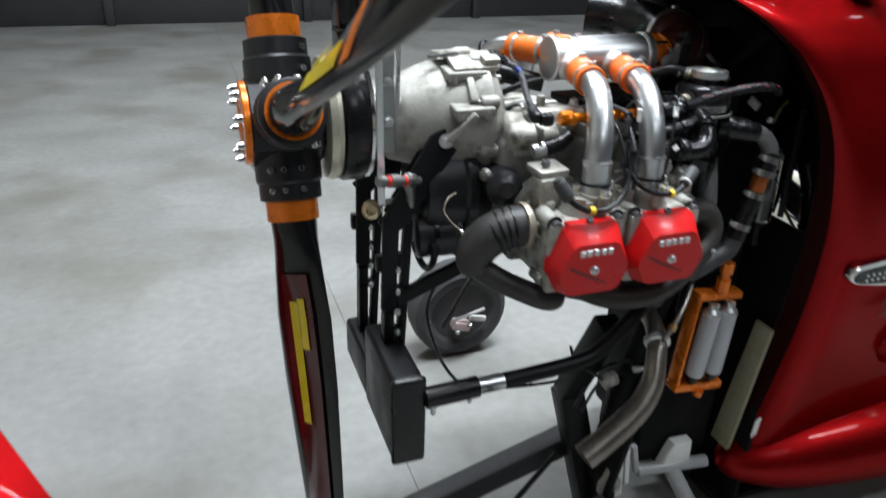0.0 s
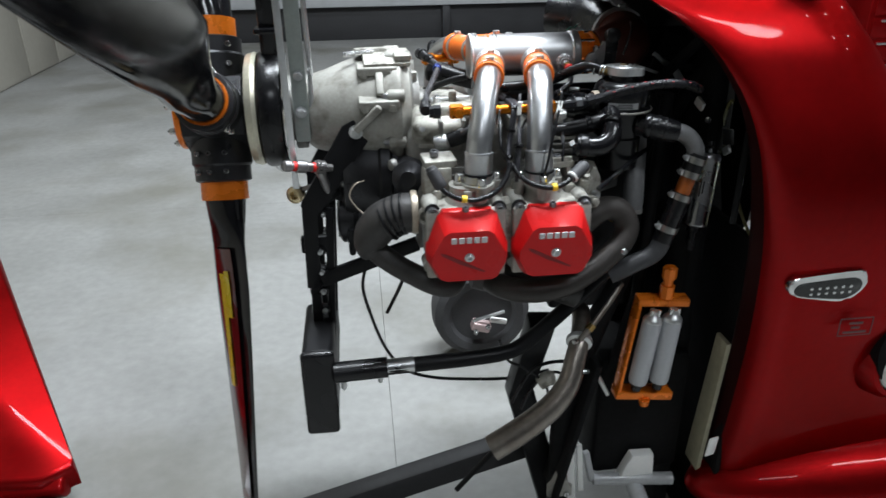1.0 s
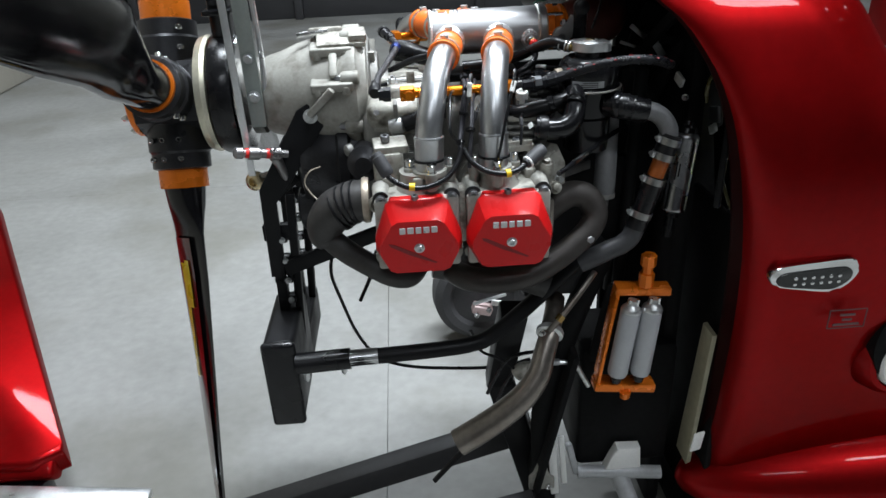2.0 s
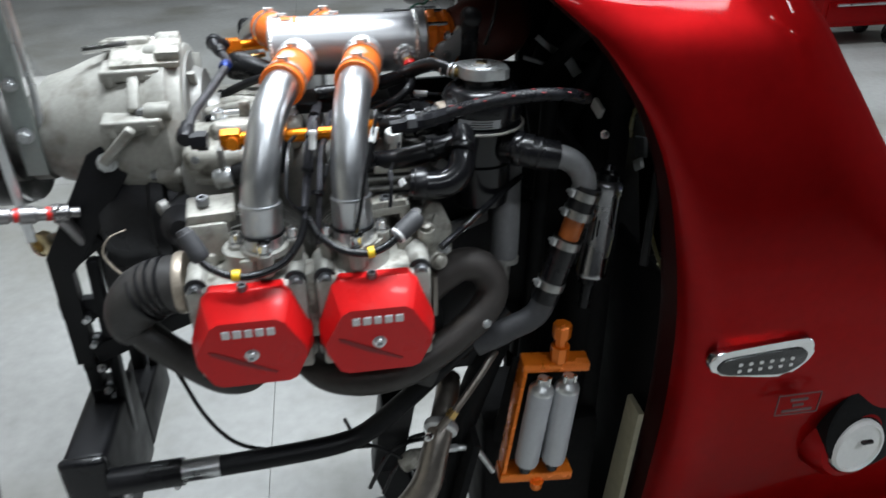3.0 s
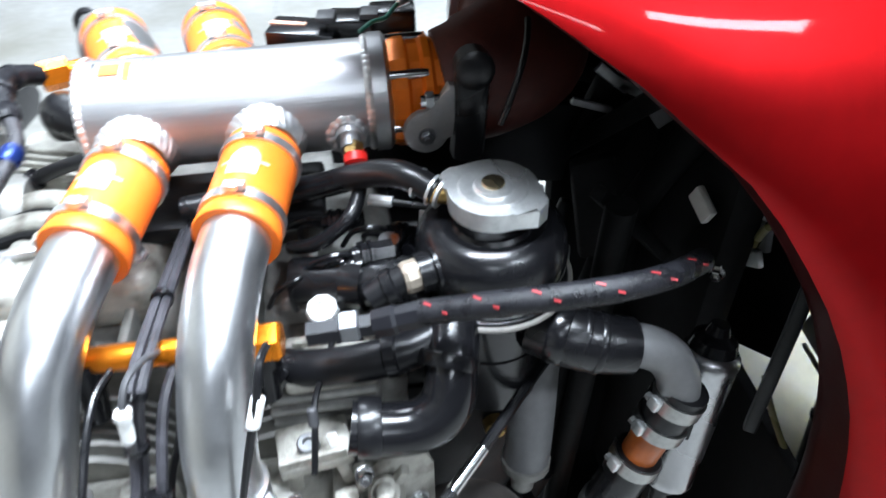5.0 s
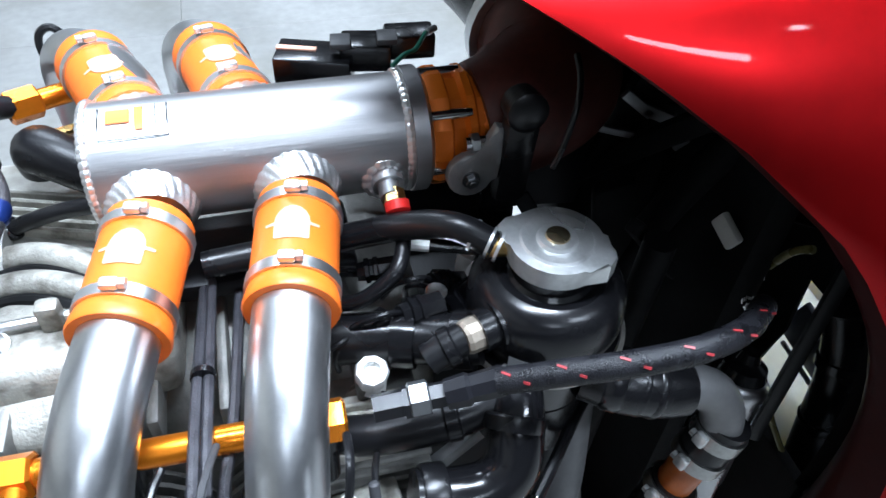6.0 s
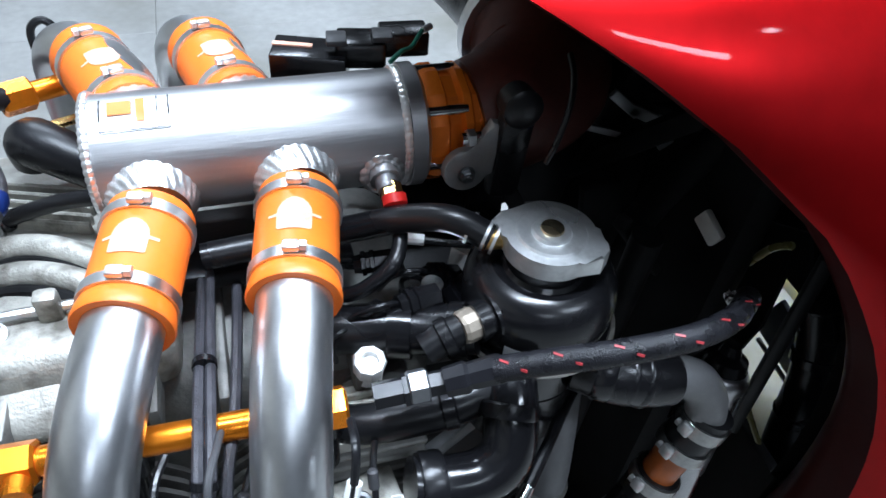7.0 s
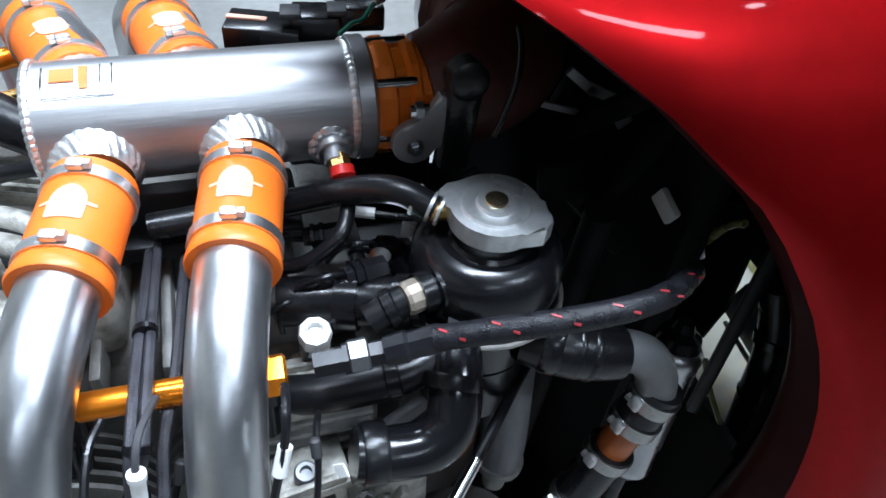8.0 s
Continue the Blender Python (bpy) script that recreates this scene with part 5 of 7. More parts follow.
line("wire_conduit", "black corrugated conduit behind the gearbox", "cable", [(-0.048, 0.285, 0.880), (-0.030, 0.282, 0.893), (-0.008, 0.275, 0.905), (0.013, 0.268, 0.914), (0.035, 0.26, 0.920)], 0.0048, RUBBER, 16,
     [((-0.030, 0.282, 0.893), (1, -0.2, 0.6), [(0, 0.0060), (0.001, 0.0072), (0.004, 0.0072), (0.005, 0.0060)], PLASTIC, 16, "black band")])


# ---------------------------------------------------------------- coolant
def coolant_tank():
    tank = thing("coolant_tank", (0.25, 0.154, 0.80), "black round coolant tank with a steel pressure cap", "tank")
    o = Vector((0.25, 0.154, 0))
    part("bottle", lathe(o, (0, 0, 1), [(0.845, 0.0), (0.845, 0.030), (0.85, 0.034), (0.886, 0.0355), (0.886, 0.0425), (0.889, 0.0440), (0.892, 0.0425), (0.893, 0.0395), (0.902, 0.0415), (0.911, 0.0416), (0.919, 0.0404), (0.9255, 0.0370), (0.929, 0.0325), (0.930, 0.0290), (0.9285, 0.0255), (0.9270, 0.0225), (0.929, 0.0205), (0.940, 0.0205)], 48), PLASTIC, tank, "black moulded bottle")
    m = Matrix.Translation(o) @ pose(0, 0, 0.938, 0, 0, -37)
    ear = [(0.0235 * math.cos(a), 0.0235 * math.sin(a)) for a in np.linspace(0.16 * math.pi, 0.80 * math.pi, 22)] + [(-0.0285, 0.005), (-0.030, -0.001), (-0.0285, -0.007)] + [(0.0235 * math.cos(a), 0.0235 * math.sin(a)) for a in np.linspace(1.16 * math.pi, 1.80 * math.pi, 22)] + [(0.0285, -0.007), (0.030, 0.001), (0.0285, 0.005)]
    cap = part("pressure_cap", prism(ear, m, 0.011, 0.002, 2), CAP_ZINC, tank, "zinc-plated steel pressure cap")
    part("crown", lathe(m @ Vector((0, 0, 0.011)), (0, 0, 1), [(0, 0.0185), (0.0012, 0.0175), (0.0005, 0.011), (0.0002, 0.0105), (0.0022, 0.0095), (0.0026, 0.0)], 32), CAP_ZINC, cap)
    part("rivet", lathe(m @ Vector((0, 0, 0.0134)), (0, 0, 1), [(0, 0.0062), (0.001, 0.0058), (0.0012, 0.0)], 20), ZINC, cap, "dull centre rivet")
    # pale label on the front
    bm = bmesh.new()
    rows = [[bm.verts.new(o + Vector((0.0420 * math.sin(a), -0.0420 * math.cos(a), z))) for a in np.linspace(-0.78, 0.27, 9)] for z in (0.8945, 0.9035)]
    for k in range(8):
        bm.faces.new((rows[0][k], rows[0][k + 1], rows[1][k + 1], rows[1][k]))
    lab = part("label", bm, CAN_GREY, tank, "pale grey printed label")
    for i, z in enumerate((0.8965, 0.899, 0.9015)):
        bm = bmesh.new()
        lo = [bm.verts.new(o + Vector((0.0424 * math.sin(a), -0.0424 * math.cos(a), z - 0.0005))) for a in np.linspace(-0.53 + 0.05 * i, 0.07, 6)]
        hi = [bm.verts.new(v.co + Vector((0, 0, 0.001))) for v in lo]
        for k in range(5):
            bm.faces.new((lo[k], lo[k + 1], hi[k + 1], hi[k]))
        part("print_line", bm, PLASTIC, lab)
    nut = part("side_fitting", lathe((0.221, 0.140, 0.911), (-1, -0.25, -0.05), [(0, 0.014), (0.006, 0.014), (0.006, 0.011), (0.014, 0.011)], 20), PLASTIC, tank)
    part("nut", lathe((0.211, 0.1375, 0.9105), (-1, -0.25, -0.05), [(0, 0.0085), (0.002, 0.009), (0.010, 0.009), (0.012, 0.008), (0.012, 0.005)], 12), BEIGE_RING, nut, "dull plated knurled nut", 20)
    part("overflow_stub", lathe((0.232, 0.163, 0.940), (-1, 0.1, 0.1), [(0, 0.006), (0.016, 0.006)], 12), BRASS, tank)
    # The pale ring colours in the highlight along the bottle's lip.
    part("seam_ring", lathe(o, (0, 0, 1), [(0.8870, 0.0420), (0.8875, 0.0450), (0.8890, 0.0458), (0.8900, 0.0450), (0.8905, 0.0420)], 56), SEAM, tank, "pale seam ring painting the lip's edge highlight")
    part("bracket", lathe(o, (0, 0, 1), [(0.80, 0.02), (0.80, 0.032), (0.846, 0.033)], 32), PLASTIC, tank)


coolant_tank()
line("overflow_hose", "black rubber overflow hose to the cap neck", "hose", [(0.222, 0.164, 0.9415), (0.205, 0.176, 0.946), (0.185, 0.190, 0.938), (0.160, 0.203, 0.924), (0.12, 0.21, 0.915), (0.08, 0.21, 0.912)], 0.0075, RUBBER, 16, [((0.221, 0.165, 0.9418), (-0.8, 0.6, 0.2), [(0, 0.0085), (0.0016, 0.0085)], CAP_ZINC, 20, "zinc spring clip"), ((0.2250, 0.1622, 0.9412), (-0.8, 0.6, 0.2), [(0, 0.0085), (0.0016, 0.0085)], CAP_ZINC, 20, "zinc spring coil"), ((0.2140, 0.1705, 0.9430), (-0.8, 0.6, 0.2), [(0, 0.0085), (0.0016, 0.0085)], CAP_ZINC, 20, "zinc spring coil")])
line("coolant_elbow", "black rubber elbow hose below the tank", "hose", [(0.164, 0.087, 0.854), (0.182, 0.085, 0.851), (0.202, 0.084, 0.853), (0.215, 0.089, 0.862), (0.220, 0.102, 0.877), (0.225, 0.125, 0.888)], 0.0142, PLASTIC, 20, [
    ((0.168, 0.0865, 0.8535), (1, -0.05, -0.1), [(0, 0.0158), (0.002, 0.0165), (0.010, 0.0165), (0.012, 0.0158)], RUBBER, 20, "black spring clip"),
    ((0.217, 0.099, 0.877), (0.25, 0.6, 0.5), [(0, 0.0152), (0.002, 0.0160), (0.007, 0.0160), (0.008, 0.0152)], RUBBER, 20, "black spring clip"),
    ((0.166, 0.0855, 0.856), (-0.7, -0.6, 0.3), [(0.0135, 0.0050), (0.0145, 0.0050)], WHITE, 4, "small white tag")])
line("coolant_hose", "thick black rubber coolant hose", "hose", [(0.270, 0.130, 0.868), (0.290, 0.117, 0.867), (0.308, 0.113, 0.863), (0.322, 0.112, 0.860)], [0.0165, 0.0172, 0.0168, 0.0160], RUBBER, 24, [
    ((0.279, 0.124, 0.868), (1, -0.6, -0.05), [(0, 0.0176), (0.002, 0.0186), (0.009, 0.0186), (0.011, 0.0174)], PLASTIC, 24, "black clip"),
    ((0.293, 0.1165, 0.8665), (1, -0.3, -0.15), [(0, 0.0172), (0.001, 0.0178), (0.003, 0.0178), (0.004, 0.0172)], RUBBER, 24, "rubber collar"),
    ((0.301, 0.1140, 0.8648), (1, -0.25, -0.2), [(0, 0.0172), (0.001, 0.0177), (0.003, 0.0177), (0.004, 0.0172)], RUBBER, 24, "rubber collar")])


def radiator_pipe():
    pipe = thing("radiator_pipe", (0.33, 0.1, 0.70), "grey coolant pipe with band clamps and amber sight glass", "pipe")
    part("upper_elbow", tube([(0.316, 0.112, 0.861), (0.330, 0.112, 0.858), (0.343, 0.110, 0.850), (0.351, 0.105, 0.837), (0.353, 0.1015, 0.820)], 0.0126, 24, 8), GREY_PIPE, pipe, "grey bent pipe")
    a, b = Vector((0.356, 0.102, 0.828)), Vector((0.313, 0.0945, 0.692))
    ax = (b - a).normalized()
    part("upper_sleeve", lathe(a, ax, [(0, 0.0125), (0.0, 0.0150), (0.037, 0.0150), (0.037, 0.0115)], 24), RUBBER, pipe)
    part("sight_glass", lathe(a, ax, [(0.036, 0.0118), (0.066, 0.0118)], 24), AMBER, pipe, "amber sight tube")
    part("lower_sleeve", lathe(a, ax, [(0.062, 0.0115), (0.062, 0.0150), (0.142, 0.0150), (0.142, 0.0135)], 24), RUBBER, pipe, "worn black rubber sleeve")
    for d in (0.010, 0.032, 0.068, 0.120):
        hose_clamp(a + ax * d, ax, 0.0153, 0.0095, pipe, a + ax * d + Vector((-0.04, -0.012, 0.0)), BAND)
    part("lower_elbow", tube([tuple(a + ax * 0.13), (0.308, 0.094, 0.680), (0.296, 0.094, 0.668), (0.278, 0.094, 0.660), (0.258, 0.092, 0.652), (0.235, 0.095, 0.64)], 0.0142, 24, 8), RUBBER_GREY, pipe, "grey ribbed lower hose")


radiator_pipe()


def fuel_filter():
    filt = thing("fuel_filter", (0.372, 0.12, 0.72), "polished steel inline fuel filter canister", "filter")
    a, b = Vector((0.390, 0.136, 0.812)), Vector((0.372, 0.114, 0.708))
    ax = (b - a).normalized()
    n = (b - a).length
    can = part("canister", lathe(a, ax, [(-0.006, 0.012), (-0.004, 0.0165), (0, 0.0190), (0.004, 0.0194), (0.006, 0.0188), (n - 0.006, 0.0188), (n - 0.003, 0.0194), (n, 0.0187), (n + 0.004, 0.012)], 32), CAN_STEEL, filt, "polished canister")
    part("end_cap", lathe(a, -ax, [(0.003, 0.0160), (0.012, 0.014), (0.016, 0.008), (0.022, 0.006)], 24), PLASTIC, filt, "black end cap")
    side = Vector((-0.3, -1, 0.1)).normalized()
    for i in range(4):
        part("print_line", bar(a + ax * (0.032 + 0.003 * (i % 2)) + side * 0.0187 + Vector((0.0045 * (i - 1.5), 0, 0)), a + ax * (0.058 - 0.004 * (i % 3)) + side * 0.0187 + Vector((0.0045 * (i - 1.5), 0, 0)), 0.0018, 0.001, 0, up=side), PLASTIC, can)
    part("lower_fitting", lathe(b, ax, [(0, 0.011), (0.01, 0.011), (0.012, 0.007), (0.04, 0.006)], 12), RUBBER, filt)


fuel_filter()


# ---------------------------------------------------------------- exhaust
def exhaust():
    ex = thing("exhaust_system", (0.1, 0.05, 0.6), "dark coated exhaust pipes with a steel tailpipe", "exhaust")
    part("rear_header", tube([(-0.134, 0.104, 0.722), (-0.120, 0.096, 0.702), (-0.098, 0.084, 0.687), (-0.070, 0.068, 0.675), (-0.042, 0.056, 0.664), (-0.020, 0.064, 0.655), (-0.008, 0.090, 0.650), (0.0, 0.125, 0.648)], [0.0175, 0.017, 0.0165, 0.0165, 0.0165, 0.0165, 0.0165], 24), EXHAUST_COAT, ex, "dark coated rear header pipe")
    part("ring", lathe((-0.072, 0.082, 0.768), (1, 0, 0), [(0, 0.024), (0, 0.0305), (0.004, 0.0318), (0.009, 0.0305), (0.009, 0.024)], 32), BEIGE_RING, ex, "dull beige header ring")
    part("boot", tube([(-0.066, 0.083, 0.767), (-0.088, 0.087, 0.764), (-0.111, 0.093, 0.752), (-0.127, 0.099, 0.731), (-0.130, 0.101, 0.712), (-0.124, 0.099, 0.700)], [0.0285, 0.0290, 0.0290, 0.0275, 0.0245, 0.019], 28, 8), EXHAUST_COAT, ex, "thick dark insulated elbow")
    for k in range(4):
        part("wrap_rib", lathe(Vector((-0.080, 0.0855, 0.7655)) + Vector((-0.0075, 0.0012, -0.0012)) * k + Vector((0, 0, -0.0008 * k * k)), (-1, 0.17, -0.18 - 0.12 * k), [(0, 0.0285), (0.001, 0.0305), (0.0035, 0.0305), (0.0045, 0.0285)], 28), RUBBER, ex, "black wrap rib")
    part("front_header", tube([(0.180, 0.078, 0.735), (0.196, 0.080, 0.748), (0.216, 0.083, 0.757), (0.238, 0.084, 0.750), (0.249, 0.080, 0.728), (0.240, 0.072, 0.706), (0.215, 0.063, 0.686), (0.185, 0.055, 0.668), (0.150, 0.048, 0.654), (0.11, 0.048, 0.647), (0.07, 0.060, 0.646), (0.045, 0.090, 0.648), (0.03, 0.13, 0.65)], [0.017, 0.0175, 0.018, 0.018, 0.018, 0.0175, 0.017, 0.0175, 0.0185, 0.0185, 0.018, 0.018, 0.018], 24), EXHAUST_BROWN, ex, "stained brown front header pipe")
    part("bolt", hexbolt((0.237, 0.055, 0.699), (0, -1, 0.2), 0.005, 0.006), STEEL, ex)
    part("port_flange", box((0.179, 0.078, 0.735), (0.006, 0.04, 0.05), 0.002, (0, 0, 15)), EXHAUST, ex, "stained port flange")
    part("collector", tube([(0.02, 0.10, 0.655), (0.07, 0.10, 0.645), (0.14, 0.11, 0.63), (0.19, 0.10, 0.61)], [0.022, 0.028, 0.03, 0.026], 24), EXHAUST_COAT, ex)
    tail = part("tailpipe", tube([(0.212, 0.150, 0.548), (0.202, 0.112, 0.545), (0.190, 0.080, 0.532), (0.178, 0.060, 0.508), (0.166, 0.044, 0.480), (0.142, 0.032, 0.452), (0.108, 0.026, 0.425), (0.072, 0.022, 0.402), (0.040, 0.019, 0.384)], [0.015, 0.015, 0.0155, 0.0165, 0.018, 0.0195, 0.0205, 0.021, 0.021], 28, hollow=0.0015), EXHAUST, ex, "heat-stained steel tailpipe")
    part("joint_flange", lathe((0.190, 0.080, 0.532), (0.35, 0.85, 0.35), [(-0.006, 0.0160), (-0.004, 0.0205), (0.002, 0.0210), (0.005, 0.0195), (0.006, 0.0160)], 24), CAP_ZINC, tail, "bright joint flange")
    part("clip", hexbolt((0.172, 0.045, 0.556), (-0.5, -0.8, 0.2), 0.004, 0.008), CHROME, tail)
    part("rod", tube([(0.184, 0.060, 0.548), (0.205, 0.066, 0.570), (0.235, 0.085, 0.596), (0.262, 0.11, 0.615)], 0.0046, 10), EXHAUST, ex, "thin stained steel rod")
    part("rod_nut", lathe((0.198, 0.064, 0.562), (0.6, 0.3, 0.6), [(0, 0.007), (0.010, 0.007)], 6), BRASS, ex)


exhaust()


# ---------------------------------------------------------------- orange pump bracket
def pump_unit():
    unit = thing("fuel_pump_unit", (0.33, 0.13, 0.38), "orange anodised bracket holding two grey fuel pumps", "fuel pumps")
    bl, tl, br, tr = Vector((0.278, 0.124, 0.392)), Vector((0.309, 0.144, 0.566)), Vector((0.376, 0.124, 0.385)), Vector((0.392, 0.138, 0.560))
    part("side_arm", bar(bl, tl, 0.006, 0.028, 0.002, up=(0, 1, 0)), ANODISED, unit)
    part("top_arm", bar(tl - Vector((0.004, 0, 0.002)), tr, 0.028, 0.014, 0.003), ANODISED, unit)
    part("base_arm", bar(bl - Vector((0.004, 0, -0.004)), br, 0.030, 0.016, 0.003), ANODISED, unit)
    part("tab", lathe((0.325, 0.11, 0.385), (0, 0, -1), [(0, 0.010), (0.012, 0.008)], 12), ANODISED, unit)
    part("inlet", lathe((0.352, 0.136, 0.570), (0.03, 0, 1), [(0, 0.012), (0.022, 0.012), (0.022, 0.008), (0.036, 0.008), (0.036, 0.012), (0.054, 0.012), (0.056, 0.009)], 8), ANODISED, unit, "orange inlet fitting", 20)
    part("back_plate", box((0.335, 0.165, 0.475), (0.10, 0.006, 0.17), 0.004, (6, 8, 0)), INNER_BLACK, unit)
    for a, b in (((0.3275, 0.121, 0.540), (0.309, 0.112, 0.415)), ((0.3605, 0.119, 0.541), (0.3455, 0.110, 0.416))):
        a, b = Vector(a), Vector(b)
        ax = (b - a).normalized()
        n = (b - a).length
        pump = part("pump", lathe(a, ax, [(0, 0.010), (0.001, 0.0140), (0.006, 0.0162), (n - 0.010, 0.0162), (n - 0.004, 0.0145), (n - 0.002, 0.008)], 28), CAN_GREY, unit, "grey painted pump canister")
        part("crimp", lathe(a, -ax, [(-0.007, 0.0163), (-0.003, 0.0163), (0.001, 0.0145), (0.005, 0.010), (0.008, 0.0085), (0.014, 0.008)], 24), CAP_ZINC, pump, "bright crimped end")
        for dx in (-0.006, 0.006):
            part("terminal", lathe(a - ax * 0.004 + Vector((dx, -0.004, 0)), -ax, [(0, 0.003), (0.012, 0.003), (0.013, 0.001)], 6), CHROME, pump)
        part("tail_fitting", lathe(b, ax, [(0, 0.010), (0.010, 0.008)], 12), PLASTIC, pump)


pump_unit()


# ---------------------------------------------------------------- frame
def frame_members():
    fr = thing("engine_frame", (0.0, MID, 0.1), "black powder-coated steel engine frame and keel", "frame")
    beam = part("cross_beam", box((-0.224, 0.178, 0.462), (0.050, 0.166, 0.150), 0.010, segs=3), FRAME_BLACK, fr, "black transverse beam")
    part("beam_end", box((-0.224, 0.335, 0.425), (0.046, 0.150, 0.074), 0.008, segs=3), FRAME_BLACK, beam)
    part("beam_cap", box((-0.224, 0.094, 0.462), (0.053, 0.014, 0.155), 0.007, segs=3), RUBBER, beam)
    # open ladder uprights on the near and the far side
    for y in (0.205, 0.365):
        up = part("upright", bar((-0.226, y, 0.46), (-0.222, y, 0.745), 0.016, 0.022, 0.002, up=(0, 1, 0)), FRAME_BLACK, fr, "black upright bar")
        part("inner_bar", bar((-0.206, y + 0.004, 0.46), (-0.192, y + 0.004, 0.735), 0.013, 0.016, 0.002, up=(0, 1, 0)), FRAME_BLACK, up)
        part("head_plate", bar((-0.230, y + 0.004, 0.728), (-0.180, y + 0.006, 0.765), 0.026, 0.008, 0.002, up=(0, 1, 0)), FRAME_BLACK, up)
        part("arm", bar((-0.214, y + 0.006, 0.745), (-0.142, y + 0.006, 0.866), 0.034, 0.008, 0.002, up=(0, 1, 0)), FRAME_BLACK, up)
        part("second_arm", bar((-0.170, y + 0.01, 0.74), (-0.140, y + 0.008, 0.85), 0.026, 0.008, 0.002, up=(0, 1, 0)), FRAME_BLACK, up)
        part("mid_tie", box((-0.219, y + 0.003, 0.672), (0.045, 0.014, 0.028), 0.003), FRAME_BLACK, up)
        part("mount_plate", prism([(-0.163, 0.866), (-0.234, 0.748), (-0.237, 0.60), (-0.214, 0.60), (-0.212, 0.728), (-0.196, 0.742), (-0.126, 0.842), (-0.130, 0.868), (-0.146, 0.876)], Matrix.Translation((0, y - 0.006, 0)) @ pose(0, 0, 0, 90, 0, 0), 0.008, 0.0015), FRAME_BLACK, up, "black welded mount plate")
        part("pad", lathe((-0.140, y + 0.010, 0.862), (0, -1, 0), [(0, 0.014), (0.008, 0.014), (0.008, 0.010), (0.014, 0.009)], 20), RUBBER_GREY, up)
        part("bolt", hexbolt((-0.143, y - 0.014, 0.858), (0, -1, 0), 0.0085, 0.009), CAP_ZINC, up)
        for k in range(4):
            part("ladder_lug", box((-0.219, y - 0.002, 0.555 + 0.036 * k), (0.030, 0.018, 0.014), 0.004), RUBBER, up)
            part("lug_bolt", hexbolt((-0.212, y - 0.010, 0.555 + 0.036 * k), (0, -1, 0), 0.004, 0.006), STEEL, up)
    part("brace", bar((-0.215, 0.195, 0.612), (-0.05, 0.24, 0.648), 0.010, 0.026, 0.003), FRAME_BLACK, fr, "flat black brace")
    # side tube running forward from the beam
    part("side_tube", tube([(-0.20, 0.092, 0.500), (-0.10, 0.092, 0.503), (0.02, 0.100, 0.502), (0.075, 0.106, 0.504), (0.105, 0.110, 0.514), (0.15, 0.116, 0.548), (0.20, 0.125, 0.59), (0.28, 0.145, 0.655)], 0.0125, 18, 8), FRAME_BLACK, fr, "black bent side tube")
    part("sleeve", tube([(-0.199, 0.092, 0.500), (-0.116, 0.092, 0.503)], 0.0165, 20), RUBBER, fr, "black rubber sleeve")
    part("bare_tube", tube([(-0.118, 0.092, 0.503), (-0.074, 0.0935, 0.5035)], 0.0130, 20), STEEL, fr, "bare steel end")
    part("clip_bolt", hexbolt((-0.186, 0.092, 0.484), (0, 0, -1), 0.005, 0.014), STEEL, fr)
    part("clip_bolt", hexbolt((-0.128, 0.092, 0.487), (0, 0, -1), 0.004, 0.010), STEEL, fr)
    part("upper_strut", tube([(0.290, 0.185, 0.875), (0.276, 0.135, 0.765), (0.272, 0.125, 0.735)], 0.0155, 20), GREY_PIPE, fr, "grey coated strut")
    part("strut_end", lathe((0.272, 0.125, 0.738), (-0.06, -0.1, -1), [(0, 0.017), (0.006, 0.017), (0.007, 0.009), (0.03, 0.008)], 16), CAST_DARK, fr)
    part("inner_brace", bar((0.198, 0.142, 0.853), (0.276, 0.158, 0.795), 0.012, 0.014, 0.003), GREY_PIPE, fr)
    part("lower_brace", bar((0.19, 0.15, 0.755), (0.30, 0.20, 0.765), 0.008, 0.016, 0.002), GREY_PIPE, fr)
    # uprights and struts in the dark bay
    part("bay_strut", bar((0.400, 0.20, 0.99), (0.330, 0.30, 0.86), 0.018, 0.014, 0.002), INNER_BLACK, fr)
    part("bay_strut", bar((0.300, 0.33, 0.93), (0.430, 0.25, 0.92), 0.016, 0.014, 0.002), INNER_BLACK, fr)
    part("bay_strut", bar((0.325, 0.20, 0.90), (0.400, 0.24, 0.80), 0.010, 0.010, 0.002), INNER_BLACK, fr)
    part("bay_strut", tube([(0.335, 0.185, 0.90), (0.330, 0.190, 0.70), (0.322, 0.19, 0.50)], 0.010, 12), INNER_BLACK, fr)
    # The flat fillers below are added to cover bright gaps with black.
    part("bay_fill", box((0.366, 0.280, 0.925), (0.045, 0.010, 0.10), 0.003, (0, 20, 0)), INNER_BLACK, fr)
    # Pale slats stand in for lit floor glimpsed through the bay.
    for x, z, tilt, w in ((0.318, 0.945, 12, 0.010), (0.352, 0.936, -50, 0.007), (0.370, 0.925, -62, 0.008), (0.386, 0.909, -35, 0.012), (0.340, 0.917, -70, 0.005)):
        part("floor_glimpse", box((x, 0.270, z), (w, 0.004, 0.030), 0.001, (0, tilt, 0)), GREY_LIGHT, fr, "grey slat standing in for floor seen through a gap")
    part("bay_fill", box((0.345, 0.250, 0.845), (0.030, 0.010, 0.09), 0.003, (0, -10, 0)), INNER_BLACK, fr)
    part("bay_fill", box((0.318, 0.205, 0.690), (0.055, 0.008, 0.15), 0.003), INNER_BLACK, fr)
    part("bay_fill", box((0.298, 0.287, 0.882), (0.072, 0.010, 0.066), 0.003, (0, 6, 0)), FRAME_BLACK, fr)
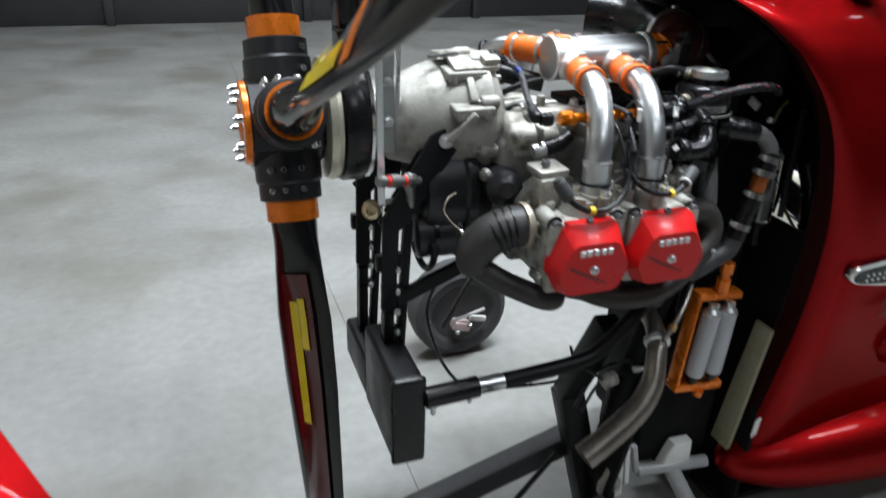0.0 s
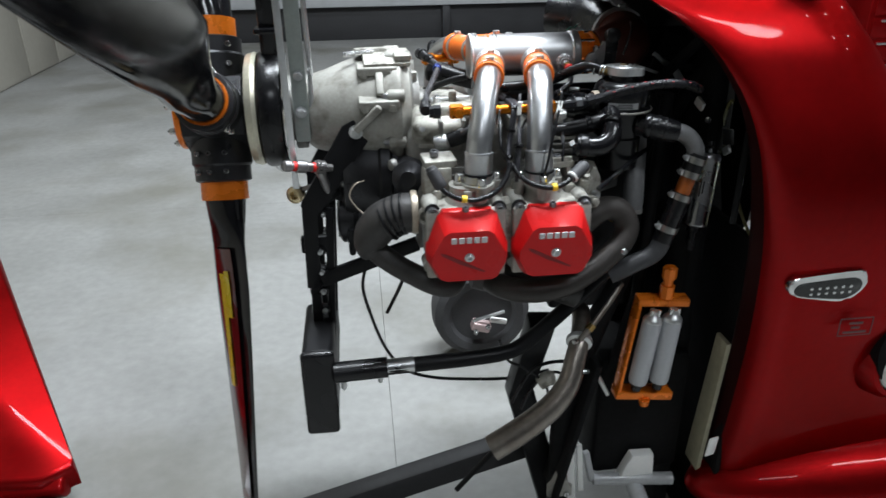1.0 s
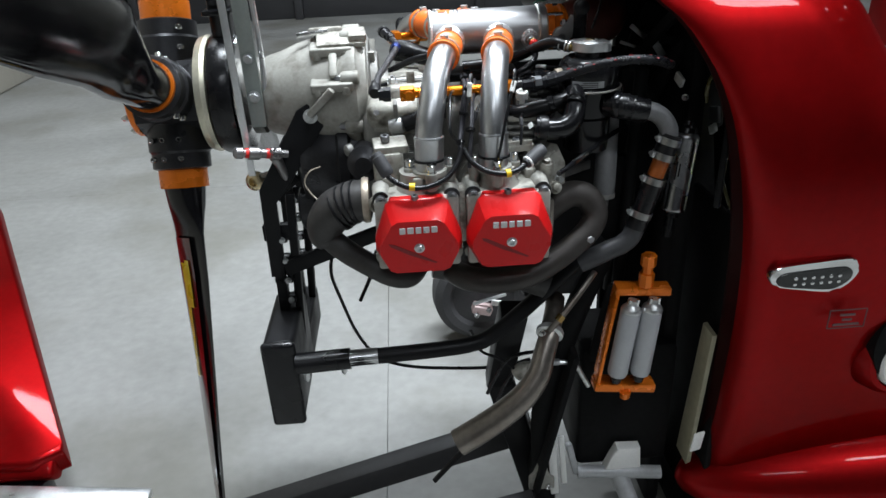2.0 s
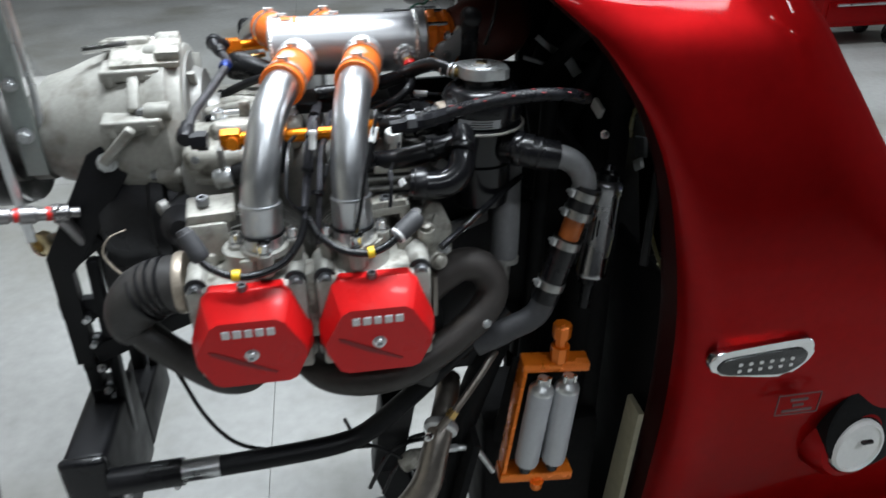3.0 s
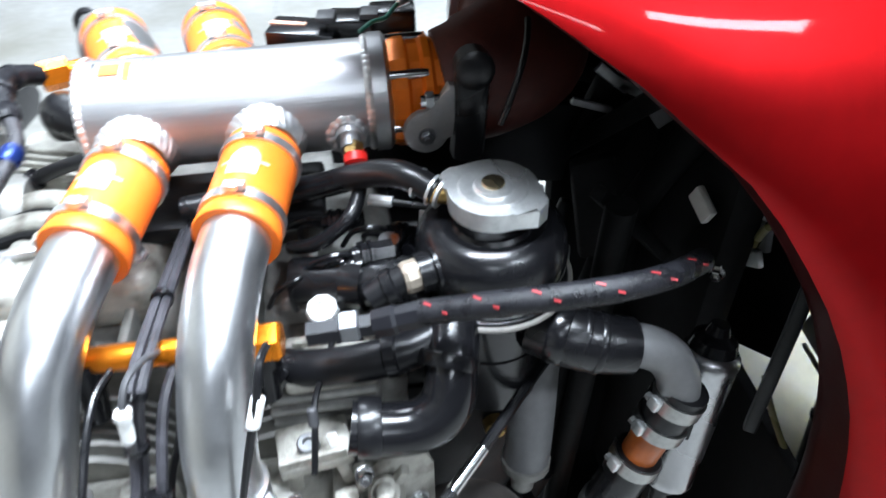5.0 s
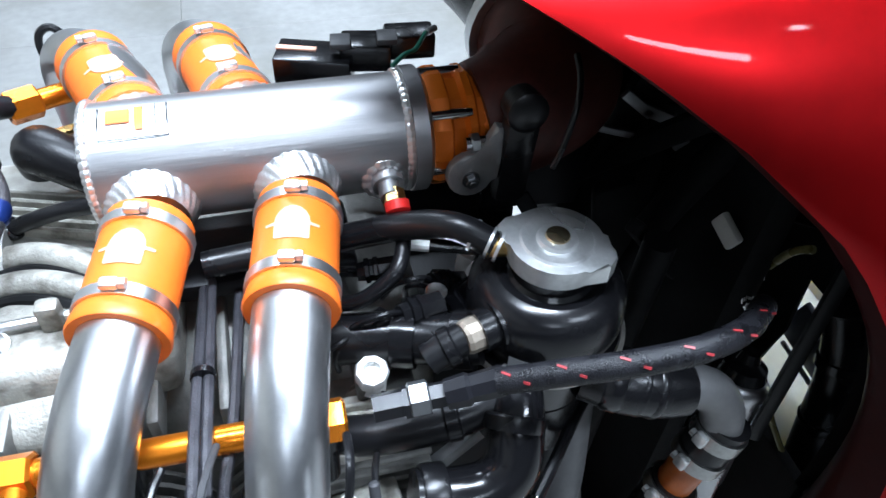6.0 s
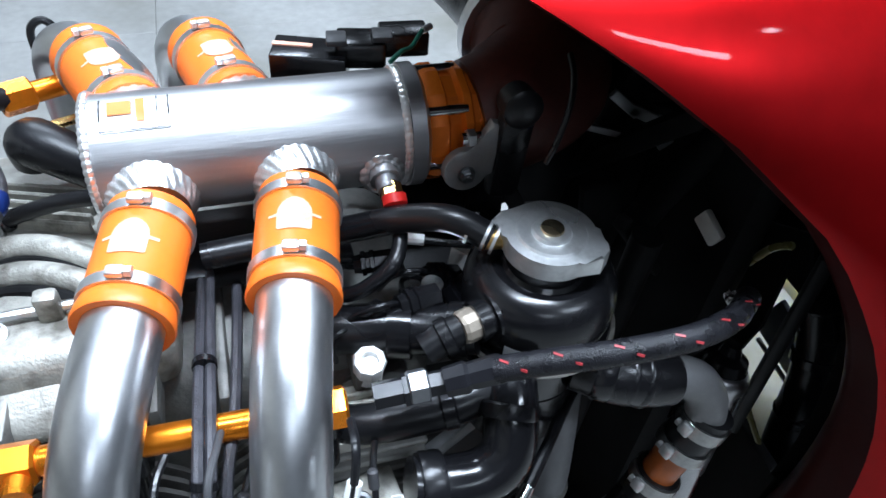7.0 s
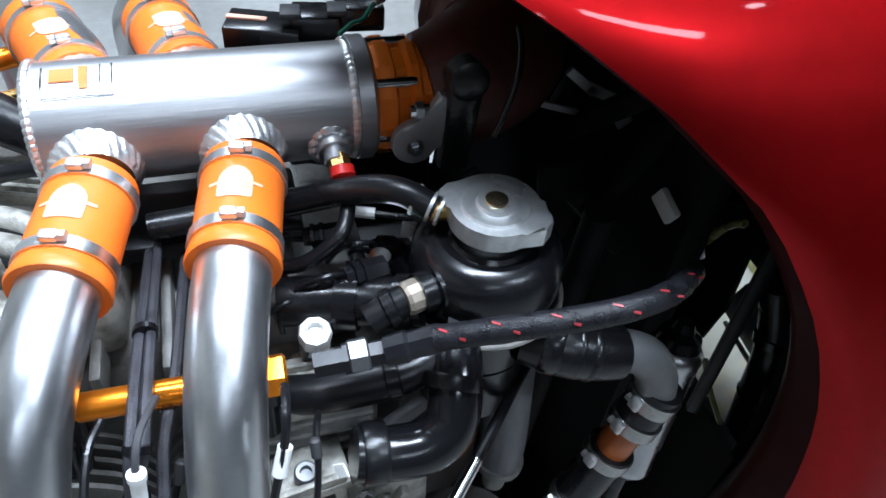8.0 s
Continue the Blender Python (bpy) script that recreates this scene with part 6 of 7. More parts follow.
    part("bay_strut", bar((0.286, 0.284, 0.862), (0.338, 0.284, 0.770), 0.008, 0.012, 0.002), FRAME_BLACK, fr)
    part("bay_strut", bar((0.334, 0.280, 0.830), (0.296, 0.280, 0.700), 0.007, 0.010, 0.002), FRAME_BLACK, fr)
    part("bay_strut", bar((0.288, 0.286, 0.775), (0.340, 0.286, 0.735), 0.008, 0.016, 0.002), FRAME_BLACK, fr)
    part("bay_fill", box((0.274, 0.290, 0.765), (0.028, 0.008, 0.20), 0.003, (0, -2, 0)), FRAME_BLACK, fr)
    part("bay_bracket", box((0.399, 0.205, 0.876), (0.006, 0.022, 0.015), 0.002, (25, 0, 10)), WHITE, fr, "white painted bracket")
    part("bay_bracket", box((0.478, 0.246, 0.806), (0.006, 0.026, 0.026), 0.002, (-15, 0, 5)), GREY_PIPE, fr, "grey steel bracket")
    part("bay_bracket", box((0.474, 0.238, 0.786), (0.006, 0.020, 0.014), 0.002, (-35, 0, 5)), WHITE, fr, "white painted bracket")
    part("bay_knob", lathe((0.520, 0.110, 0.600), (-0.6, -0.6, 0.5), [(0, 0.013), (0.006, 0.014), (0.010, 0.011), (0.011, 0.0)], 20), BEIGE_RING, fr, "dull beige knob")
    part("bay_button", lathe((0.512, 0.126, 0.590), (-0.6, -0.6, 0.5), [(0, 0.004), (0.004, 0.004), (0.005, 0.0)], 12), RED_MARK, fr, "small red button")
    part("bay_plug", box((0.470, 0.096, 0.569), (0.010, 0.008, 0.016), 0.002, (0, 10, 20)), PINK, fr, "pale pink plug")
    part("bay_rod", tube([(0.468, 0.100, 0.800), (0.468, 0.080, 0.772)], 0.0022, 8), CHROME, fr)
    part("bay_bolt", hexbolt((0.392, 0.158, 0.862), (-0.6, -0.8, 0), 0.004, 0.006), CHROME, fr)
    part("bay_strut", bar((0.466, 0.165, 0.872), (0.456, 0.150, 0.690), 0.010, 0.009, 0.002), FRAME_BLACK, fr, "black diagonal strut")
    part("bay_bracket", box((0.532, 0.112, 0.632), (0.045, 0.030, 0.018), 0.004, (0, 14, 18)), GREY_LIGHT, fr, "grey steel bracket")
    # black accessory drive behind the tank
    block = part("accessory_box", box((0.225, 0.240, 0.690), (0.12, 0.12, 0.31), 0.008), FRAME_BLACK, fr, "black accessory housing")
    # The upright sheet is an added filler over a bright gap.
    part("back_plate", box((0.213, 0.304, 0.862), (0.10, 0.008, 0.066), 0.003), FRAME_BLACK, block, "black sheet added to darken the gap behind the tank")
    part("recess", box((0.203, 0.1795, 0.745), (0.022, 0.004, 0.028), 0.001), INNER_BLACK, block)
    part("rim", box((0.236, 0.1775, 0.832), (0.09, 0.008, 0.012), 0.003), RUBBER_GREY, block)
    part("plug", lathe((0.262, 0.178, 0.705), (0, -1, 0), [(0, 0.010), (0.008, 0.009), (0.012, 0.005)], 14), BRASS, block)
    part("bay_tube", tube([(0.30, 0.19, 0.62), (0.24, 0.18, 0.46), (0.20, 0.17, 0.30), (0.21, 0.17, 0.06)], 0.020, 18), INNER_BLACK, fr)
    part("bay_fill", box((0.215, 0.17, 0.30), (0.012, 0.09, 0.30), 0.004, (0, 12, 0)), INNER_BLACK, fr)
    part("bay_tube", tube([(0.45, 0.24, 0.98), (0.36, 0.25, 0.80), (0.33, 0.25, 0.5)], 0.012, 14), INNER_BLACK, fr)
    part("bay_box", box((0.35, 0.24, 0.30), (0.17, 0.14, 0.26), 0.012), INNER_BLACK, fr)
    # keel beams that run back under the propeller
    part("keel_beam", bar((0.20, 0.27, 0.192), (-0.62, 0.27, -0.055), 0.045, 0.05, 0.006), KEEL, fr, "long dark keel beam")
    part("lower_rail", bar((0.18, 0.12, 0.142), (-0.30, 0.12, 0.022), 0.032, 0.036, 0.004), KEEL, fr, "dark lower frame rail")
    part("pillar_head", bar((0.128, 0.228, 0.335), (0.145, 0.150, 0.535), 0.045, 0.04, 0.006, up=(0, 1, 0)), FRAME_BLACK, fr)
    part("front_pillar", bar((0.130, 0.23, 0.345), (0.222, 0.22, 0.0), 0.05, 0.05, 0.006, up=(0, 1, 0)), FRAME_BLACK, fr, "black slanting pillar")


frame_members()


# ---------------------------------------------------------------- undercarriage and tail
def wheel():
    w = thing("main_wheel", (0.17, 0.92, 0.0), "grey rubber main wheel standing on the concrete floor", "wheel")
    c = Vector((0.17, 0.90, 0.138))
    ax = Vector((0.05, -1, 0.0))
    part("tyre", lathe(c, ax, [(-0.035, 0.085), (-0.045, 0.095), (-0.048, 0.115), (-0.035, 0.134), (0, 0.138), (0.035, 0.134), (0.048, 0.115), (0.045, 0.095), (0.035, 0.085)], 48), TYRE, w, "grey-black tyre")
    part("rim", lathe(c, ax, [(-0.034, 0.086), (-0.01, 0.078), (0.012, 0.07), (0.014, 0.03), (0.03, 0.028), (0.034, 0.0)], 40), GREY_LIGHT, w, "grey metal rim")
    part("brake_caliper", box(c + Vector((-0.005, -0.05, -0.030)), (0.055, 0.03, 0.028), 0.006, (10, 18, 5)), PINK, w, "dusty pinkish brake block")
    part("bracket", box(c + Vector((0.045, -0.05, -0.018)), (0.05, 0.012, 0.016), 0.004, (0, 15, 5)), WHITE, w, "white painted bracket")
    part("brake_arm", bar(c + Vector((-0.03, -0.06, -0.008)), c + Vector((0.06, -0.06, 0.016)), 0.008, 0.008, 0.002), STEEL, w)
    part("bleed_screw", hexbolt(c + Vector((0.012, -0.07, -0.024)), (0, -1, 0.2), 0.006, 0.010), CHROME, w)
    part("bleed_screw", hexbolt(c + Vector((-0.022, -0.07, -0.038)), (0, -1, 0.2), 0.006, 0.010), CHROME, w)


wheel()


def tailplane():
    fin = thing("tailplane", (-1.0, MID, 0.03), "glossy red tailplane carried low on the keel", "tailplane")
    outline = [(-0.742, 0.0), (-0.752, 0.02), (-1.28, 0.985), (-1.75, 0.985), (-1.72, 0.0), (-0.80, -0.03)]
    bm = prism(outline, Matrix.Translation((-0.004, 0.352, 0.104)) @ pose(0, 0, 0, 10.5, 0, 0), 0.055, 0.014, 3)
    part("skin", bm, RED_PAINT, fin, "glossy red skin")
    part("edge_fairing", box((-1.245, 0.342, 0.116), (0.96, 0.052, 0.05), 0.012, (42, 0, 0), segs=3), RED_PAINT, fin, "red rolled lower edge")
    for x in (-0.80, -0.98):
        part("rivet", lathe((x, 0.325, 0.147), (0, -0.7, 0.7), [(0, 0.005), (0.002, 0.004), (0.003, 0.0)], 10), CHROME, fin)
    part("black_foot", box((-1.0, 0.325, 0.062), (0.42, 0.06, 0.07), 0.008), PLASTIC, fin)
    part("keel_tip", bar((-0.57, 0.27, 0.075), (-0.95, 0.27, 0.125), 0.045, 0.02, 0.004), STEEL, fin, "bright flat metal strip")


tailplane()


def jack():
    j = thing("support_stand", (0.33, 0.15, 0.0), "pale steel tube stand with a cross bar under the engine bay", "stand")
    part("cross_bar", tube([(0.265, 0.157, 0.17), (0.415, 0.142, 0.168)], 0.012, 18), GREY_LIGHT, j, "pale grey cross bar")
    part("post", tube([(0.34, 0.155, 0.165), (0.40, 0.02, 0.0)], 0.016, 18), GREY_LIGHT, j, "pale grey tube post")
    part("white_block", prism([(-0.034, 0), (0.034, 0), (0.030, 0.05), (-0.012, 0.052), (-0.022, 0.03)], Matrix.Translation((0.345, 0.165, 0.175)) @ pose(0, 0, 0, 90, 0, 0), 0.02, 0.003), WHITE, j, "white plastic block")
    part("bracket", bar((0.262, 0.157, 0.168), (0.245, 0.155, 0.24), 0.012, 0.012, 0.003), GREY_LIGHT, j)
    part("hanger", bar((0.212, 0.150, 0.270), (0.222, 0.148, 0.130), 0.014, 0.006, 0.001, up=(0, 1, 0)), WHITE, j, "pale flat hanger")
    part("hanger", bar((0.232, 0.158, 0.255), (0.240, 0.152, 0.150), 0.010, 0.006, 0.001, up=(0, 1, 0)), WHITE, j, "pale flat hanger")
    part("foot", lathe((0.40, 0.02, 0.0), (0, 0, 1), [(0, 0.04), (0.006, 0.04), (0.008, 0.02), (0.02, 0.018)], 24), GREY_LIGHT, j)


jack()


# ---------------------------------------------------------------- wires
line("plug_lead", "black sheathed sensor lead with a yellow tag", "cable", [(-0.040, 0.034, 0.834), (-0.032, 0.024, 0.820), (-0.012, 0.018, 0.809), (0.012, 0.018, 0.806), (0.038, 0.024, 0.813), (0.054, 0.034, 0.828), (0.062, 0.044, 0.846)], 0.0037, RUBBER, 12,
     [((-0.048, 0.040, 0.848), (0.5, -0.4, -0.9), [(0, 0.0045), (0.001, 0.0068), (0.005, 0.0074), (0.006, 0.0086), (0.024, 0.0092), (0.030, 0.0088), (0.033, 0.0070), (0.034, 0.0)], RUBBER_GREY, 24, "grey rubber connector boot"),
      ((-0.008, 0.0178, 0.8085), (1, 0, -0.1), [(0, 0.0052), (0.007, 0.0052)], YELLOW, 12, "yellow tape tag")], group="sensor leads")
line("plug_lead", "black sheathed sensor lead with a yellow tag", "cable", [(0.064, 0.048, 0.845), (0.074, 0.036, 0.830), (0.092, 0.026, 0.820), (0.115, 0.0225, 0.816), (0.134, 0.026, 0.820), (0.148, 0.034, 0.828)], 0.0037, RUBBER, 12,
     [((0.142, 0.030, 0.8245), (0.8, 0.5, 0.45), [(0, 0.0045), (0.001, 0.0068), (0.005, 0.0074), (0.006, 0.0086), (0.024, 0.0092), (0.030, 0.0088), (0.033, 0.0070), (0.034, 0.0)], RUBBER_GREY, 24, "grey rubber connector boot"),
      ((0.1445, 0.0316, 0.8259), (0.8, 0.5, 0.45), [(0, 0.0078), (0.001, 0.0086), (0.003, 0.0086), (0.004, 0.0078)], WHITE, 20, "white ring"), ((0.116, 0.0225, 0.8162), (1, 0.1, 0.1), [(0, 0.0054), (0.006, 0.0054)], YELLOW, 12, "yellow tape tag")], group="sensor leads")


line("bay_hose", "thick black rubber hose inside the bay", "hose", [(0.548, 0.205, 0.760), (0.552, 0.190, 0.728), (0.550, 0.176, 0.695), (0.550, 0.168, 0.650), (0.542, 0.152, 0.603), (0.54, 0.14, 0.55)], 0.018, RUBBER, 16, [((0.5515, 0.186, 0.718), (-0.05, -0.35, -1), [(0, 0.0182), (0.001, 0.0195), (0.009, 0.0195), (0.010, 0.0182)], PLASTIC, 20, "black band clip"), ((0.550, 0.169, 0.655), (-0.05, -0.2, -1), [(0, 0.0182), (0.001, 0.0192), (0.003, 0.0192), (0.004, 0.0182)], PLASTIC, 20, "black rubber rib")])
line("drain_hose", "thin clear olive drain hose in the bay", "hose", [(0.472, 0.175, 0.720), (0.480, 0.160, 0.690), (0.490, 0.133, 0.657), (0.500, 0.112, 0.617), (0.505, 0.11, 0.57)], 0.0026, OLIVE, 10)
line("brake_cable", "thin black cable looping under the engine", "cable", [(0.100, 0.150, 0.370), (0.111, 0.150, 0.395), (0.130, 0.150, 0.431), (0.155, 0.150, 0.446), (0.190, 0.150, 0.448), (0.215, 0.16, 0.43)], 0.0032, RUBBER, 8)
line("brake_cable", "thin black cable looping under the engine", "cable", [(0.118, 0.155, 0.350), (0.132, 0.155, 0.385), (0.150, 0.155, 0.412), (0.175, 0.155, 0.424), (0.20, 0.16, 0.41)], 0.0028, RUBBER, 8)
line("brake_cable", "thin black cable looping under the engine", "cable", [(0.075, 0.15, 0.50), (0.09, 0.15, 0.46), (0.12, 0.15, 0.44), (0.16, 0.15, 0.40), (0.17, 0.16, 0.33)], 0.0026, RUBBER, 8)
line("drop_rod", "thin black rod hanging from the keel", "rod", [(0.075, 0.15, 0.272), (0.058, 0.15, 0.252), (0.001, 0.15, 0.182)], 0.0050, FRAME_BLACK, 8)
line("wrapped_joint", "pale taped pipe joint behind the tailpipe", "pipe", [(0.148, 0.150, 0.405), (0.160, 0.150, 0.414), (0.174, 0.150, 0.416)], [0.012, 0.0135, 0.012], CAST_PALE, 14)
line("pedal_link", "bright bent steel link beside the pump bracket", "rod", [(0.222, 0.150, 0.424), (0.240, 0.150, 0.421), (0.251, 0.150, 0.414), (0.262, 0.150, 0.394), (0.274, 0.150, 0.370)], 0.0042, CAP_ZINC, 10, [((0.222, 0.150, 0.424), (-1, 0, 0.1), [(0, 0.006), (0.012, 0.006)], STEEL, 6, "steel nut")])


def pivot_bracket():
    b = thing("pivot_bracket", (0.195, 0.15, 0.16), "cast alloy pivot bracket with two bright bolts", "bracket")
    part("plate", prism([(-0.024, -0.012), (0.022, -0.012), (0.022, 0.012), (0.010, 0.020), (0.006, 0.048), (-0.006, 0.048), (-0.016, 0.022), (-0.024, 0.012)], Matrix.Translation((0.197, 0.150, 0.163)) @ pose(0, 0, 0, 90, 0, 0), 0.012, 0.003), CAST, b)
    for dx in (-0.012, 0.010):
        part("bolt", capscrew((0.197 + dx, 0.138, 0.160), (0, -1, 0), 0.0055, 0.006), CHROME, b)


pivot_bracket()


def wiring_loom(points, strands, r, ties):
    """A bundle of thin twisted leads held by cable ties."""
    ob = thing("wiring_loom", points[0], "pair of black sheathed leads tied between the pipes", "cable", "wiring looms")
    path = spline(points, 5)
    for k in range(strands):
        run = []
        for i, c in enumerate(path):
            t = (path[min(i + 1, len(path) - 1)] - path[max(i - 1, 0)]).normalized()
            s = t.cross(Vector((1, 0, 0))).normalized()
            u = s.cross(t)
            a = 2 * math.pi * k / strands + 0.06 * i
            wob = 1.0 + 0.04 * math.sin(0.3 * i + 2.1 * k)
            run.append(c + (s * math.cos(a) + u * math.sin(a)) * r * wob)
        part("strand", tube(run, r, 8, 2), LOOM, ob)
    for i in ties:
        t = (path[i + 1] - path[i - 1]).normalized()
        part("cable_tie", lathe(path[i], t, [(0, r * 2.05), (0, r * 2.25), (0.0035, r * 2.25), (0.0035, r * 2.05)], 16), PLASTIC, ob, "black cable tie")


wiring_loom([(0.060, 0.044, 0.836), (0.062, 0.058, 0.852), (0.066, 0.070, 0.872), (0.070, 0.074, 0.896), (0.074, 0.082, 0.912), (0.076, 0.12, 0.912), (0.078, 0.17, 0.905), (0.08, 0.21, 0.90)], 2, 0.0026, (4, 12, 19, 27))
line("loom_plug", "small white crimp connector on a wire loop", "connector", [(0.074, 0.058, 0.900), (0.0755, 0.060, 0.922), (0.078, 0.070, 0.932), (0.081, 0.084, 0.928), (0.082, 0.10, 0.915)], 0.0016, RUBBER_GREY, 8, [((0.0745, 0.0575, 0.908), (0.1, 0.2, 1), [(0, 0.0018), (0.001, 0.0030), (0.013, 0.0030), (0.014, 0.0038), (0.017, 0.0038), (0.018, 0.0015)], WHITE, 12, "white crimp")])
wiring_loom([(0.071, 0.040, 0.820), (0.073, 0.046, 0.848), (0.076, 0.062, 0.875), (0.079, 0.088, 0.896), (0.085, 0.12, 0.90), (0.09, 0.17, 0.90), (0.092, 0.21, 0.89)], 1, 0.0028, (8, 18))
line("drain_hose", "thin clear olive drain hose in the bay", "hose", [(0.440, 0.197, 0.842), (0.436, 0.190, 0.856), (0.434, 0.184, 0.868), (0.432, 0.176, 0.880), (0.432, 0.168, 0.888)], 0.0028, OLIVE, 10)
line("temperature_lead", "thin black lead tied to the pipe", "cable", [(0.060, 0.05, 0.85), (0.048, 0.04, 0.87), (0.05, 0.06, 0.893), (0.053, 0.085, 0.905), (0.058, 0.10, 0.906)], 0.0019, RUBBER, 8)
line("temperature_lead", "thin black lead tied to the pipe", "cable", [(0.104, 0.034, 0.824), (0.110, 0.033, 0.846), (0.118, 0.041, 0.880), (0.125, 0.050, 0.905), (0.131, 0.058, 0.924), (0.134, 0.068, 0.936), (0.135, 0.085, 0.928)], 0.0019, RUBBER, 8, [((0.1275, 0.0535, 0.912), (0.35, 0.5, 1), [(0, 0.0020), (0.001, 0.0032), (0.014, 0.0032), (0.015, 0.0020)], WHITE, 12, "white crimp sleeve")])
line("throttle_cable", "black sheathed cable with a bright middle", "cable", [(0.188, 0.044, 0.803), (0.215, 0.07, 0.808), (0.245, 0.10, 0.814), (0.275, 0.132, 0.819), (0.296, 0.152, 0.822)], 0.0036, PLASTIC, 10, [((0.214, 0.069, 0.8078), (0.03, 0.03, 0.006), [(0, 0.0040), (0.03, 0.0040)], CHROME, 12, "bright metal sleeve")])
line("ground_cable", "thin black cable hanging below the brace", "cable", [(-0.140, 0.215, 0.625), (-0.148, 0.235, 0.575), (-0.140, 0.25, 0.520), (-0.118, 0.245, 0.450), (-0.086, 0.241, 0.400), (-0.04, 0.242, 0.375), (0.03, 0.243, 0.362), (0.127, 0.243, 0.356), (0.19, 0.24, 0.37)], 0.0030, RUBBER, 8)
line("ground_cable", "thin black cable hanging below the brace", "cable", [(-0.07, 0.24, 0.61), (-0.082, 0.26, 0.56), (-0.108, 0.27, 0.50)], 0.0035, RUBBER, 8)
line("wire_lead", "thin bare wire lead with a bright connector", "cable", [(-0.135, 0.165, 0.79), (-0.150, 0.155, 0.787), (-0.158, 0.150, 0.772), (-0.150, 0.145, 0.757), (-0.138, 0.14, 0.745), (-0.128, 0.13, 0.735)], 0.0011, BEIGE_RING, 8, [((-0.136, 0.139, 0.743), (0.6, -0.5, -0.6), [(0, 0.0022), (0.002, 0.0034), (0.012, 0.0034), (0.014, 0.002)], CHROME, 10, "bright connector")])
line("heater_stub", "short black hose stub at the tank's side nut", "hose", [(0.182, 0.134, 0.899), (0.19, 0.1355, 0.903), (0.205, 0.137, 0.909)], 0.0085, RUBBER, 16, [((0.190, 0.1355, 0.903), (1, 0.1, 0.4), [(0, 0.0088), (0.001, 0.0104), (0.006, 0.0104), (0.007, 0.0088)], PLASTIC, 20, "black spring clip")])


def sensor_plug(at, axis, size, label):
    """A ribbed black plug with its lock tab, wire seal and two short leads."""
    at, axis = Vector(at), Vector(axis).normalized()
    plug = thing("sensor_plug", at, label, "connector", "sensor plugs")
    part("shell", lathe(at, axis, [(0, size * 0.7), (0.001, size), (0.012, size), (0.0125, size * 1.15), (0.0145, size * 1.15), (0.015, size), (0.017, size), (0.0175, size * 1.15), (0.0195, size * 1.15), (0.020, size * 0.9), (0.024, size * 0.8), (0.024, 0.0)], 8), PLASTIC, plug, "ribbed black shell", 20)
    side = axis.cross(Vector((0, 1, 0))).normalized()
    part("lock_tab", bar(at + side * size + axis * 0.002, at + side * size + axis * 0.011, size * 0.8, 0.0018, 0.0005, up=side), RUBBER_GREY, plug)
    for s in (-1, 1):
        o = at + axis * 0.022 + side * s * size * 0.35
        part("lead", tube([o, o + axis * 0.012 + Vector((0, 0, 0.002)), o + axis * 0.022 + Vector((0.004 * s, 0.004, -0.006)), o + axis * 0.026 + Vector((0.008 * s, 0.008, -0.020))], 0.0016, 8), RUBBER, plug)


sensor_plug((0.215, 0.188, 0.889), (-0.6, -0.2, 0.35), 0.0075, "ribbed black sensor plug behind the tank")
sensor_plug((0.197, 0.165, 0.902), (-0.9, -0.2, 0.1), 0.0080, "ribbed black sensor plug by the hose nut")
sensor_plug((0.182, 0.196, 0.903), (-0.8, 0.1, -0.1), 0.0065, "small ribbed black plug below the hose")
sensor_plug((0.168, 0.176, 0.886), (-0.6, -0.5, 0.2), 0.0070, "ribbed black sensor plug on the case")
sensor_plug((0.132, 0.118, 0.872), (-0.5, -0.5, -0.3), 0.0060, "small ribbed black plug under the rail")
line("heater_hose", "black rubber hose on the engine's top", "hose", [(0.12, 0.128, 0.862), (0.155, 0.117, 0.868), (0.195, 0.113, 0.877), (0.225, 0.12, 0.885)], 0.0105, RUBBER, 16, [((0.186, 0.1135, 0.8755), (1, -0.1, 0.2), [(0, 0.0107), (0.001, 0.0120), (0.007, 0.0120), (0.008, 0.0107)], PLASTIC, 20, "black spring clip")])


def connector_block():
    c = thing("sensor_block", (0.18, 0.32, 0.94), "black plastic sensor block with a pink stripe", "sensor")
    part("case", box((0.157, 0.322, 0.957), (0.046, 0.026, 0.017), 0.0015, (0, 0, -18)), PLASTIC, c)
    part("stripe", box((0.147, 0.326, 0.9660), (0.024, 0.004, 0.001), 0, (0, 0, -18)), PALE_PRINT, c, "pink stripe")
    for dx in (0.172, 0.200):
        part("lug", box((dx, 0.316, 0.9730), (0.012, 0.014, 0.004), 0.001, (0, 0, -8)), RUBBER_GREY, c)
    part("plug", box((0.188, 0.320, 0.963), (0.03, 0.022, 0.017), 0.002, (0, 0, -10)), PLASTIC, c)
    part("plug", box((0.215, 0.322, 0.966), (0.03, 0.019, 0.016), 0.002, (0, 0, -4)), PLASTIC, c)


connector_block()
line("green_lead", "thin green wire beside the throttle flange", "cable", [(0.192, 0.262, 0.9865), (0.200, 0.268, 0.989), (0.208, 0.276, 0.987), (0.216, 0.286, 0.990), (0.224, 0.300, 0.985)], 0.0013, GREEN_WIRE, 8, [((0.217, 0.287, 0.990), (1, 0.9, -0.1), [(0, 0.0020), (0.008, 0.0020)], CAP_ZINC, 10, "bright crimp")])
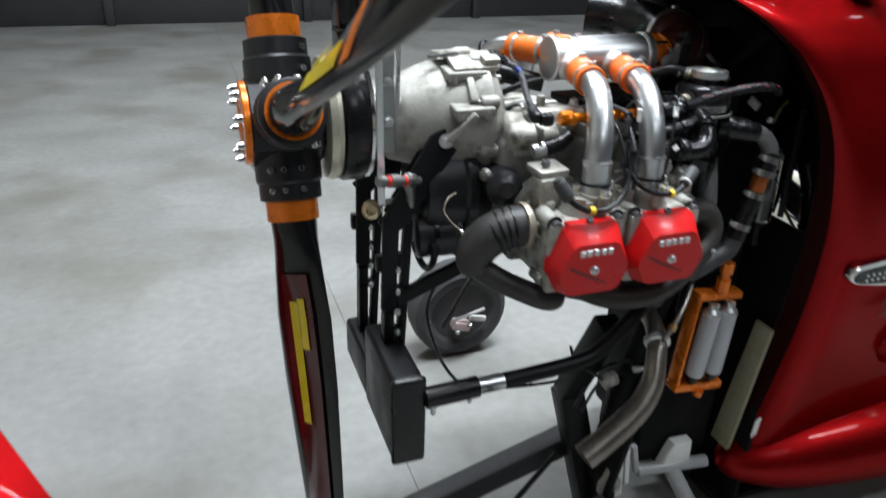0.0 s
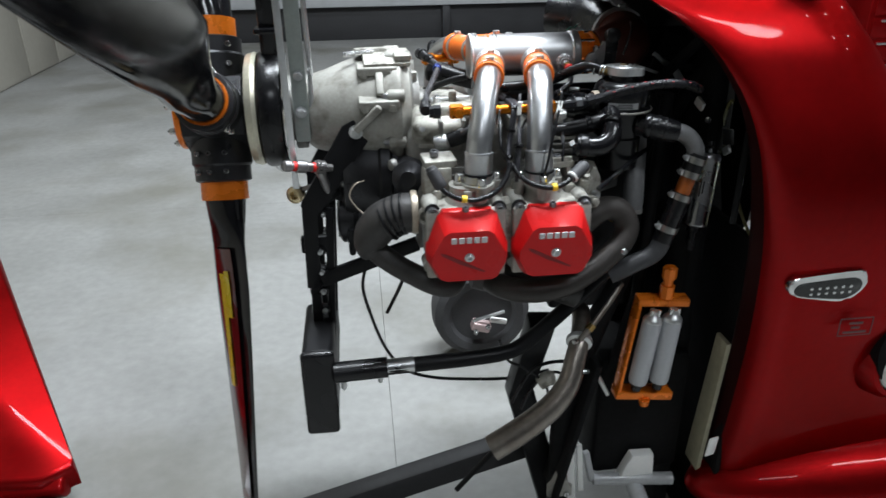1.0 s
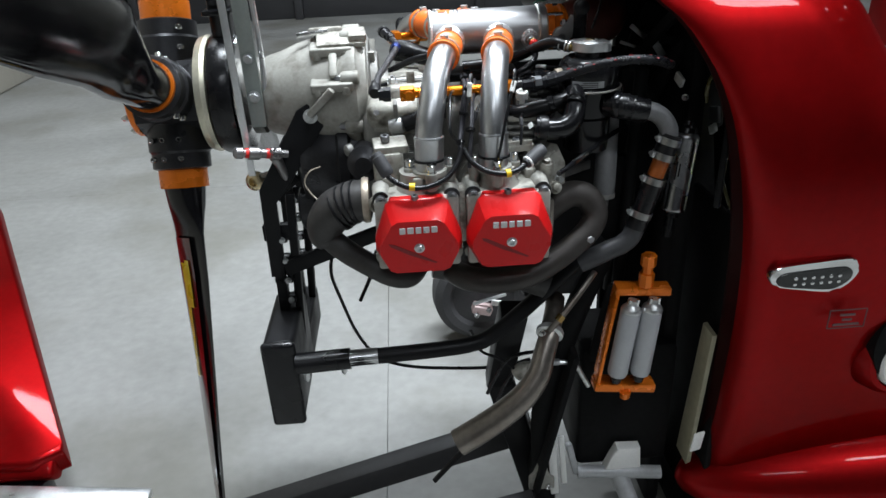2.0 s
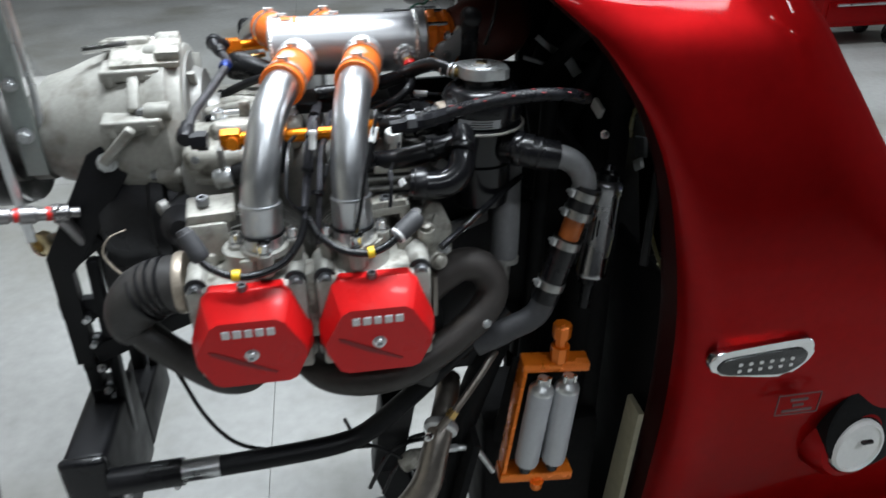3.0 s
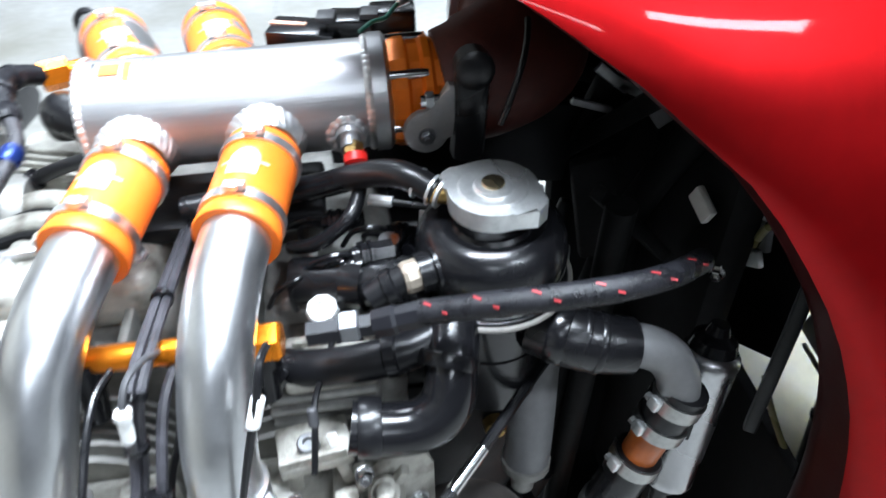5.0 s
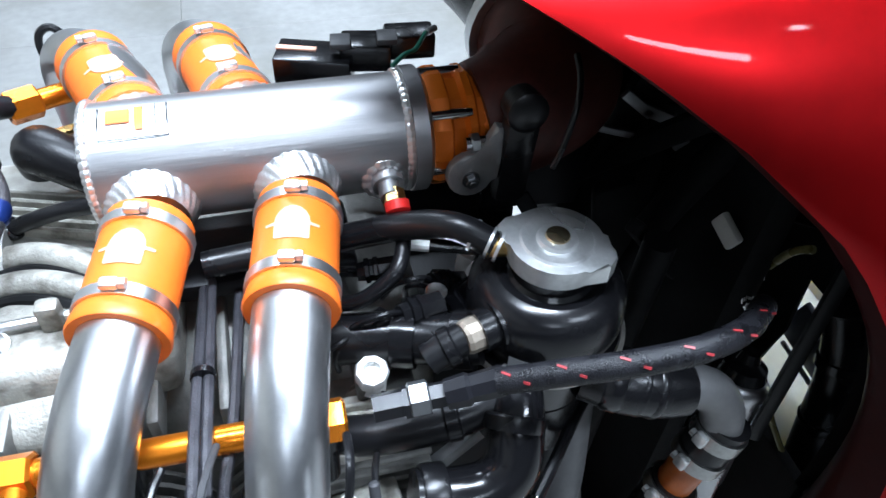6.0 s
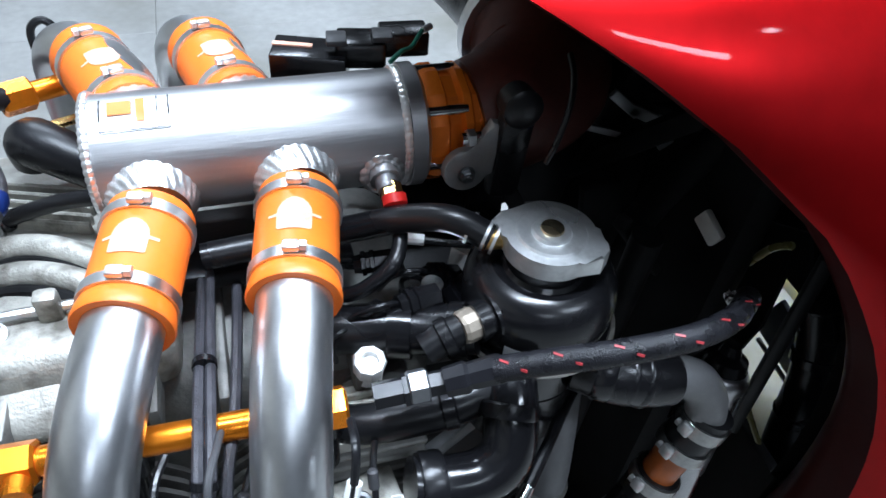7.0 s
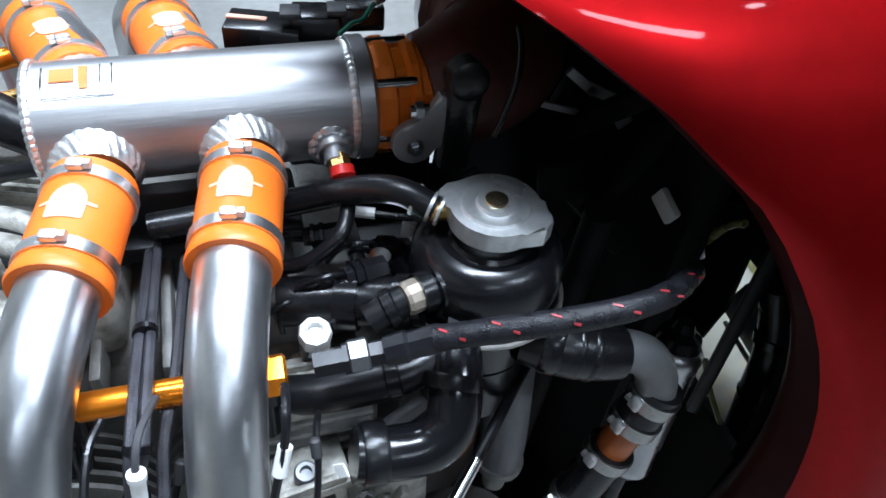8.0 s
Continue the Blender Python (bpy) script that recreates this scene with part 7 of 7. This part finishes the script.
line("sensor_stub", "small black hexagon sensor on the engine's top", "sensor", [(0.192, 0.172, 0.878), (0.194, 0.170, 0.900)], 0.007, GLOSS_FITTING, 12, [((0.193, 0.171, 0.886), (0.1, 0, 1), [(0, 0.0105), (0.008, 0.0105), (0.009, 0.009)], GLOSS_FITTING, 6, "gloss black hexagon"), ((0.1945, 0.1695, 0.900), (0.1, 0, 1), [(0, 0.006), (0.008, 0.006), (0.008, 0.003)], CHROME, 12, "bright tip")], group="sensor stubs")
line("sensor_stub", "small black hexagon sensor on the engine's top", "sensor", [(0.205, 0.178, 0.885), (0.218, 0.172, 0.903)], 0.006, GLOSS_FITTING, 12, [((0.209, 0.176, 0.890), (0.6, -0.3, 0.8), [(0, 0.010), (0.008, 0.010), (0.009, 0.008)], GLOSS_FITTING, 6, "gloss black hexagon")], group="sensor stubs")
line("sensor_lead", "thin black lead between the hoses", "cable", [(0.16, 0.135, 0.878), (0.155, 0.12, 0.868), (0.148, 0.10, 0.866), (0.146, 0.085, 0.855), (0.143, 0.075, 0.835)], 0.0018, RUBBER, 8, [((0.146, 0.088, 0.857), (0, 0.5, 0.9), [(0, 0.0018), (0.001, 0.0028), (0.010, 0.0028), (0.011, 0.0018)], RUBBER_GREY, 12, "grey crimp sleeve")])
line("sensor_lead", "thin black lead between the hoses", "cable", [(0.100, 0.16, 0.885), (0.108, 0.13, 0.888), (0.092, 0.10, 0.885), (0.078, 0.075, 0.86), (0.072, 0.06, 0.835)], 0.0020, RUBBER, 8, [((0.083, 0.083, 0.870), (0.3, 0.5, 0.9), [(0, 0.0020), (0.001, 0.0028), (0.011, 0.0028), (0.012, 0.002)], RUBBER_GREY, 12, "grey crimp sleeve")])
line("breather_hose", "thick black rubber breather hose end", "hose", [(-0.012, 0.322, 0.905), (-0.010, 0.320, 0.918), (0.0, 0.312, 0.919), (0.02, 0.300, 0.914), (0.05, 0.285, 0.908)], [0.013, 0.0155, 0.015, 0.014, 0.014], RUBBER, 20, [((-0.011, 0.3215, 0.918), (-0.1, 0.1, 1), [(0, 0.013), (0.006, 0.012), (0.008, 0.006)], RUBBER, 16, "black moulded end"), ((-0.004, 0.322, 0.926), (1, 0.4, 0), [(0, 0.003), (0.028, 0.003)], BRASS, 8, "thin brass pipe")])
line("sensor_lead", "twisted black lead looping above the far pipes", "cable", [(-0.002, 0.400, 0.915), (-0.010, 0.400, 0.932), (-0.010, 0.402, 0.948), (-0.002, 0.404, 0.953), (0.006, 0.404, 0.945)], 0.0026, RUBBER, 8, [((-0.001, 0.400, 0.912), (-0.3, 0.1, 0.8), [(0, 0.006), (0.014, 0.006)], PLASTIC, 12, "black plug")])
line("white_tipped_lead", "short black lead with a white tip", "cable", [(0.228, 0.193, 0.906), (0.212, 0.199, 0.906), (0.197, 0.205, 0.906)], 0.0022, RUBBER, 8, [((0.200, 0.204, 0.906), (-1, 0.35, 0), [(0, 0.0034), (0.014, 0.0034), (0.015, 0.002)], WHITE, 10, "white tip")])
line("coolant_crossover", "black rubber crossover hose with moulded joints", "hose", [(0.140, 0.165, 0.888), (0.165, 0.160, 0.890), (0.19, 0.150, 0.893), (0.212, 0.140, 0.90)], 0.0135, RUBBER, 20, [((0.17, 0.158, 0.8905), (1, -0.4, 0.1), [(0, 0.016), (0.012, 0.016)], PLASTIC, 20, "black clip"), ((0.200, 0.146, 0.895), (1, -0.5, 0.3), [(0, 0.0155), (0.010, 0.0155)], PLASTIC, 20, "black clip")])
line("white_cap_fitting", "white moulded cap on the engine's top", "fitting", [(0.155, 0.146, 0.868), (0.156, 0.148, 0.882)], 0.008, WHITE, 14, [((0.155, 0.144, 0.879), (0, -0.3, 1), [(0, 0.0085), (0.009, 0.0090), (0.011, 0.0080), (0.011, 0.0050), (0.007, 0.0045), (0.007, 0.0)], WHITE, 9, "off-white notched cap")])
line("white_block_fitting", "small white plastic connector block", "fitting", [(0.221, 0.200, 0.880), (0.223, 0.200, 0.898)], 0.006, WHITE, 12, [((0.222, 0.200, 0.886), (0.1, 0, 1), [(0, 0.008), (0.014, 0.008)], WHITE, 4, "white square plug")])


def back_bench():
    b = thing("low_platform", (0.7, 7.6, 0.0), "long grey low platform with a dark open underside", "platform")
    part("deck", box((0.7, 7.9, 0.40), (6.8, 2.4, 0.14), 0.01), GREY_LIGHT, b, "grey deck edge")
    # A solid dark box takes the place of the shade under the deck.
    part("underside_shade", box((0.7, 7.4, 0.16), (6.7, 1.2, 0.32), 0.01), DARK, b, "dark box put in for the shade underneath")
    for x in (-2.6, -1.0, 0.8, 2.6):
        part("leg", box((x, 6.76, 0.165), (0.08, 0.08, 0.33), 0.006), DARK, b)


back_bench()


def tool_trolley():
    t = thing("tool_trolley", (3.3, 3.6, 0.0), "dark red tool trolley on black castors by the wall", "trolley")
    part("cabinet", box((3.3, 3.6, 0.42), (0.62, 0.42, 0.58), 0.012), RED_PAINT, t, "dark red steel cabinet")
    for i in range(4):
        d = part("drawer", box((3.3, 3.386, 0.22 + 0.135 * i), (0.56, 0.012, 0.12), 0.004), RED_PAINT, t)
        part("pull", box((3.3, 3.376, 0.262 + 0.135 * i), (0.46, 0.014, 0.014), 0.003), STEEL, d)
    part("top_tray", box((3.3, 3.6, 0.725), (0.64, 0.44, 0.03), 0.008), PLASTIC, t, "black top tray")
    for sx in (-0.24, 0.24):
        for sy in (-0.14, 0.14):
            part("castor", lathe((3.3 + sx - 0.02, 3.6 + sy, 0.062), (1, 0, 0), [(0, 0.04), (0.004, 0.06), (0.036, 0.06), (0.04, 0.04)], 20), RUBBER, t)
            part("fork", box((3.3 + sx, 3.6 + sy, 0.11), (0.05, 0.05, 0.05), 0.006), STEEL, t)


tool_trolley()
